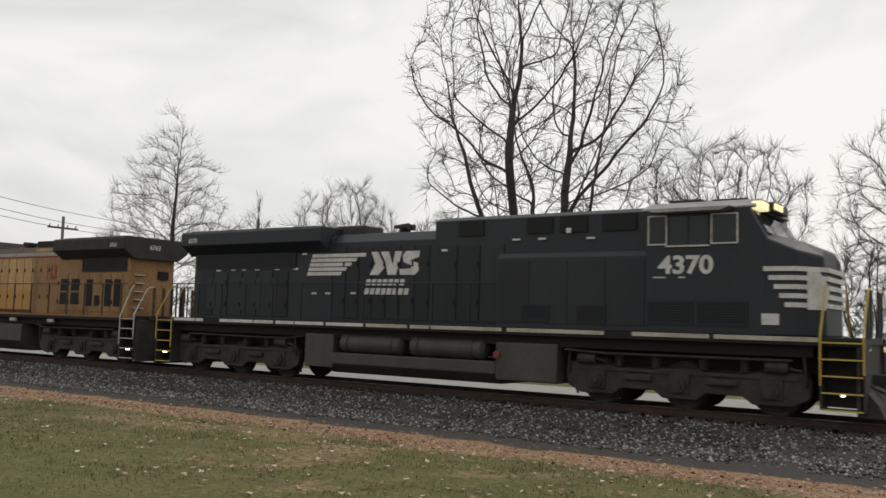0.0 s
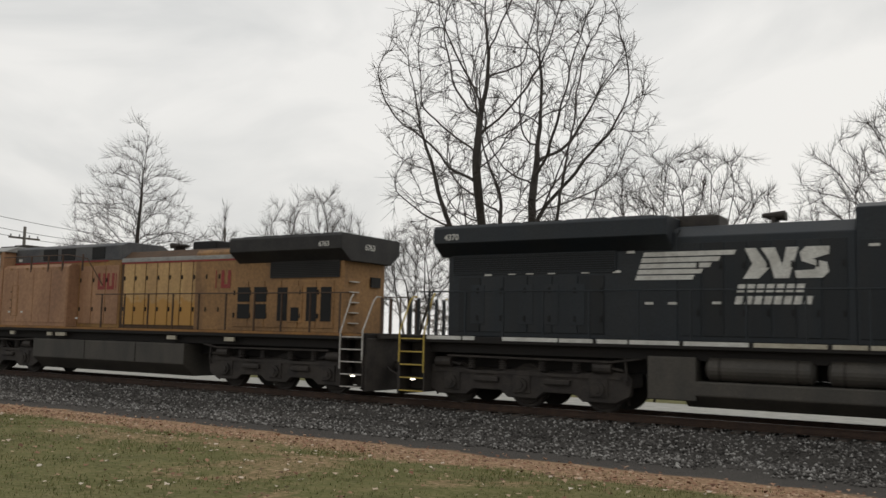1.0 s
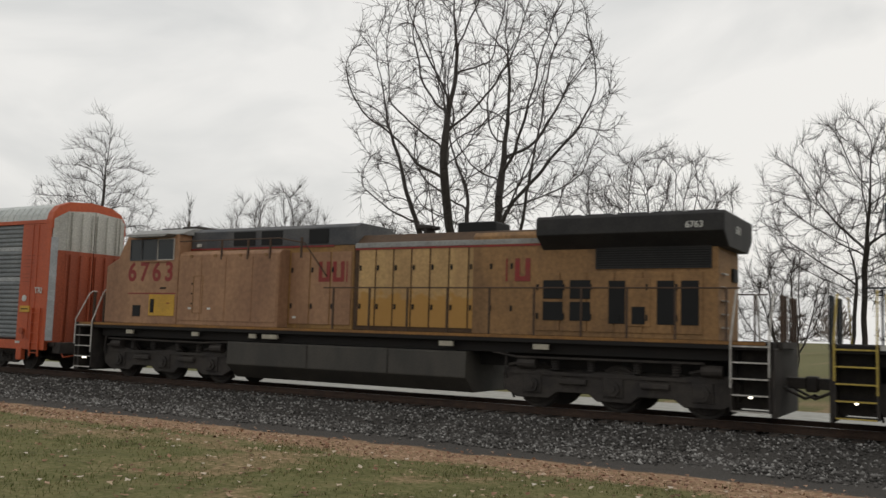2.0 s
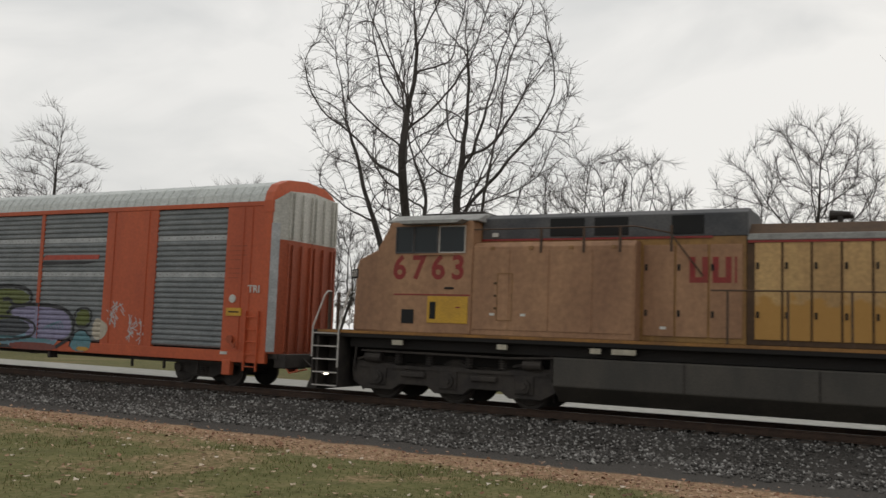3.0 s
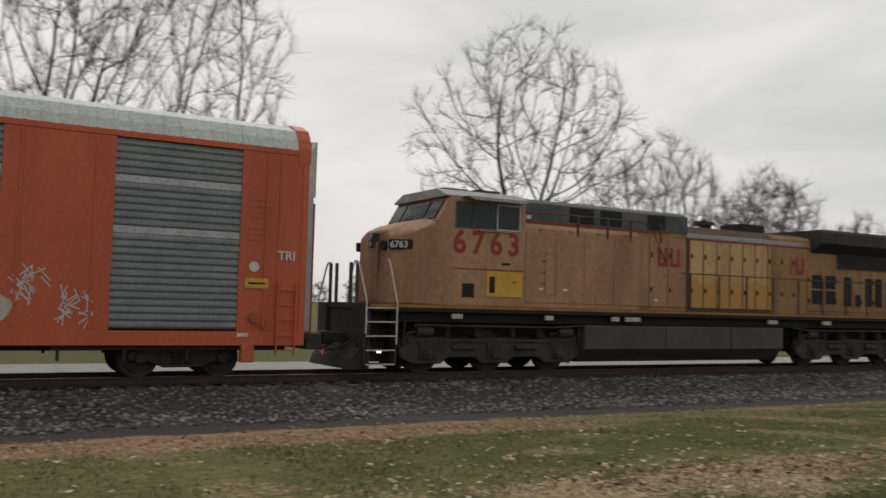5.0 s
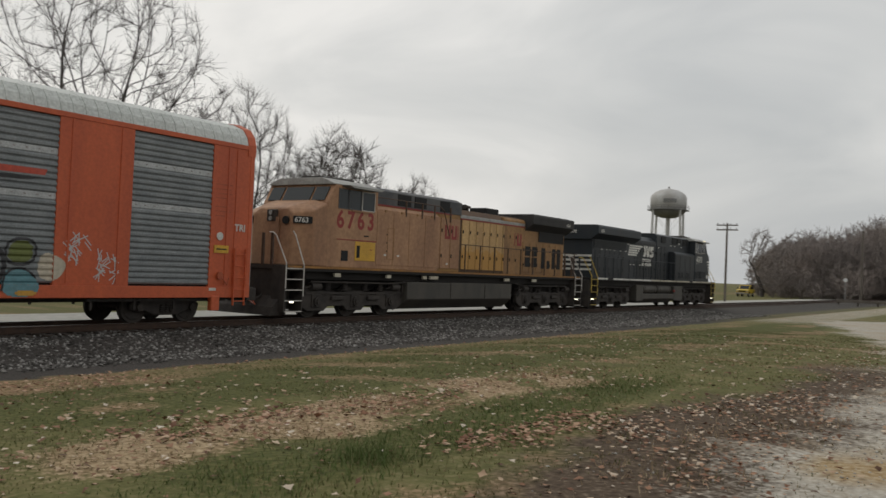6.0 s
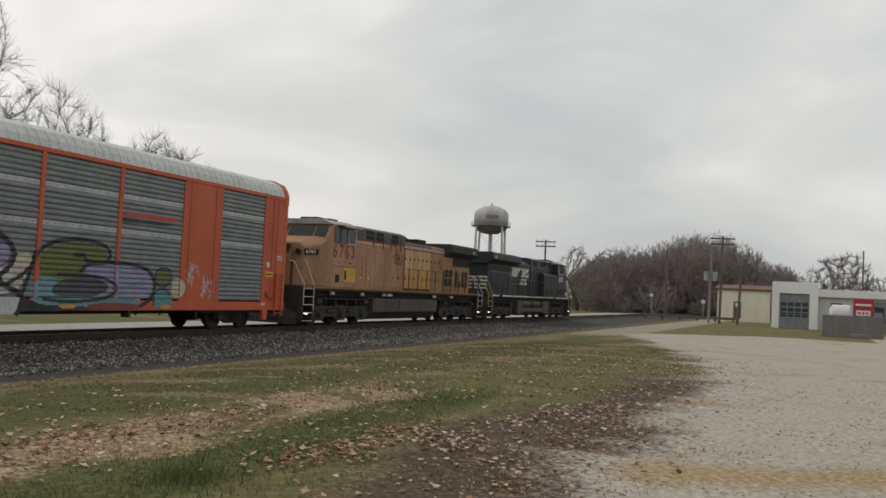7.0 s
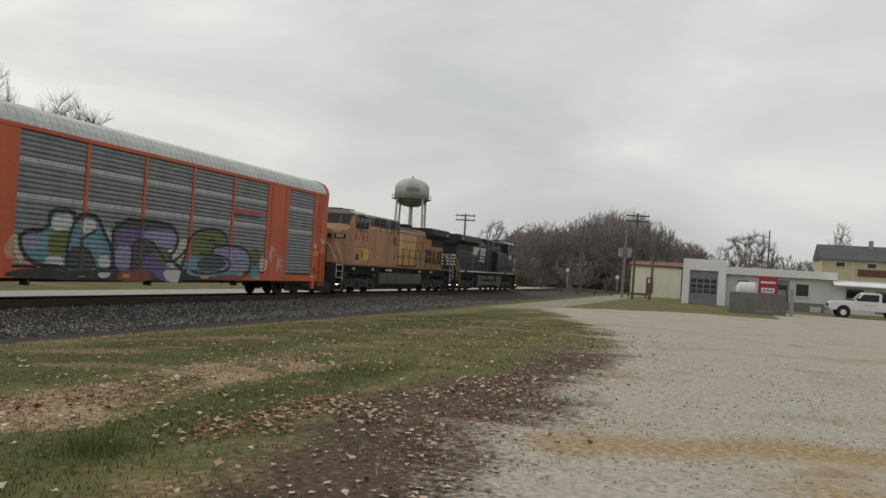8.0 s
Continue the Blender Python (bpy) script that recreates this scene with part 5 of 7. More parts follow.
    # second letter
    blob([(-17.34, 2.75), (-14.04, 2.82), (-13.41, 2.36), (-13.51, 1.89), (-14.04, 1.54), (-13.0, 1.1), (-13.31, 0.64), (-14.39, 0.64), (-15.11, 1.07), (-16.17, 0.95), (-17.15, 1.04)], "purple", 0.046, 1, true=True)
    blob([(-17.24, 2.73), (-14.13, 2.78), (-13.77, 2.58), (-15.64, 2.46), (-17.15, 2.44)], "smoke", 0.049, 1, true=True)
    blob([(-15.64, 2.46), (-13.77, 2.54), (-13.51, 2.24), (-13.83, 1.86), (-14.75, 1.95), (-15.64, 2.07)], "lilac", 0.050, 1, true=True)
    blob([(-17.1, 1.85), (-16.17, 1.91), (-16.14, 1.06), (-17.02, 1.07)], "lilac", 0.050, 1, true=True)
    blob([(-16.17, 1.06), (-16.08, 2.0), (-15.11, 2.04), (-14.75, 1.73), (-15.46, 1.55), (-15.64, 1.06)], "smoke", 0.052, 1, true=True)
    blob([(-15.02, 1.83), (-13.95, 1.82), (-13.77, 1.32), (-14.57, 1.35)], "olive", 0.051, 1, true=True)
    blob([(-14.31, 1.75), (-13.31, 2.02), (-13.06, 1.28), (-14.04, 1.11)], "white", 0.050, 1, true=True)
    blob([(-13.47, 2.22), (-12.8, 2.3), (-12.94, 1.68), (-13.31, 1.33), (-13.51, 1.78)], "cream", 0.051, 1, true=True)
    blob([(-14.48, 1.08), (-12.98, 1.13), (-13.2, 0.62), (-14.04, 0.62)], "white", 0.053, 1, true=True)
    blob([(-16.88, 1.03), (-15.11, 1.05), (-15.02, 0.64), (-16.97, 0.64)], "rust", 0.047, 1, true=True)
    # third letter
    blob([(-10.6, 0.95), (-10.5, 1.6), (-9.6, 1.7), (-7.4, 1.6), (-6.9, 1.1), (-7.2, 0.8), (-9.8, 0.85)], "blue", 0.046)
    blob([(-10.4, 1.75), (-10.3, 2.35), (-9.5, 2.7), (-8.3, 2.6), (-8.2, 2.2), (-9.0, 2.15), (-9.1, 1.9), (-8.8, 1.75), (-9.6, 1.55)], "olive", 0.048)
    blob([(-9.0, 1.8), (-8.8, 2.1), (-7.3, 2.1), (-6.6, 1.9), (-6.5, 1.2), (-7.2, 1.0), (-8.4, 1.1), (-8.2, 1.6)], "lilac", 0.050)
    blob([(-10.0, 1.3), (-9.6, 1.65), (-8.5, 1.7), (-8.0, 1.4), (-8.6, 1.1), (-9.7, 1.1)], "smoke", 0.052)
    blob([(-10.5, 1.0), (-10.4, 1.15), (-7.2, 1.1), (-7.3, 0.95)], "teal", 0.053)
    blob([(-6.4, 1.55), (-6.3, 2.05), (-5.8, 2.05), (-5.8, 1.55)], "olive", 0.051, 1)
    blob([(-6.5, 0.75), (-6.5, 1.35), (-6.0, 1.45), (-5.6, 1.1), (-5.7, 0.75)], "teal", 0.047)
    blob([(-5.7, 1.2), (-5.6, 1.85), (-5.1, 1.7), (-4.9, 1.5), (-5.2, 1.1)], "cream", 0.049)
    blob([(-8.9, 0.72), (-8.8, 0.95), (-7.0, 0.95), (-7.0, 0.72)], "rust", 0.048, 1)
    for a in (-9.5, -6.0, -14.7, -17.4):
        blob([(a - 0.2, 0.78), (a - 0.2, 0.9), (a + 0.3, 0.9), (a + 0.3, 0.78)], "amber", 0.056, 1)
    # outlines
    line([(-21.48, 2.09), (-20.24, 2.2), (-20.3, 2.83), (-19.17, 2.87), (-19.17, 2.5), (-18.82, 2.81), (-18.08, 2.77), (-17.78, 2.32), (-17.24, 1.75), (-17.15, 1.02), (-17.93, 1.01), (-18.18, 0.91), (-19.44, 0.88), (-19.54, 1.08), (-20.7, 1.11), (-21.33, 1.48)], 0.15, 0.057, "black", closed=True, true=True)
    line([(-19.17, 2.5), (-19.41, 1.94), (-19.41, 0.87)], 0.12, 0.058, "black", closed=False, true=True)
    line([(-18.12, 2.3), (-19.0, 1.92), (-18.18, 1.42), (-18.01, 1.01)], 0.10, 0.058, "black", closed=False, true=True)
    line([(-17.1, 1.02), (-17.34, 2.77), (-14.04, 2.83), (-13.39, 2.33), (-13.54, 1.87), (-14.04, 1.54), (-12.94, 1.08), (-13.31, 0.62)], 0.15, 0.057, "black", closed=False, true=True)
    line([(-16.17, 1.0), (-16.17, 2.08), (-15.11, 2.13), (-14.66, 1.79), (-13.95, 1.26), (-12.9, 1.8), (-12.74, 2.33)], 0.11, 0.058, "black", closed=False, true=True)
    line([(-10.9, 0.8), (-10.6, 1.7), (-10.4, 2.45), (-9.5, 2.8), (-8.2, 2.7), (-8.1, 2.15), (-8.9, 2.1), (-9.0, 2.35), (-9.3, 2.3)], 0.12, 0.057)
    line([(-9.1, 1.85), (-8.8, 2.15), (-7.2, 2.18), (-6.5, 1.9), (-6.4, 1.2), (-7.0, 0.85)], 0.11, 0.057)
    line([(-10.2, 1.05), (-9.4, 0.95), (-8.0, 1.1), (-7.8, 1.5), (-8.5, 1.75), (-9.8, 1.75)], 0.09, 0.058)
    line([(-6.45, 1.5), (-6.4, 2.1), (-5.7, 2.1), (-5.75, 1.5)], 0.06, 0.058, closed=True)
    line([(-6.5, 0.9), (-6.4, 1.35), (-6.0, 1.45), (-5.7, 1.2)], 0.05, 0.058)
    for k in range(6):
        line([(-7.6 + 0.1 * k, 1.35 + 0.05 * k), (-7.45 + 0.1 * k, 1.55 + 0.03 * k), (-7.3 + 0.1 * k, 1.4)], 0.02, 0.059, "teal")
    # two chalky scribbled tags on the orange panel
    rng = random.Random(4)
    y = -1.529
    for cx, cz in ((-6.05, 1.95), (-5.2, 1.5)):
        for k in range(24):
            x0, z0 = cx + rng.uniform(-0.28, 0.28), cz + rng.uniform(-0.3, 0.3)
            part("tag_stroke", boxm(-0.012, 0.012, y - 0.008, y - 0.004, -rng.uniform(0.06, 0.2), rng.uniform(0.06, 0.2)), SPRAY["white"], root,
                 at=pose(x0, 0, z0, 0, rng.uniform(-70, 70), 0))


rack = autorack()

# ---------- track ----------
BARK = mat("grey_brown_bark", (0.045, 0.038, 0.033), 0.9, second=(0.085, 0.075, 0.066), scale=5, streak=0.3, fine=40, bump=0.4)
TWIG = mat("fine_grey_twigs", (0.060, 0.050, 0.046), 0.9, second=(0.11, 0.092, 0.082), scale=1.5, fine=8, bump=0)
# distance haze is put into this paler twig colour
FAR_TWIG = mat("haze_tinted_far_twigs", (0.235, 0.208, 0.196), 0.95, second=(0.28, 0.225, 0.19), scale=0.08, fine=2, bump=0)
TIE = mat("creosoted_tie", (0.045, 0.034, 0.026), 0.9, second=(0.085, 0.068, 0.055), scale=4, fine=40, per_object=0.25)
RUST_RAIL = mat("brown_rail_web", (0.050, 0.030, 0.021), 0.8, second=(0.085, 0.048, 0.03), scale=4, fine=30)
STONES = island_mat("crushed_ballast", [(0.030, 0.027, 0.024), (0.068, 0.062, 0.056), (0.11, 0.102, 0.094), (0.19, 0.178, 0.165), (0.40, 0.385, 0.36)])
BLADES = island_mat("winter_grass_blades", [(0.055, 0.066, 0.017), (0.088, 0.104, 0.027), (0.12, 0.132, 0.038), (0.19, 0.165, 0.075), (0.30, 0.24, 0.135)])
DARK_BLADES = island_mat("dark_winter_blades", [(0.044, 0.050, 0.014), (0.075, 0.086, 0.023), (0.105, 0.112, 0.034), (0.17, 0.14, 0.065), (0.28, 0.215, 0.12)])
GREEN_BLADES = island_mat("fresh_green_blades", [(0.050, 0.080, 0.020), (0.082, 0.125, 0.032), (0.125, 0.165, 0.055), (0.21, 0.19, 0.09)])
STRAW = island_mat("dead_straw", [(0.20, 0.14, 0.08), (0.34, 0.25, 0.15), (0.50, 0.39, 0.25)])
LEAVES = island_mat("fallen_leaves", [(0.085, 0.046, 0.030), (0.20, 0.10, 0.06), (0.33, 0.19, 0.12), (0.47, 0.35, 0.24), (0.62, 0.55, 0.46)])
LEAVES_RED = island_mat("russet_leaf_litter", [(0.11, 0.055, 0.035), (0.23, 0.115, 0.07), (0.37, 0.215, 0.135), (0.50, 0.36, 0.25)])
PEBBLES = island_mat("pale_pebbles", [(0.23, 0.215, 0.185), (0.33, 0.31, 0.275), (0.44, 0.42, 0.38), (0.56, 0.54, 0.50)])


def fast_mesh(name, verts, faces, material):
    """A mesh from arrays of places and of equal-sided faces."""
    verts, faces = np.asarray(verts, dtype=np.float32), np.asarray(faces, dtype=np.int32)
    me = bpy.data.meshes.new(name)
    me.vertices.add(len(verts))
    me.vertices.foreach_set("co", verts.ravel())
    n, k = faces.shape
    me.loops.add(n * k)
    me.loops.foreach_set("vertex_index", faces.ravel())
    me.polygons.add(n)
    me.polygons.foreach_set("loop_start", np.arange(0, n * k, k, dtype=np.int32))
    me.polygons.foreach_set("loop_total", np.full(n, k, dtype=np.int32))
    me.update(calc_edges=True)
    me.materials.append(material)
    return me


def make_track():
    root = thing("railway_track", "single railway track of rusty rails on dark wooden ties", "railway track", pose(0, TRACK_Y, 0), kind="structure")
    prof = [(-0.07, -0.172), (0.07, -0.172), (0.07, -0.155), (0.012, -0.135), (0.012, -0.045), (0.037, -0.035), (0.037, -0.006), (0.030, 0.0), (-0.030, 0.0), (-0.037, -0.006), (-0.037, -0.035), (-0.012, -0.045), (-0.012, -0.135), (-0.07, -0.155)]
    for y in (-0.755, 0.755):
        r = part("rail", extrude_x(bmesh.new(), [(y + a, b) for a, b in prof], -400, 600), RUST_RAIL, root)
        part("railhead", boxm(-400, 600, y - 0.027, y + 0.027, -0.002, 0.001), STEEL, r, "bright worn railhead")
    tie = mesh_of("tie", boxm(-0.115, 0.115, -1.3, 1.3, -0.36, -0.172, bevel=0.01), TIE)
    rng = random.Random(2)
    for i in range(290):
        piece("tie", tie, root, pose(-55 + 0.53 * i, rng.uniform(-0.04, 0.04), rng.uniform(-0.006, 0.0), 0, 0, rng.uniform(-1, 1)))
    part("far_ties", boxm(99, 600, -1.25, 1.25, -0.4, -0.2), TIE, root)


make_track()


def scatter_stones(name, count, x0, x1, y0, y1, size, material, label, seed, keep=None, sink=0.25, dense_x=None):
    rng = np.random.default_rng(seed)
    x = rng.uniform(x0, x1, count) if dense_x is None else np.clip(rng.normal(dense_x[0], dense_x[1], count), x0, x1)
    y = rng.uniform(y0, y1, count)
    if keep is not None:
        ok = np.array([keep(a, b, c) for a, b, c in zip(x, y, rng.random(count))])
        x, y = x[ok], y[ok]
    n = len(x)
    z = np.array([float(lie(a, b)) for a, b in zip(x, y)])
    base = np.array([(1, 0, 0), (0, 1, 0), (-1, 0, 0), (0, -1, 0), (0, 0, 1), (0, 0, -1)], dtype=float)
    s = rng.uniform(size[0], size[1], (n, 1, 1)) * rng.uniform(0.6, 1.3, (n, 6, 1))
    a = rng.uniform(0, 6.28, n)
    v = base[None] * s
    v += rng.normal(0, 0.2, v.shape) * s
    c, d = np.cos(a)[:, None], np.sin(a)[:, None]
    v = np.stack([v[..., 0] * c - v[..., 1] * d, v[..., 0] * d + v[..., 1] * c, v[..., 2] * 0.75], -1)
    v += np.stack([x, y, z + size[1] * sink], -1)[:, None, :]
    f = np.array([(0, 1, 4), (1, 2, 4), (2, 3, 4), (3, 0, 4), (1, 0, 5), (2, 1, 5), (3, 2, 5), (0, 3, 5)])
    faces = (f[None] + (np.arange(n) * 6)[:, None, None]).reshape(-1, 3)
    return tagged(new(name, fast_mesh(name, v.reshape(-1, 3), faces, material)), label, name.replace("_", " "), kind="stuff")


scatter_stones("ballast", 62000, -36, 62, 14.0, 19.75, (0.022, 0.05), STONES, "loose grey crushed stone ballast beside the track", 3,
               keep=lambda x, y, r: r < smooth(13.9, 14.9, y + 0.5 * wob(x, y, 0.3, 4)) * (0.55 + 0.6 * smooth(-0.3, 0.3, wob(x, y, 0.7, 8))))
scatter_stones("track_ballast", 9000, -36, 60, 19.7, 22.6, (0.025, 0.05), STONES, "crushed stone ballast between the ties", 5, sink=0.6)
scatter_stones("gravel", 20000, 4, 34, -9, 3.4, (0.006, 0.017), PEBBLES, "small pale stones of the gravel lot", 7,
               keep=lambda x, y, r: r < zones(x, y)[0] * smooth(34, 10, x) + 0.4 * zones(x, y)[1])


def scatter_blades(name, count, x0, x1, y0, y1, h, w, material, label, seed, keep, bent=(0.1, 0.9)):
    rng = np.random.default_rng(seed)
    x, y, r = rng.uniform(x0, x1, count), rng.uniform(y0, y1, count), rng.random(count)
    ok = np.array([keep(a, b, c) for a, b, c in zip(x, y, r)])
    x, y = x[ok], y[ok]
    n = len(x)
    z = np.array([float(lie(a, b)) for a, b in zip(x, y)]) - 0.01
    hh, a, lean = rng.uniform(h[0], h[1], n), rng.uniform(0, 6.28, n), rng.uniform(bent[0], bent[1], n)
    b = rng.uniform(0, 6.28, n)
    p = np.stack([x, y, z], -1)
    side = np.stack([np.cos(a), np.sin(a), 0 * a], -1) * (w * rng.uniform(0.6, 1.3, n))[:, None]
    tip = p + np.stack([np.cos(b) * lean * hh, np.sin(b) * lean * hh, hh], -1)
    mid = (p + tip) / 2 + np.stack([0 * hh, 0 * hh, 0.12 * hh], -1)
    v = np.stack([p - side, p + side, mid + side * 0.7, mid - side * 0.7, tip], 1)
    f = np.array([(0, 1, 2), (0, 2, 3), (3, 2, 4)])
    faces = (f[None] + (np.arange(n) * 5)[:, None, None]).reshape(-1, 3)
    return tagged(new(name, fast_mesh(name, v.reshape(-1, 3), faces, material)), label, "grass", kind="stuff")


def grassy(x, y, r):
    g, s, l, b, rd, lu, tn = zones(x, y)[:7]
    return r < (1 - g) * (1 - b) * (1 - rd) * (1 - 0.85 * s) * (1 - 0.8 * l) * (0.45 + 0.8 * smooth(-0.35, 0.3, wob(x, y, 0.9, 9)))


scatter_blades("lawn_grass", 90000, -21, 5, 3.0, 12.2, (0.018, 0.05), 0.0045, BLADES, "short winter lawn grass going brown", 11, grassy)
scatter_blades("lawn_grass", 90000, 3, 36, 2.0, 12.2, (0.018, 0.05), 0.0045, DARK_BLADES, "short dark green winter lawn grass", 17, grassy)
scatter_blades("lawn_grass", 24000, 1.5, 11, 0.6, 3.4, (0.015, 0.045), 0.004, DARK_BLADES, "thin short grass between soil and gravel", 18, grassy)
scatter_blades("green_grass", 12000, 3.5, 15, 3.6, 6.4, (0.03, 0.085), 0.0045, GREEN_BLADES, "fresh green grass in a thicker patch", 12,
               lambda x, y, r: r < smooth(0.75, 0.2, abs(y - 4.75 - 0.1 * (x - 9) * 0.4 - 0.3 * wob(x, y, 0.8, 3))) * smooth(15, 12, x) and r < 1 - 0.9 * zones(x, y)[2])
scatter_blades("grass_tuft", 2200, 5.2, 6.45, 4.0, 5.0, (0.05, 0.19), 0.0035, GREEN_BLADES, "tall dark green tuft of grass", 13,
               lambda x, y, r: r < smooth(1.0, 0.2, math.hypot((x - 5.85) / 0.5, (y - 4.5) / 0.4)))
scatter_blades("dead_straw", 24000, 2.5, 15, 5.0, 7.6, (0.008, 0.04), 0.006, STRAW, "flattened dead straw in the lawn", 14,
               lambda x, y, r: r < zones(x, y)[6], bent=(1.0, 4.0))
scatter_blades("dry_weeds", 1500, 5.2, 12, 1.6, 3.0, (0.02, 0.08), 0.004, STRAW, "dry weeds at the edge of the gravel", 15,
               lambda x, y, r: r < 0.2 + 0.9 * smooth(0.0, 0.4, wob(x, y, 1.3, 12)))


def scatter_leaves(name, count, place, size, material, label, seed):
    rng = np.random.default_rng(seed)
    P = []
    while len(P) < count:
        q = place(rng)
        if q is not None:
            P.append(q)
    P = np.array(P)
    n = len(P)
    z = np.array([float(lie(a, b)) for a, b in P])
    s = rng.uniform(size[0], size[1], n)
    # five-pointed flake bent along its middle
    ang = np.array([0, 0.9, 1.57, 2.3, 3.14, 3.9, 4.71, 5.5])
    rad = np.array([1.0, 0.55, 0.85, 0.5, 0.7, 0.5, 0.85, 0.55])
    ring = np.stack([np.cos(ang) * rad, np.sin(ang) * rad, 0 * ang], -1)[None] * s[:, None, None]
    fold = rng.uniform(-0.2, 0.5, n)
    ring[..., 2] += np.abs(ring[..., 1]) * fold[:, None] + rng.normal(0, 0.08, (n, 8)) * s[:, None]
    tilt, yaw = rng.normal(0, 0.28, n), rng.uniform(0, 6.28, n)
    ct, st, cy, sy = np.cos(tilt)[:, None], np.sin(tilt)[:, None], np.cos(yaw)[:, None], np.sin(yaw)[:, None]
    x1, z1 = ring[..., 0] * ct - ring[..., 2] * st, ring[..., 0] * st + ring[..., 2] * ct
    v = np.stack([x1 * cy - ring[..., 1] * sy, x1 * sy + ring[..., 1] * cy, z1], -1)
    v += np.stack([P[:, 0], P[:, 1], z + 0.02 + s * np.abs(tilt) * 0.6], -1)[:, None]
    f = np.array([(0, 1, 7), (1, 6, 7), (1, 2, 6), (2, 3, 6), (3, 5, 6), (3, 4, 5)])
    faces = (f[None] + (np.arange(n) * 8)[:, None, None]).reshape(-1, 3)
    return tagged(new(name, fast_mesh(name, v.reshape(-1, 3), faces, material)), label, "leaves", kind="stuff")


def drift(points, width):
    def place(rng):
        i = rng.integers(0, len(points) - 1)
        t = rng.random()
        a, b = points[i], points[i + 1]
        return (a[0] + (b[0] - a[0]) * t + rng.normal(0, width), a[1] + (b[1] - a[1]) * t + rng.normal(0, width))
    return place


scatter_leaves("leaf_drift", 420, drift([(8.2, 3.25), (9.4, 3.65), (11.5, 3.1), (13.8, 2.6)], 0.24), (0.020, 0.050), LEAVES, "drift of pale brown fallen leaves on soil", 21)
scatter_leaves("leaf_drift", 360, drift([(7.2, 2.15), (8.4, 2.3), (10.5, 2.3), (13.0, 2.2)], 0.36), (0.018, 0.045), LEAVES_RED, "drift of russet fallen leaves by the gravel", 22)
scatter_leaves("leaf_drift", 1000, drift([(5.0, 1.9), (7.5, 2.6), (12, 2.5), (17, 2.4), (22, 3.0), (29, 4.2)], 0.55), (0.015, 0.045), LEAVES, "broken pale leaves strewn along the gravel edge", 28)
scatter_leaves("leaf_drift", 520, drift([(5.0, 6.3), (6.4, 6.6), (8.0, 6.0), (10.5, 6.4)], 0.30), (0.02, 0.055), LEAVES_RED, "curled russet leaves caught in the straw", 29)
scatter_leaves("leaf_drift", 380, drift([(6.6, 4.2), (8.0, 4.0), (9.3, 4.1)], 0.22), (0.02, 0.055), LEAVES_RED, "russet leaves in the thin grass", 30)
scatter_leaves("fallen_leaves", 1900, lambda rng: (rng.uniform(4, 30), rng.uniform(1.0, 10)), (0.02, 0.055), LEAVES, "scattered pale fallen leaves on the grass", 23)
scatter_leaves("fallen_leaves", 1700, lambda rng: (rng.uniform(-24, 8), rng.uniform(5.5, 11)), (0.02, 0.05), LEAVES, "scattered brown fallen leaves on the lawn", 24)
scatter_leaves("leaf_litter", 4600, lambda rng: (rng.uniform(-26, 9), min(13.3, rng.normal(11.5, 0.75))), (0.02, 0.05), LEAVES_RED, "russet leaf litter along the foot of the ballast", 25)
scatter_leaves("leaf_litter", 900, lambda rng: (rng.uniform(8, 34), min(13.2, rng.normal(12.4, 0.3))), (0.018, 0.045), LEAVES_RED, "thin line of dead leaves along the ballast", 27)
scatter_leaves("leaf_litter", 900, lambda rng: (rng.uniform(3, 14), rng.normal(6.2, 0.7)), (0.018, 0.042), LEAVES, "dead leaves in the straw", 26)


# ---------- trees ----------
CROWNS = {"round": ((0, 0.15, 0.4, 0.65, 0.85, 1.0), (0.45, 0.82, 1.0, 0.93, 0.65, 0.15)),
          "oval": ((0, 0.12, 0.3, 0.6, 0.85, 1.0), (0.75, 1.0, 0.98, 0.68, 0.3, 0.05)),
          "fan": ((0, 0.2, 0.45, 0.75, 0.92, 1.0), (0.55, 0.88, 1.0, 0.95, 0.7, 0.3))}


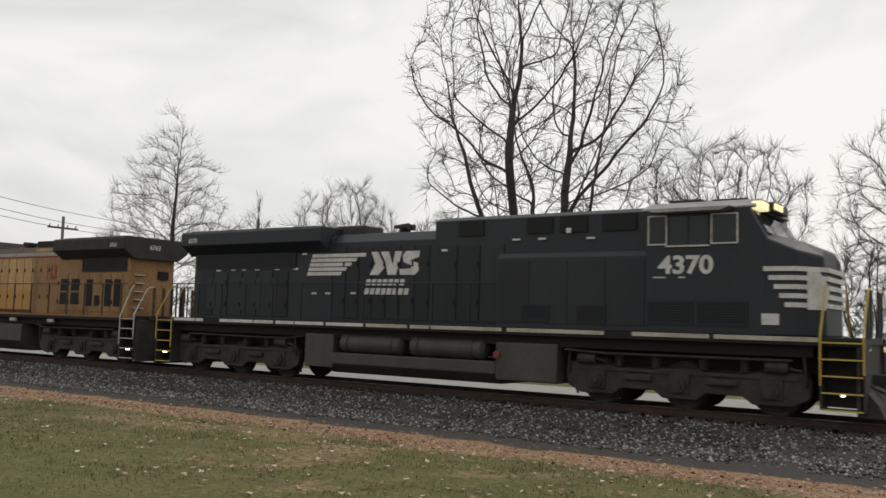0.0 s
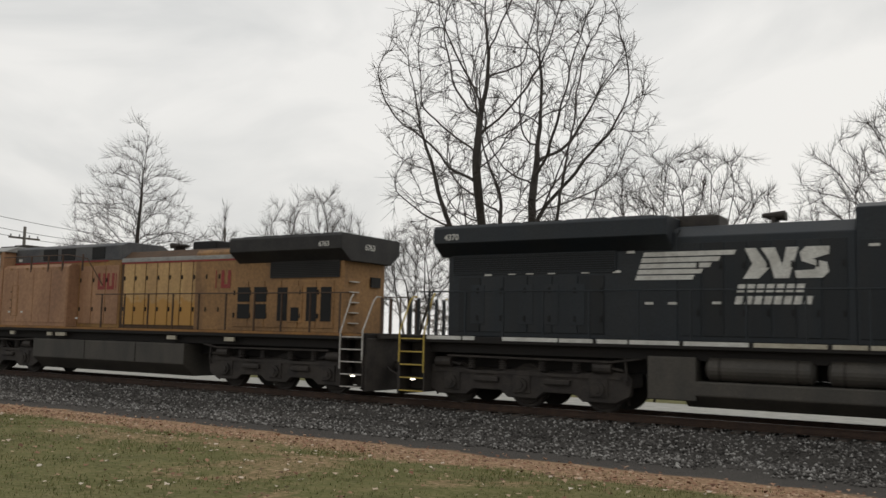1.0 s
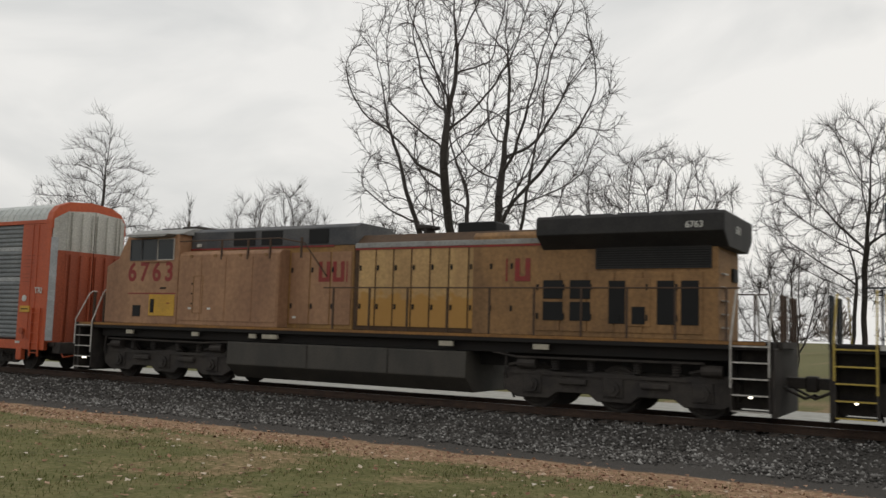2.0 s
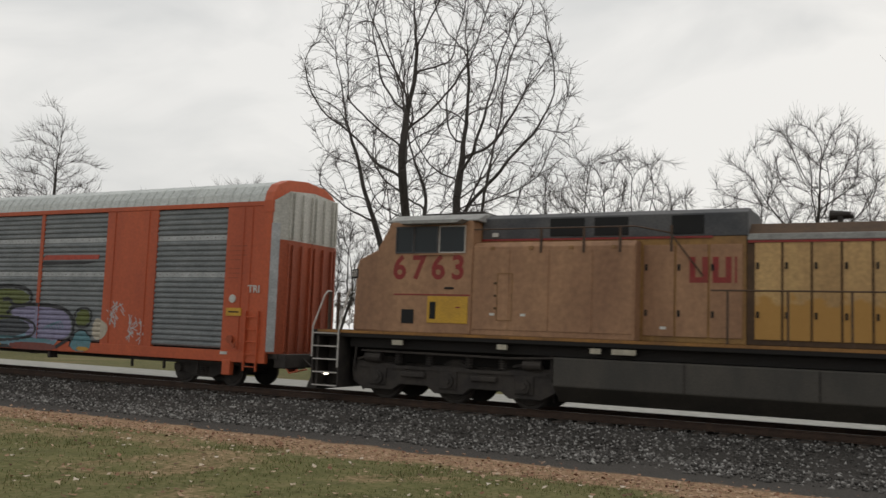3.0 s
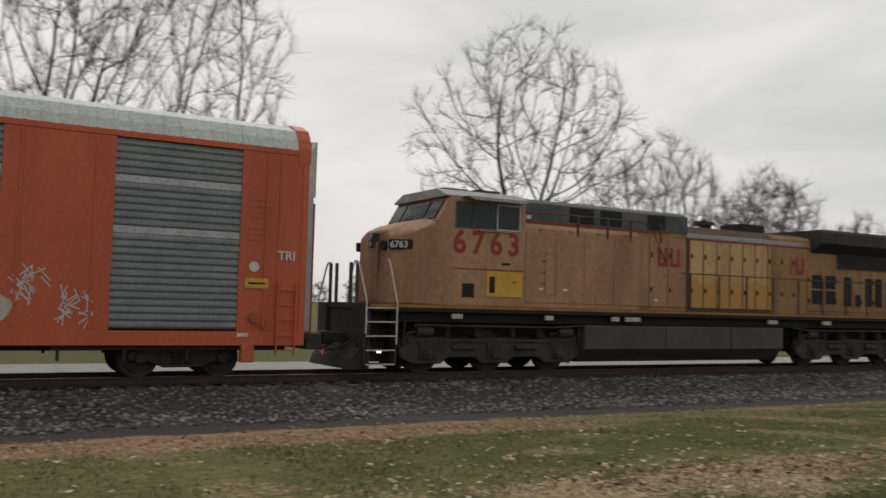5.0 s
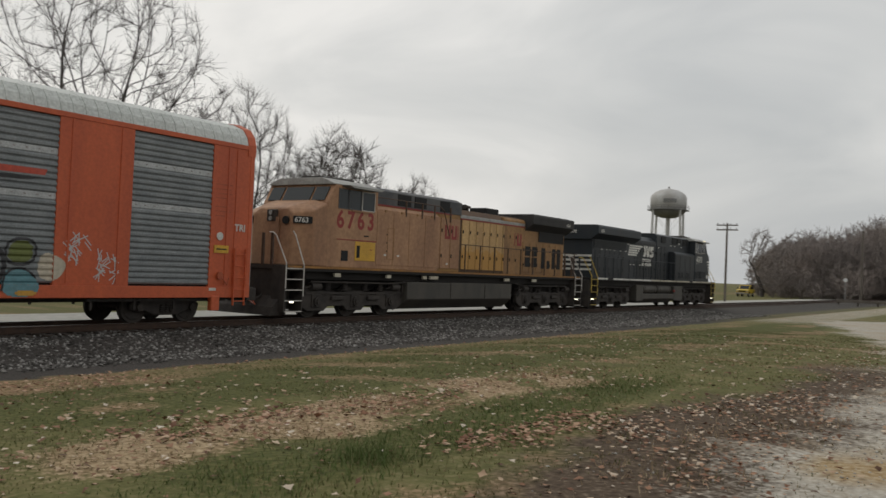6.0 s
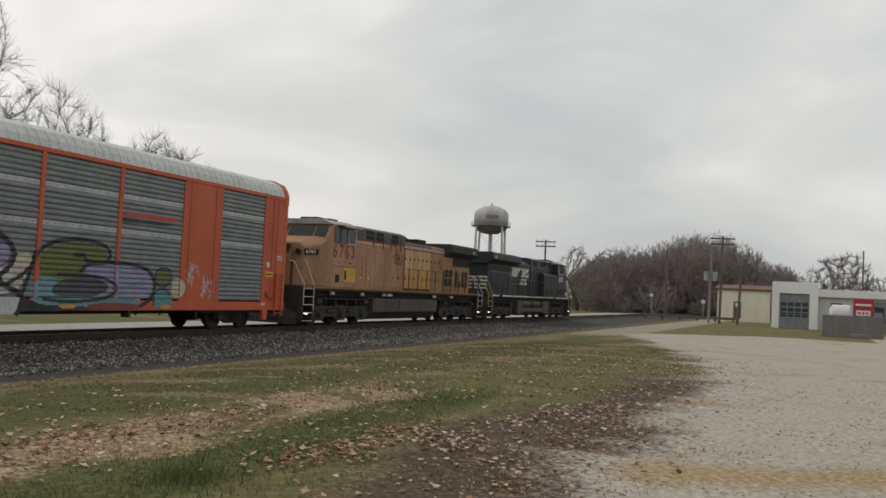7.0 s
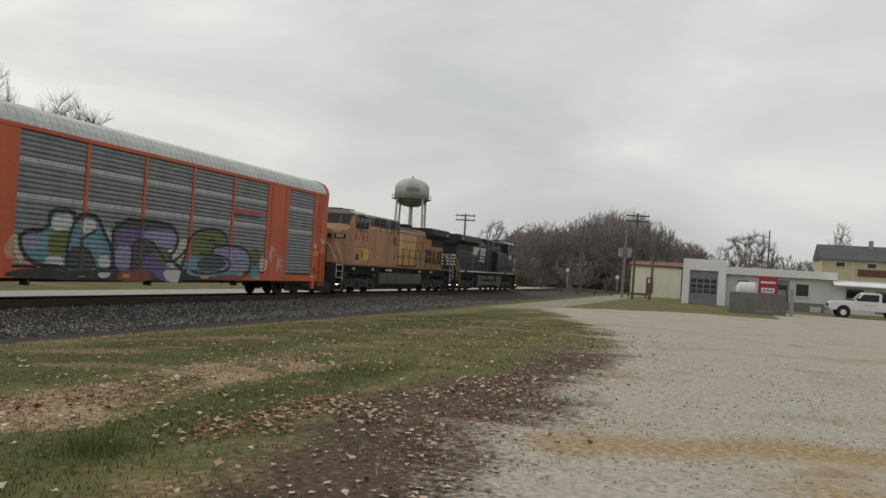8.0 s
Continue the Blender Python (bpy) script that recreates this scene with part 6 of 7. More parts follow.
def grow(seed, height, width, stems=1, base=0.3, crown="round", count=700, up=0.10, lean=10, step=None, leader=False,
         twigs=3, twig_len=0.9, droop=0.0, tip=0.011, girth=1.95, foot=0.3, rough=0.09):
    """Bare branches that reach out to fill a crown: rows of start, end, two radii, level (0 limb, 1 branch, 2 twig)."""
    rng = np.random.default_rng(seed)
    step = step or height * 0.021
    zt, zr = CROWNS[crown]
    u = rng.random(count * 2)
    keep = rng.random(count * 2) < np.interp(u, zt, zr) ** 2 + 0.08
    u = u[keep][:count]
    n = len(u)
    ang = rng.uniform(0, 6.283, n)
    lobes = 1 + 0.13 * np.sin(3 * ang + seed) + 0.10 * np.sin(5 * ang + 7 * u + 2 * seed)
    rad = width / 2 * np.interp(u, zt, zr) * lobes * np.sqrt(rng.uniform(0.02, 1, n))
    aim = np.stack([rad * np.cos(ang), rad * np.sin(ang), height * (base + (1 - base) * u)], -1)
    P, par = [], []

    def run(p, d, length, parent, wander):
        for _ in range(max(1, int(length / step))):
            d = d + rng.normal(0, wander, 3)
            d = d / np.linalg.norm(d)
            p = p + d * step
            P.append(p)
            par.append(parent)
            parent = len(P) - 1
        return p, d, parent

    for k in range(stems):
        a = 6.283 * k / stems + rng.uniform(-0.5, 0.5)
        tl = math.radians(lean * rng.uniform(0.55, 1.15)) if stems > 1 else 0.02
        d = np.array([math.cos(a) * math.sin(tl), math.sin(a) * math.sin(tl), math.cos(tl)])
        p = np.array([math.cos(a), math.sin(a), 0.0]) * (foot * rng.uniform(0.4, 1) if stems > 1 else 0)
        if k == 0:
            P.append(np.array([0.0, 0.0, -0.3]))
            par.append(-1)
        P.append(p)
        par.append(0)
        run(p, d, height * (0.93 if leader else (base + 0.12) * rng.uniform(0.8, 1.25)), len(P) - 1, 0.03 if leader else 0.055)
    near_d = np.full(n, 1e9)
    near_i = np.zeros(n, dtype=int)
    fresh = 0
    alive = np.ones(n, dtype=bool)
    kids = collections.Counter(par)
    for turn in range(150):
        Q = np.array(P[fresh:])
        if len(Q):
            d2 = ((aim[:, None] - Q[None]) ** 2).sum(-1)
            i = d2.argmin(1)
            m = d2[np.arange(n), i]
            better = m < near_d
            near_d[better], near_i[better] = m[better], i[better] + fresh
        fresh = len(P)
        alive &= near_d > (1.5 * step) ** 2
        if not alive.any():
            break
        idx = near_i[alive]
        pos = np.array(P)
        way = aim[alive] - pos[idx]
        way /= np.linalg.norm(way, axis=1, keepdims=True)
        total = np.zeros_like(pos)
        np.add.at(total, idx, way)
        grew = False
        for j in np.unique(idx):
            if kids[j] >= 4:
                alive[near_i == j] = False
                continue
            d = total[j] / (np.linalg.norm(total[j]) + 1e-9)
            back = pos[j] - pos[par[j]] if par[j] >= 0 else np.array([0, 0, step])
            d = d + 0.95 * back / max(step, np.linalg.norm(back)) + np.array([0, 0, up]) + rng.normal(0, rough, 3)
            d /= np.linalg.norm(d)
            P.append(pos[j] + d * step)
            par.append(int(j))
            kids[j] += 1
            grew = True
        if not grew:
            break
    pos = np.array(P)
    N = len(pos)
    tips = np.array([kids[i] == 0 for i in range(N)])
    area = np.where(tips, tip ** girth, 0.0)
    for i in range(N - 1, -1, -1):
        if par[i] >= 0:
            area[par[i]] += area[i] * 1.01
    r = area ** (1 / girth)
    if stems > 1:   # no one stem outgrows the others
        r = np.minimum(r, height * 0.0098)
    out = []
    for i in range(N):
        p = par[i]
        if p >= 0:
            out.append((*pos[p], *pos[i], min(r[p], r[i] * 1.35), r[i], 0 if r[i] > tip * 4.5 else 1))
    # fine twigs on the outer branches
    thin = np.nonzero(r < tip * 2.6)[0]
    for i in thin:
        if par[i] < 0:
            continue
        d0 = pos[i] - pos[par[i]]
        d0 /= np.linalg.norm(d0) + 1e-9
        for _ in range(twigs if not tips[i] else twigs + 1):
            d = d0 + rng.normal(0, 0.42, 3) + np.array([0, 0, up * 1.5 - droop])
            d /= np.linalg.norm(d)
            p = pos[i]
            length = twig_len * rng.uniform(0.5, 1.25) / 2
            for k in range(2):
                q = p + d * length
                out.append((*p, *q, tip * (0.9 - 0.3 * k), tip * (0.7 - 0.3 * k), 2))
                p = q
                d = d + rng.normal(0, 0.15, 3) + np.array([0, 0, up - droop])
                d /= np.linalg.norm(d)
    return np.array(out)


def tubes(s, sides):
    p, q = s[:, 0:3], s[:, 3:6]
    d = q - p
    d /= np.linalg.norm(d, axis=1, keepdims=True) + 1e-9
    h = np.where(np.abs(d[:, 2:3]) < 0.9, np.array([[0, 0, 1.0]]), np.array([[1.0, 0, 0]]))
    u = np.cross(d, h)
    u /= np.linalg.norm(u, axis=1, keepdims=True) + 1e-9
    w = np.cross(d, u)
    a = np.arange(sides) * 2 * np.pi / sides
    ring = u[:, None] * np.cos(a)[None, :, None] + w[:, None] * np.sin(a)[None, :, None]
    v = np.concatenate([p[:, None] + ring * s[:, 6][:, None, None], q[:, None] + ring * s[:, 7][:, None, None]], 1)
    i = np.arange(sides)
    f = np.stack([i, (i + 1) % sides, (i + 1) % sides + sides, i + sides], -1)
    faces = (f[None] + (np.arange(len(s)) * 2 * sides)[:, None, None]).reshape(-1, 4)
    return v.reshape(-1, 3), faces


def bare_tree(label, seed, x, y, height, width, thin=0.013, turn=0, far=False, **kw):
    s = grow(seed, height, width, tip=thin, **kw)
    root = thing("bare_tree", label, "tree", pose(x, y, float(lie(x, y)) - 0.15, 0, 0, turn), group="bare trees by the track")
    # far crowns take the twig tone with haze painted in
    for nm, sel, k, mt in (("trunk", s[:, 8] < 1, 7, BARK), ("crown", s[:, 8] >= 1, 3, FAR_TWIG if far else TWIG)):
        v, f = tubes(s[sel], k)
        ob = piece(nm, fast_mesh(nm, v, f, mt), root)
        if nm == "crown":
            tagged(ob, "bare crown of fine twigs", kind="stuff")
    return root


bare_tree("tall many-stemmed bare tree with a wide crown", 5, -22.9, 42.2, 22.6, 15.6, thin=0.0155, stems=8, base=0.30, crown="fan", count=1250, lean=21, up=0.03, step=0.45, twigs=3, twig_len=1.0, droop=0.10, foot=1.0, girth=1.76, rough=0.15)
bare_tree("slender oval bare tree with a straight leader", 17, -48.9, 38.1, 16.4, 10.4, thin=0.0101, base=0.16, crown="oval", count=900, up=0.34, step=0.36, leader=True, twigs=4, twig_len=0.85, girth=1.8, rough=0.10)
bare_tree("low spreading bare tree far behind the track", 21, -49.3, 56.5, 14.2, 10.5, thin=0.0117, stems=4, base=0.3, count=420, up=0.2, lean=18, twigs=4, twig_len=1.1)
bare_tree("low spreading bare tree far behind the track", 23, -43.0, 62.0, 11.8, 9.0, thin=0.0125, stems=3, base=0.3, count=300, up=0.2, lean=18, twigs=4, twig_len=1.0, turn=50)
bare_tree("small slender bare tree beside the oval one", 29, -47.3, 44.5, 11.6, 5.0, thin=0.0101, base=0.3, crown="oval", count=240, up=0.3, leader=True, twigs=3, twig_len=0.8)
bare_tree("many-stemmed bare tree with a rounded crown", 31, -18.6, 57.0, 14.8, 12.5, thin=0.0125, stems=6, base=0.25, crown="fan", count=480, up=0.22, lean=20, twigs=4, twig_len=1.0)
bare_tree("bare tree with an open rounded crown", 43, -6.0, 59.7, 17.3, 11.5, thin=0.0125, stems=2, base=0.28, count=560, up=0.15, lean=8, twigs=4, twig_len=1.0)
bare_tree("large dense bare tree with many upright limbs", 51, 7.6, 44.6, 20.8, 16.5, thin=0.0105, stems=6, base=0.22, crown="fan", count=1300, up=0.22, lean=22, step=0.42, twigs=5, twig_len=0.9, foot=0.8, girth=1.8)
bare_tree("tall bare tree with a broad airy crown", 64, 28.7, 41.0, 18.3, 13.5, thin=0.0113, stems=3, base=0.28, count=900, up=0.12, lean=10, step=0.45, twigs=4, twig_len=0.9, girth=1.8)
bare_tree("bare tree with dense upright twigs", 71, 51.3, 54.6, 16.6, 12.0, thin=0.0125, stems=3, base=0.25, count=480, up=0.25, lean=14, twigs=4, twig_len=1.2)
bare_tree("bare tree with dense upright twigs", 73, 58.5, 50.0, 14.2, 10.0, thin=0.0125, stems=3, base=0.25, count=380, up=0.25, lean=14, twigs=4, twig_len=1.1, turn=70)
bare_tree("small bare tree with upright twigs", 75, 68.6, 58.0, 15.2, 9.0, thin=0.0140, stems=3, base=0.25, count=320, up=0.25, lean=12, twigs=4, twig_len=1.1)
bare_tree("small bare tree with upright twigs", 77, 74.0, 52.5, 11.6, 8.0, thin=0.0140, stems=3, base=0.25, count=240, up=0.3, lean=14, twigs=4, twig_len=1.0)
bare_tree("young bare tree with low forked stems", 81, -26.0, 50.0, 9.5, 6.5, thin=0.0109, stems=4, base=0.25, count=220, up=0.25, lean=18, twigs=3)
bare_tree("young bare tree with low forked stems", 83, -1.5, 52.0, 10.0, 7.0, thin=0.0109, stems=4, base=0.25, count=220, up=0.25, lean=18, twigs=3)
bare_tree("young bare tree in brush behind the track", 85, -21.6, 52.5, 8.2, 6.0, thin=0.0109, stems=6, base=0.2, count=180, up=0.3, lean=22, twigs=3)
bare_tree("young bare tree in brush behind the track", 86, -9.6, 57.0, 8.2, 6.0, thin=0.0117, stems=6, base=0.2, count=180, up=0.3, lean=22, twigs=3)
bare_tree("young bare tree in brush behind the track", 87, 34.5, 46.0, 6.8, 5.5, thin=0.0109, stems=6, base=0.2, count=160, up=0.3, lean=22, twigs=3)
bare_tree("thin bare tree standing before the far woods", 91, 158.0, 38.5, 11.5, 7.0, thin=0.03, base=0.4, count=140, up=0.2, twigs=2, twig_len=1.0, far=True)
bare_tree("round bare tree behind the low building", 92, 175.0, -5.5, 12.4, 11.5, thin=0.032, stems=2, base=0.2, count=260, up=0.15, twigs=3, twig_len=1.2, far=True)
bare_tree("round bare tree behind the house", 94, 165.0, -19.8, 13.5, 8.0, thin=0.032, stems=2, base=0.2, crown="oval", count=220, up=0.25, twigs=3, twig_len=1.2, far=True)


def far_woods():
    """Distant bare woods: a few grown trees set down many times in one mesh, with brush at their feet."""
    rng = np.random.default_rng(8)

    def templates(first, number, **kw):
        made = []
        for k in range(number):
            s = grow(first + k, 14.0, **kw)
            s[:, :8] /= 14.0
            made.append(s)
        return made

    def fill(name, label, spots, kinds, thin):
        allseg = []
        for x, y, h in spots:
            s = kinds[rng.integers(0, len(kinds))].copy()
            a = rng.uniform(0, 6.28)
            c, d = math.cos(a), math.sin(a)
            for i in (0, 3):
                px, py = s[:, i] * c - s[:, i + 1] * d, s[:, i] * d + s[:, i + 1] * c
                s[:, i], s[:, i + 1] = px * h + x, py * h + y
                s[:, i + 2] = s[:, i + 2] * h - 0.6
            s[:, 6:8] = np.maximum(s[:, 6:8] * h, thin)
            allseg.append(s)
        v, f = tubes(np.concatenate(allseg), 3)
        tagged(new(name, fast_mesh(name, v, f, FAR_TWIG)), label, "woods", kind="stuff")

    tall = templates(100, 5, width=9.5, stems=2, base=0.22, count=170, up=0.2, lean=9, step=0.6, twigs=2, twig_len=1.3, tip=0.02)
    spots = []
    for k in range(150):
        az = rng.uniform(-89.2, -76.0)
        top = np.interp(-az, [76.0, 77.2, 78.5, 80.5, 82.6, 85.0, 87.5, 89.2], [1.5, 2.5, 3.1, 3.3, 3.9, 4.1, 3.0, 1.9])
        d = rng.uniform(165, 230)
        h = (1.77 + 0.5 + d * math.tan(radians(top))) * rng.uniform(0.84, 1.06)
        spots.append((-d * math.sin(radians(az)), d * math.cos(radians(az)), h))
    fill("bare_woods", "dense dark winter woods beyond the crossing", spots, tall, 0.030)
    brush = templates(120, 4, width=15.0, stems=7, base=0.08, count=110, up=0.15, lean=30, step=0.9, twigs=2, twig_len=2.2, tip=0.05)
    spots = []
    for k in range(110):
        az = rng.uniform(-89.4, -76.0)
        d = rng.uniform(158, 205)
        spots.append((-d * math.sin(radians(az)), d * math.cos(radians(az)), rng.uniform(2.5, 7.0)))
    fill("woodland_brush", "tangled bare brush at the edge of the woods", spots, brush, 0.038)
    low = templates(140, 3, width=10.5, stems=2, base=0.2, count=90, up=0.2, lean=9, step=0.8, twigs=2, twig_len=1.6, tip=0.03)
    spots = []
    for k in range(46):
        az = rng.uniform(-108, -88)
        d = rng.uniform(230, 320)
        spots.append((-d * math.sin(radians(az)), d * math.cos(radians(az)), (2.2 + d * math.tan(radians(1.9))) * rng.uniform(0.7, 1.1)))
    for k in range(45):
        spots.append((rng.uniform(-230, 330), rng.uniform(150, 200), rng.uniform(6, 10)))
    fill("distant_treeline", "low hazy line of distant bare trees", spots, low, 0.06)


far_woods()

# ---------- water tower, poles and wires ----------
TOWER_STEEL = mat("weathered_silver_paint", (0.50, 0.50, 0.49), 0.6, second=(0.30, 0.275, 0.25), scale=0.35, streak=0.4, fine=3, fine_amount=0.15, bump=0.03)
TOWER_DARK = mat("darker_tank_bowl", (0.13, 0.135, 0.14), 0.6, second=(0.20, 0.19, 0.18), scale=0.4, fine=3)
POLE_WOOD = mat("grey_weathered_pole", (0.10, 0.085, 0.07), 0.9, second=(0.16, 0.14, 0.12), scale=1.5, streak=0.2, fine=12, bump=0.3)
PALE_POLE = mat("pale_weathered_pole", (0.24, 0.225, 0.205), 0.9, second=(0.16, 0.15, 0.135), scale=1.5, streak=0.2, fine=12, bump=0.3)
WIRE = mat("black_cable", (0.02, 0.02, 0.02), 0.7, bump=0)
BOX_GREY = mat("grey_can_transformer", (0.30, 0.31, 0.31), 0.5, second=(0.2, 0.2, 0.2), scale=2)


def lathe(profile, seg=28):
    bm = bmesh.new()
    rings = []
    for r, z in profile:
        rings.append([bm.verts.new((r * math.cos(6.28318 * k / seg), r * math.sin(6.28318 * k / seg), z)) for k in range(seg)])
    for a, b in zip(rings, rings[1:]):
        for k in range(seg):
            bm.faces.new((a[k], a[(k + 1) % seg], b[(k + 1) % seg], b[k]))
    bm.faces.new(list(reversed(rings[0])))
    bm.faces.new(rings[-1])
    for f in bm.faces:
        f.smooth = True
    return bm


def water_tower(x, y):
    root = thing("water_tower", "silver water tower with domed tank on four legs", "water tower", pose(x, y, -0.5))
    t = part("tank", lathe([(4.45, 19.6), (4.45, 22.6), (4.2, 23.25), (3.5, 23.95), (2.2, 24.6), (0.3, 25.0)]), TOWER_STEEL, root, "silver tank with domed roof")
    # the underside's shade is put into the bowl's darker colour
    part("bowl", lathe([(0.5, 17.55), (1.8, 17.7), (3.2, 18.3), (4.1, 19.1), (4.45, 19.62)]), TOWER_DARK, root, "rounded tank bottom with shade painted into its colour")
    part("finial", cyl(bmesh.new(), (0, 0, 25.0), (0, 0, 25.5), 0.25, seg=10), TOWER_STEEL, t)
    w = part("balcony", lathe([(4.4, 19.5), (5.1, 19.5), (5.1, 19.6), (4.4, 19.6)]), TOWER_DARK, root)
    bm = bmesh.new()
    for k in range(20):
        a, b = 6.283 * k / 20, 6.283 * (k + 1) / 20
        cyl(bm, (5.05 * math.cos(a), 5.05 * math.sin(a), 19.6), (5.05 * math.cos(a), 5.05 * math.sin(a), 20.6), 0.03, seg=5)
        for z in (20.1, 20.6):
            cyl(bm, (5.05 * math.cos(a), 5.05 * math.sin(a), z), (5.05 * math.cos(b), 5.05 * math.sin(b), z), 0.03, seg=5)
    part("balcony_rail", bm, TOWER_DARK, w)
    part("riser", cyl(bmesh.new(), (0, 0, 0), (0, 0, 17.7), 0.5, seg=16), TOWER_STEEL, root)
    for k in range(4):
        a = math.radians(45 + 90 * k + 12)
        p, q = (5.3 * math.cos(a), 5.3 * math.sin(a), 0), (4.62 * math.cos(a), 4.62 * math.sin(a), 19.6)
        part("leg", cyl(bmesh.new(), p, q, 0.28, seg=10), TOWER_STEEL, root)
        b = math.radians(45 + 90 * (k + 1) + 12)
        bm = bmesh.new()
        for z0, z1 in ((1.0, 9.8), (9.8, 18.6)):
            r0, r1 = 5.3 - 0.68 * z0 / 19.6, 5.3 - 0.68 * z1 / 19.6
            cyl(bm, (r0 * math.cos(a), r0 * math.sin(a), z0), (r1 * math.cos(b), r1 * math.sin(b), z1), 0.035, seg=5)
            cyl(bm, (r0 * math.cos(b), r0 * math.sin(b), z0), (r1 * math.cos(a), r1 * math.sin(a), z1), 0.035, seg=5)
        part("cross_brace", bm, TOWER_STEEL, root)
    # illegible town lettering as a row of plain bars on the shell
    toward = math.atan2(-y, -x)
    for k in range(7):
        a = toward - 0.36 + 0.105 * k + 0.12
        bm = boxm(-0.02, 0.02, -0.16, 0.16, -0.5, 0.5)
        part("lettering_bar", bm, TOWER_DARK, t, at=pose(4.47 * math.cos(a), 4.47 * math.sin(a), 21.7, 0, 0, math.degrees(a)))


water_tower(216.8, 76.2)


def utility_pole(x, y, height, lean=0.0, arms=(0.25,), can=False, pale=False, label="wooden utility pole with crossarm", arm_turn=90, r=0.15):
    z = float(lie(x, y)) - 0.2
    root = thing("utility_pole", label, "utility pole", pose(x, y, z, lean, 0, 0), group="utility poles")
    part("pole", cyl(bmesh.new(), (0, 0, 0), (0, 0, height), r, r * 0.72, seg=10), PALE_POLE if pale else POLE_WOOD, root)
    c, s = math.cos(radians(arm_turn)), math.sin(radians(arm_turn))
    for d in arms:
        zz = height - d
        a = part("crossarm", boxm(-1.25, 1.25, -0.06, 0.06, -0.07, 0.07), POLE_WOOD, root, at=pose(0, 0, zz, 0, 0, arm_turn))
        for k in (-1.1, -0.4, 0.4, 1.1):
            part("insulator", cyl(bmesh.new(), (k, 0, 0.07), (k, 0, 0.25), 0.05, seg=8), BOX_GREY, a)
    if can:
        for k in (-0.45, 0.45):
            part("transformer", cyl(bmesh.new(), (k * c, k * s, height - 3.9), (k * c, k * s, height - 2.9), 0.28, seg=14), BOX_GREY, root, "grey can transformer")
    return root


utility_pole(105.8, 30.0, 9.4, arms=(0.25, 0.8), label="dark wooden utility pole with two crossarms")
utility_pole(128.6, 18.7, 9.7, arms=(), label="plain thin wooden pole before the woods")
utility_pole(104.5, 10.4, 8.8, lean=1.0, arms=(), can=True, pale=True, label="pale pole with two grey can transformers")
utility_pole(99.6, 8.8, 9.6, lean=0.8, arms=(0.3, 0.9), label="dark wooden utility pole with crossarms")
utility_pole(99.8, 7.0, 6.5, lean=3.0, arms=(), label="short leaning wooden pole by the shed")
utility_pole(97.0, -4.85, 8.2, arms=(), r=0.09, label="thin bare mast behind the garage roof")
utility_pole(-63.6, 39.7, 9.9, arms=(0.9,), pale=True, label="pale utility pole behind the track")
utility_pole(-69.0, 65.2, 12.9, arms=(), label="plain wooden pole among the trees")


def wire(a, b, sag, r=0.02):
    a, b = Vector(a), Vector(b)
    pts = []
    for i in range(13):
        t = i / 12
        p = a.lerp(b, t)
        p.z -= 4 * sag * t * (1 - t)
        pts.append(p)
    bm = bmesh.new()
    for p, q in zip(pts, pts[1:]):
        cyl(bm, p, q, r, seg=5, caps=False)
    tagged(new("overhead_wire", mesh_of("overhead_wire", bm, WIRE)), "thin black overhead wire between utility poles", "wire", group="overhead wires")


for k, z in ((0, 9.3), (1, 8.75), (2, 8.3)):
    wire((-63.6, 39.7, z + (0.0 if k else 0.3)), (-42.0, 13.0, z - 0.5), 0.25)
    wire((-63.6, 39.7, z + (0.0 if k else 0.3)), (-69.0, 65.2, z + 1.4), 0.5)
# the wires end at a pole beside the lawn, out of sight
utility_pole(-42.0, 13.0, 9.4, arms=(0.7,), label="pale utility pole beside the lawn", pale=True)

# ---------- the garage and its yard ----------
WHITE_WALL = mat("white_painted_block", (0.80, 0.80, 0.79), 0.7, second=(0.68, 0.68, 0.66), scale=0.5, streak=0.5, fine=6, fine_amount=0.08, bump=0.05)
GREY_WALL = mat("off_white_wall", (0.66, 0.665, 0.655), 0.75, second=(0.54, 0.545, 0.535), scale=0.5, streak=0.5, fine=6, fine_amount=0.08)
CREAM_WALL = mat("cream_metal_siding", (0.76, 0.73, 0.58), 0.6, second=(0.60, 0.565, 0.43), scale=0.4, streak=0.4, fine=5, fine_amount=0.08)
BROWN_ROOF = mat("rusty_brown_roof", (0.17, 0.075, 0.05), 0.7, second=(0.10, 0.05, 0.035), scale=1)
SHINGLE = mat("grey_shingle", (0.075, 0.077, 0.083), 0.85, second=(0.11, 0.11, 0.115), scale=0.7, fine=6)
YELLOW_WALL = mat("pale_yellow_siding", (0.58, 0.53, 0.33), 0.65, second=(0.50, 0.45, 0.28), scale=0.4, fine=4, fine_amount=0.08)
DOOR_GREY = mat("grey_overhead_door", (0.22, 0.235, 0.25), 0.5, second=(0.17, 0.18, 0.19), scale=0.8, fine=5)
CONCRETE = mat("stained_concrete", (0.20, 0.195, 0.18), 0.9, second=(0.13, 0.125, 0.115), scale=0.7, streak=0.5, fine=8, bump=0.2)
PUMP_RED = mat("red_fuel_pump", (0.36, 0.02, 0.025), 0.45, second=(0.26, 0.02, 0.02), scale=2)
CAR_WHITE = mat("white_car_paint", (0.70, 0.70, 0.69), 0.3, second=(0.60, 0.59, 0.57), scale=0.8, fine=5, fine_amount=0.05, bump=0)
CAR_YELLOW = mat("yellow_machine_paint", (0.55, 0.38, 0.02), 0.4, second=(0.4, 0.28, 0.03), scale=1)
RUBBER = mat("black_tyre", (0.015, 0.015, 0.015), 0.85, bump=0.1)
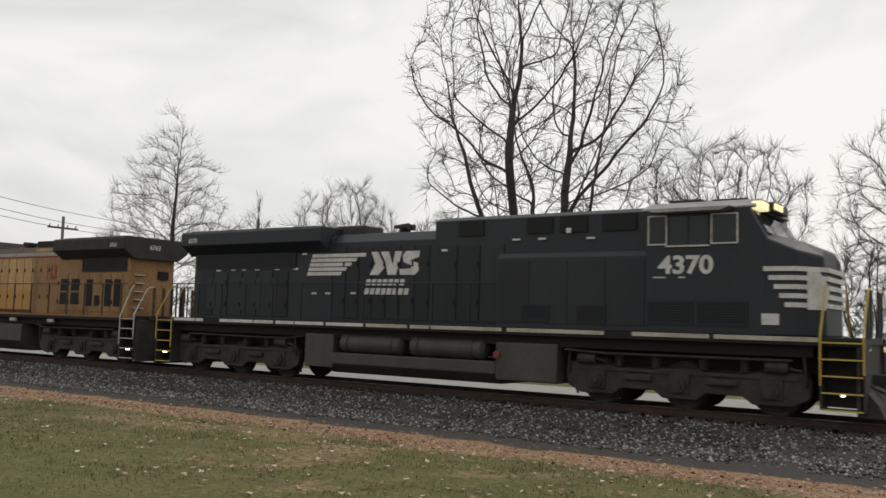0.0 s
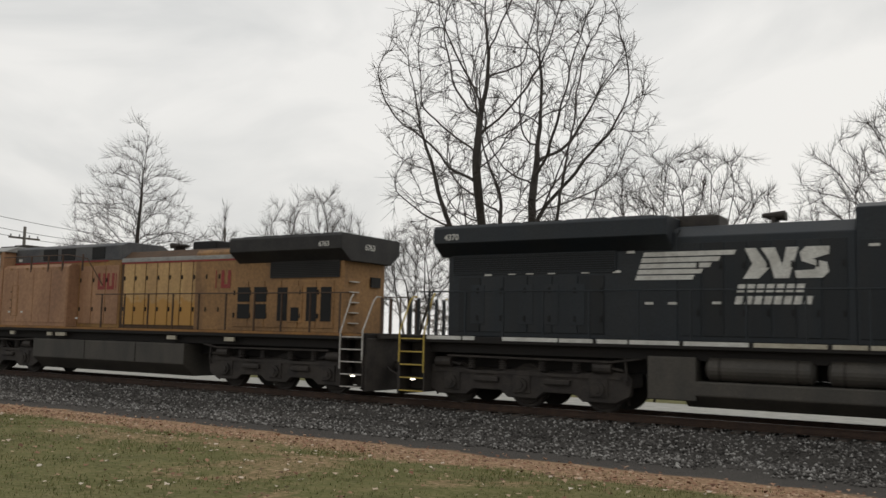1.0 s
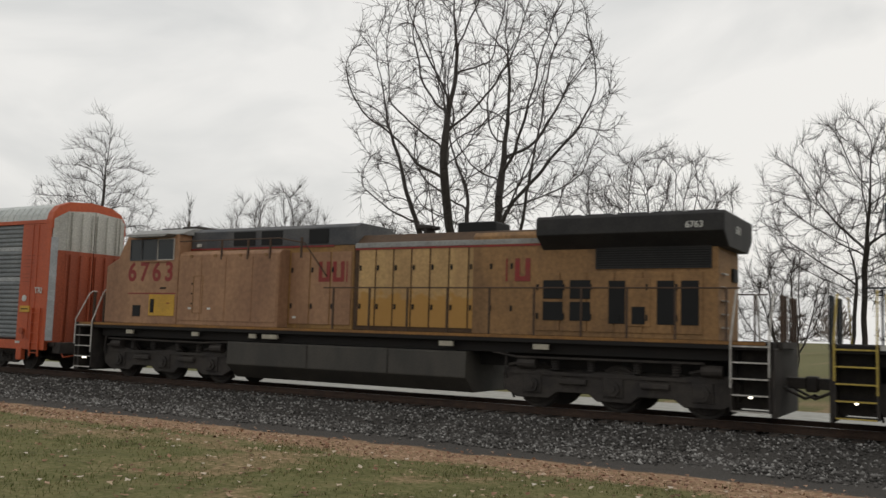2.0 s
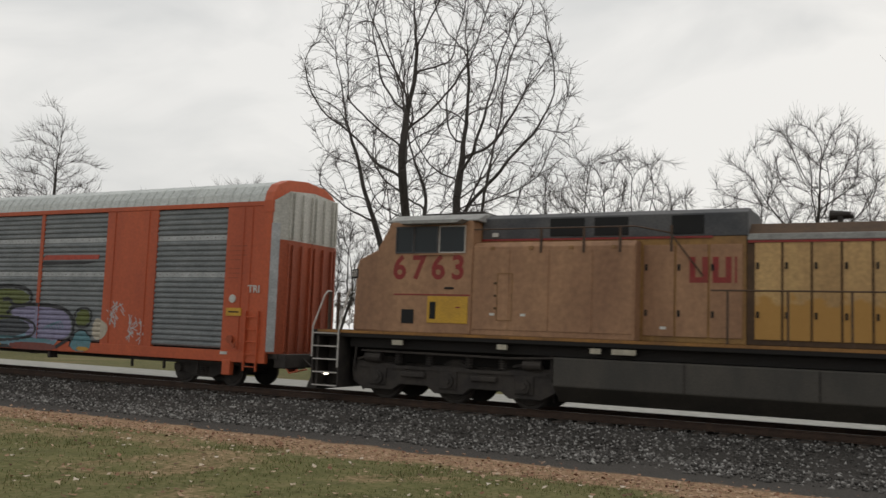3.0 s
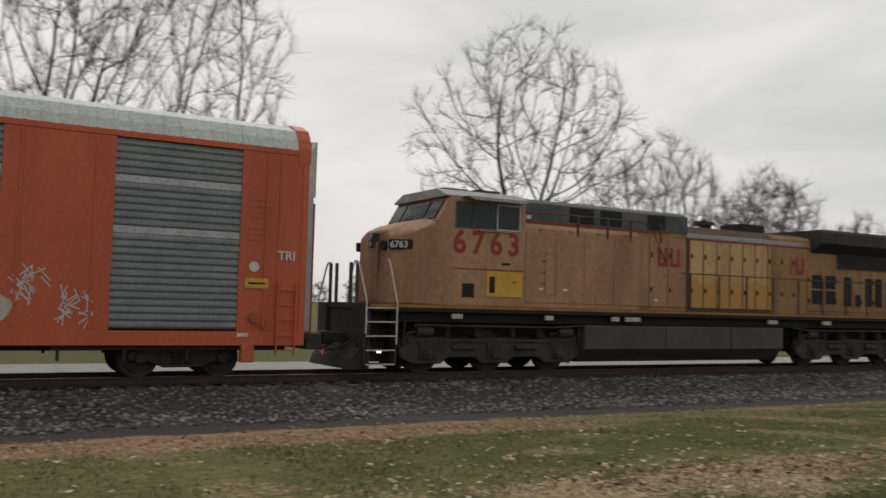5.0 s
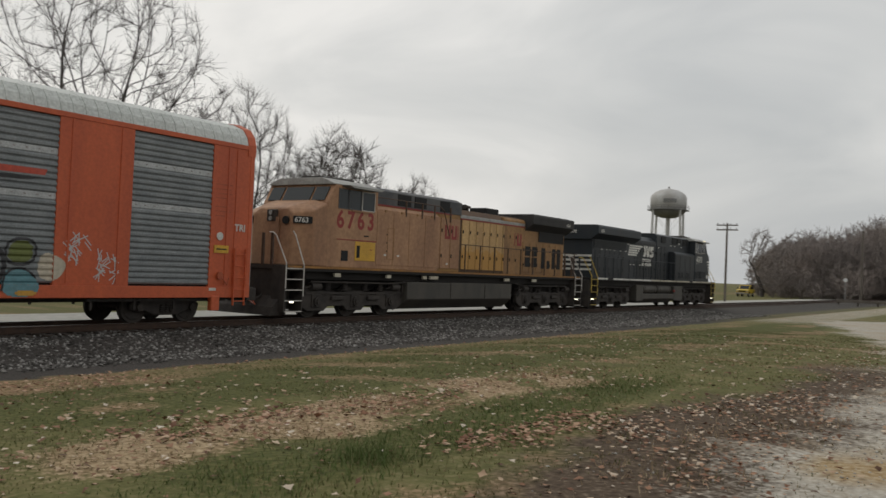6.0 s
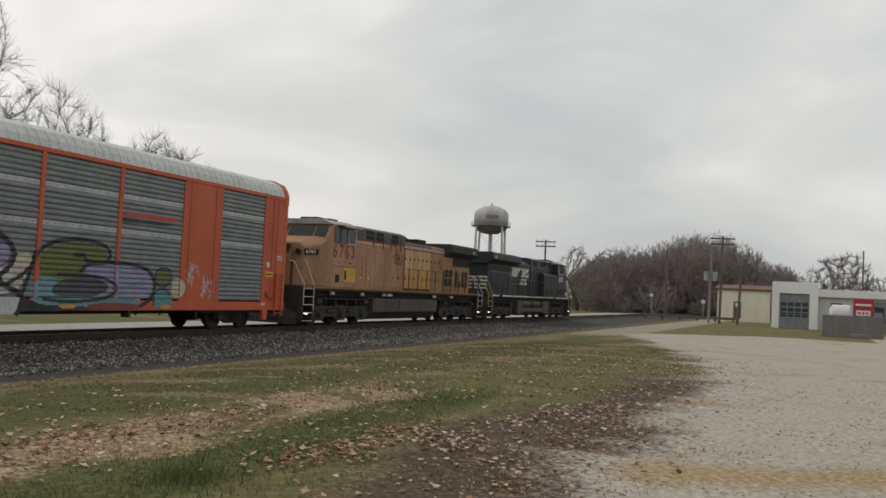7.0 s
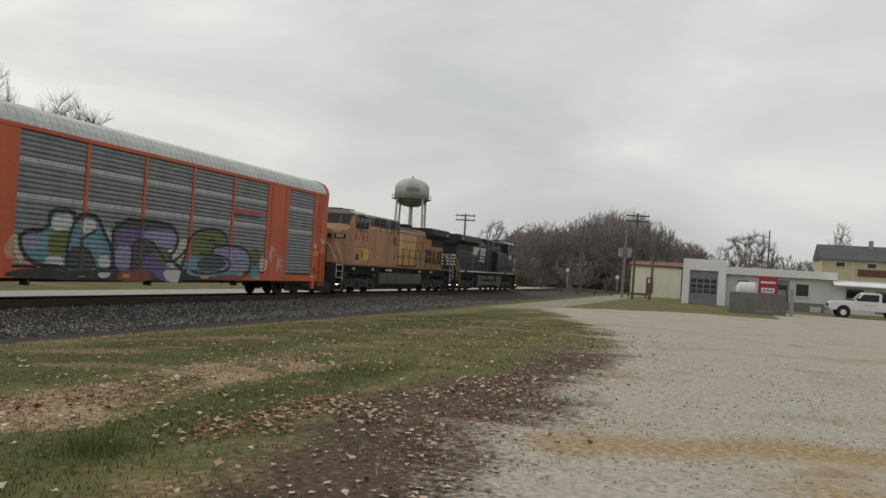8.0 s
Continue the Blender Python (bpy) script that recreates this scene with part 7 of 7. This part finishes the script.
PANE = glass_mat("dark_window_pane", (0.03, 0.035, 0.04))
YARD_Z = -0.25


def window(root, x, y0, y1, z0, z1, frame_mat, panes=1):
    w = part("window", boxm(x - 0.05, x + 0.06, y0, y1, z0, z1), frame_mat, root)
    k = (y1 - y0) / panes
    for i in range(panes):
        part("pane", boxm(x - 0.065, x - 0.05, y0 + i * k + 0.06, y0 + (i + 1) * k - 0.06, z0 + 0.06, z1 - 0.06), PANE, w, "dark window pane")
    part("sill", boxm(x - 0.14, x + 0.02, y0 - 0.08, y1 + 0.08, z0 - 0.08, z0), frame_mat, w)
    return w


def garage():
    z = YARD_Z
    root = thing("garage", "white flat-roofed garage with a glazed overhead door", "garage", pose(96, 0, z))
    # portal: two piers and a deep header round the door
    part("pier", boxm(0, 0.6, 2.75, 3.45, 0, 4.65, bevel=0.02), WHITE_WALL, root)
    part("pier", boxm(0, 0.6, -0.85, -0.05, 0, 4.65, bevel=0.02), WHITE_WALL, root)
    part("header", boxm(0.002, 0.6, -0.05, 2.75, 3.5, 4.65, bevel=0.02), WHITE_WALL, root)
    part("side_wall", boxm(0.6, 9, 3.15, 3.40, 0, 4.4), WHITE_WALL, root)
    part("roof", boxm(0.3, 9, -0.8, 3.4, 4.4, 4.6), GREY_WALL, root)
    d = part("overhead_door", boxm(0.25, 0.33, -0.05, 2.75, 0, 3.5), DOOR_GREY, root, "grey sectional door with dark panes")
    for i in range(5):
        part("section_rail", boxm(0.22, 0.26, -0.03, 2.73, 0.68 * i + 0.02, 0.68 * i + 0.08), DOOR_GREY, d)
    for i in range(3):
        for k in range(4):
            part("pane", boxm(0.225, 0.25, 0.08 + 0.66 * k, 0.62 + 0.66 * k, 1.18 + 0.52 * i, 1.58 + 0.52 * i), PANE, d, "dark door pane")
    # long low wing
    part("wing_wall", boxm(1.2, 1.5, -11.1, -0.85, 0, 3.45), GREY_WALL, root, "off-white wall of the low wing")
    part("wing_end", boxm(1.5, 10, -11.1, -10.9, 0, 3.45), GREY_WALL, root)
    part("wing_roof", boxm(0.7, 10, -11.4, -0.8, 3.45, 3.60), GREY_WALL, root)
    part("fascia", boxm(0.62, 0.72, -11.4, -0.86, 3.30, 4.05, bevel=0.01), WHITE_WALL, root, "white fascia along the eaves")
    window(root, 1.2, -3.1, -2.0, 1.5, 2.75, DOOR_GREY)
    window(root, 1.2, -8.9, -7.6, 1.45, 2.75, GREY_WALL)
    dd = part("dock_door", boxm(1.12, 1.2, -7.0, -4.9, 0.7, 3.0), DOOR_GREY, root, "wide grey dock door")
    for i in range(2):
        part("pane", boxm(1.10, 1.12, -6.8 + 1.0 * i, -5.95 + 1.0 * i, 2.0, 2.5), PANE, dd)
    part("loading_dock", boxm(0.2, 1.18, -10.3, -4.0, 0, 0.85, bevel=0.02), CONCRETE, root)
    # right-hand part with a lean-to canopy
    part("annex_wall", boxm(1.0, 1.3, -19, -11.1, 0, 3.2), WHITE_WALL, root)
    part("annex_roof", boxm(1.0, 9, -19, -11.1, 3.2, 3.35), GREY_WALL, root)
    bm = prism(bmesh.new(), [(-0.9, 2.75), (1.1, 3.15), (1.1, 3.25), (-0.9, 2.85)], -17.5, -11.0)
    part("canopy", bm, WHITE_WALL, root, "white lean-to canopy")
    window(root, 1.0, -13.9, -12.3, 1.55, 2.5, DOOR_GREY)
    part("dark_door", boxm(0.95, 1.0, -16.2, -15.0, 0.2, 2.4), DOOR_GREY, root)


garage()


def shed():
    root = thing("metal_shed", "cream metal shed with a rusty brown roof", "shed", pose(120, 0, 0))
    part("front_wall", boxm(0, 0.2, 4.5, 11.0, -0.5, 3.75), CREAM_WALL, root)
    part("end_wall", boxm(0.2, 9, 10.8, 11.0, -0.5, 3.75), CREAM_WALL, root)
    part("roof", prism(bmesh.new(), [(-0.3, 3.75), (9.3, 3.75), (9.3, 3.9), (4.5, 4.5), (-0.3, 3.95)], 4.3, 11.2), BROWN_ROOF, root, "rusty brown low-pitched roof")
    for k in range(11):
        part("siding_rib", boxm(-0.03, 0.0, 4.7 + 0.6 * k, 4.76 + 0.6 * k, -0.3, 3.72), CREAM_WALL, root)
    d = part("door", boxm(-0.06, 0.0, 8.0, 8.9, 0.2, 2.3), BROWN_ROOF, root, "small brown door")
    part("door_light", boxm(-0.08, -0.06, 8.25, 8.65, 1.6, 2.1), WHITE_WALL, d)
    part("corner_trim", boxm(-0.05, 0.0, 10.9, 11.02, -0.4, 3.75), BROWN_ROOF, root)


shed()


def house():
    root = thing("house", "pale yellow house with a grey shingle roof", "house", pose(125, -1.1, 0))
    part("wall", boxm(0, 0.3, -26, -11.7, -0.5, 6.2), YELLOW_WALL, root)
    part("end_wall", boxm(0.3, 9, -11.9, -11.7, -0.5, 6.2), YELLOW_WALL, root)
    part("roof", prism(bmesh.new(), [(-0.5, 6.1), (9.5, 6.1), (4.5, 8.2)], -26.3, -11.4), SHINGLE, root, "grey shingle roof")
    part("brown_band", boxm(-0.08, 0.0, -26, -16.0, 4.1, 5.0), BROWN_ROOF, root, "brown siding band")
    for y in (-13.9, -17.6, -21.3):
        w = part("window", boxm(-0.09, 0.0, y - 0.6, y + 0.6, 5.15, 5.85), WHITE_WALL, root)
        part("pane", boxm(-0.11, -0.09, y - 0.52, y + 0.52, 5.22, 5.78), PANE, w)
    part("chimney", boxm(3.5, 4.1, -18.2, -17.7, 7.0, 8.9), BOX_GREY, root)
    part("downpipe", cyl(bmesh.new(), (-0.1, -15.4, 0), (-0.1, -15.4, 6.1), 0.06, seg=8), WHITE_WALL, root)


house()


def fuel_point():
    root = thing("concrete_barrier", "stained grey concrete containment wall in the yard", "barrier", pose(74.6, 0, YARD_Z))
    part("wall", boxm(0, 0.35, -5.25, -1.0, 0, 1.65, bevel=0.03), CONCRETE, root)
    part("end_wall", boxm(0.35, 3.2, -1.3, -1.0, 0, 1.62, bevel=0.03), CONCRETE, root)
    part("end_wall", boxm(0.35, 3.2, -5.25, -4.95, 0, 1.62, bevel=0.03), CONCRETE, root)
    part("base_slab", boxm(0.35, 3.2, -4.95, -1.3, 0, 0.2), CONCRETE, root)
    tank = thing("fuel_tank", "white horizontal fuel tank behind the concrete wall", "tank", pose(76.3, 0, YARD_Z))
    bm = cyl(bmesh.new(), (0, -2.95, 1.75), (0, -1.7, 1.75), 0.72, seg=24)
    cyl(bm, (0, -1.7, 1.75), (0, -1.5, 1.75), 0.72, 0.35, seg=24)
    part("shell", bm, CAR_WHITE, tank)
    for y in (-2.7, -1.9):
        part("saddle", boxm(-0.5, 0.5, y - 0.1, y + 0.1, 0.2, 1.25), CONCRETE, tank)
    pump = thing("fuel_pump", "red and white fuel pump with black hose", "fuel pump", pose(75.6, 0, YARD_Z))
    part("cabinet", boxm(-0.35, 0.35, -4.6, -3.15, 0.2, 3.0, bevel=0.05), PUMP_RED, pump)
    part("face_plate", boxm(-0.37, -0.35, -4.35, -3.35, 1.7, 2.1), CAR_WHITE, pump, "white face plate")
    part("top_plate", boxm(-0.37, -0.35, -4.4, -3.3, 2.45, 2.6), CAR_WHITE, pump)
    for k in range(3):
        part("lettering_bar", boxm(-0.38, -0.372, -4.2 + 0.27 * k, -4.02 + 0.27 * k, 1.83, 1.97), PUMP_RED, pump)
    part("hose", rod(bmesh.new(), [(-0.1, -4.6, 2.4), (-0.4, -5.2, 2.1), (-0.5, -5.35, 1.3), (-0.5, -5.0, 0.85), (-0.45, -4.5, 1.0)], 0.05), RUBBER, pump, "hanging black hose")
    post = thing("bollard", "grey steel bollard beside the concrete wall", "bollard", pose(74.4, -5.6, YARD_Z))
    part("post", cyl(bmesh.new(), (0, 0, -0.1), (0, 0, 2.0), 0.14, seg=12), BOX_GREY, post)
    part("cap", lathe([(0.15, 2.0), (0.12, 2.08), (0.03, 2.12)], 12), BOX_GREY, post)
    slab = thing("concrete_block", "small grey concrete block on the gravel", "block", pose(73.6, -3.5, YARD_Z))
    part("block", boxm(-0.3, 0.3, -0.7, 0.6, 0, 0.32, bevel=0.04), CONCRETE, slab)
    sign = thing("white_board", "small white board leaning by the loading dock", "board", pose(95.6, -9.4, YARD_Z, 0, -18, 0))
    part("panel", boxm(-0.02, 0.02, -0.5, 0.5, 0, 0.55), CAR_WHITE, sign)


fuel_point()


def pickup(x, y, turn, paint, label, name="pickup_truck", size=1.0):
    """A pickup; local x is forward."""
    root = thing(name, label, "truck", pose(x, y, float(lie(x, y)), 0, 0, turn) @ Matrix.Scale(size, 4))
    side = [(-2.75, 0.55), (2.65, 0.55), (2.75, 0.75), (2.72, 1.05), (2.45, 1.18), (1.05, 1.24), (0.55, 1.24), (-2.75, 1.24)]
    part("body", soften(prism(bmesh.new(), side, -0.98, 0.98), 0.05, 2), paint, root)
    cabin = [(-0.85, 1.2), (1.05, 1.2), (0.45, 1.86), (0.3, 1.92), (-0.7, 1.92), (-0.85, 1.8)]
    part("cabin", soften(prism(bmesh.new(), cabin, -0.86, 0.86), 0.05, 2), paint, root)
    for s in (-1, 1):
        part("side_window", prism(bmesh.new(), [(-0.65, 1.28), (0.78, 1.28), (0.40, 1.78), (-0.65, 1.78)], s * 0.855, s * 0.875), PANE, root, "dark side window")
        part("mirror", boxm(0.72, 0.86, s * 0.98, s * 1.2, 1.3, 1.5, bevel=0.02), RUBBER, root)
        part("headlight", boxm(2.66, 2.76, s * 0.62, s * 0.92, 0.85, 1.02, bevel=0.02), BOX_GREY, root, "pale headlight")
        for k in range(3):
            part("lettering_bar", boxm(-0.55 + 0.3 * k, -0.32 + 0.3 * k, s * 0.982, s * 0.986, 0.98, 1.03), BOX_GREY, root)
        for u in (-1.75, 1.72):
            w = part("wheel", cyl(bmesh.new(), (u, s * 0.72, 0.39), (u, s * 1.0, 0.39), 0.39, seg=22), RUBBER, root, "black tyre")
            part("rim", cyl(bmesh.new(), (u, s * 0.99, 0.39), (u, s * 1.01, 0.39), 0.21, seg=16), CAR_WHITE, w, "pale wheel rim")
            part("wheel_arch", cyl(bmesh.new(), (u, s * 0.9, 0.45), (u, s * 0.985, 0.45), 0.49, seg=20), DEEP, root)
    part("windshield", boxm(-0.01, 0.02, -0.74, 0.74, -0.36, 0.34), PANE, root, "dark windshield", pose(0.78, 0, 1.55, 0, -42, 0))
    part("grille", boxm(2.70, 2.77, -0.58, 0.58, 0.78, 1.02), DEEP, root)
    part("bumper", boxm(2.68, 2.88, -0.97, 0.97, 0.45, 0.68, bevel=0.04), STEEL, root)
    part("cargo", boxm(-2.6, -1.0, -0.8, 0.8, 1.2, 2.0, bevel=0.08), RUBBER, root, "dark load in the bed")
    return root


pickup(83.5, -12.3, 90, CAR_WHITE, "white pickup truck parked on the gravel, dark load behind", size=1.15)
pickup(153.0, 40.0, 184, CAR_YELLOW, "yellow work truck near the crossing", "work_truck")


def road_sign(x, y, h, label):
    root = thing("road_sign", label, "road sign", pose(x, y, float(lie(x, y))))
    part("post", cyl(bmesh.new(), (0, 0, -0.2), (0, 0, h), 0.05, seg=8), BOX_GREY, root)
    part("plate", cyl(bmesh.new(), (-0.06, 0, h), (-0.03, 0, h), 0.3, seg=8), GREY_WALL, root, "pale sign plate")


road_sign(140.0, 22.5, 3.0, "pale round sign on a thin post")
road_sign(128.0, 13.5, 2.4, "pale round sign on a thin post")


def guard_rail(x, y0, y1):
    root = thing("low_barrier", "low dark timber barrier across the lane end", "barrier", pose(x, 0, -0.35))
    part("beam", boxm(-0.1, 0.1, y0, y1, 0.35, 0.65, bevel=0.02), POLE_WOOD, root)
    n = 6
    for k in range(n):
        y = y0 + 0.3 + (y1 - y0 - 0.6) * k / (n - 1)
        part("post", boxm(0.1, 0.3, y - 0.1, y + 0.1, -0.2, 0.7), POLE_WOOD, root)


guard_rail(112.0, 8.0, 19.0)


# ---------- motion ----------
def motions():
    steps = [0.5 * i for i in range(17)]
    walk(black_loco, [(t, pose(train_x(t) + COUPLING, TRACK_Y, 0)) for t in steps])
    walk(yellow_loco, [(t, pose(train_x(t) + COUPLING, TRACK_Y, 0, 0, 0, 180)) for t in steps])
    walk(rack, [(t, pose(train_x(t) + RACK_FRONT, TRACK_Y, 0)) for t in steps])
    for wheel, (x, y, z), r, way in WHEELS:
        n = 120 if r > 0.5 else 240
        rows = []
        for i in range(n + 1):
            t = 8.0 * i / n
            rows.append((t, pose(x, y, z, 0, way * math.degrees((train_x(t) - train_x(0)) / r) % 360, 0)))
        walk(wheel, rows)


motions()
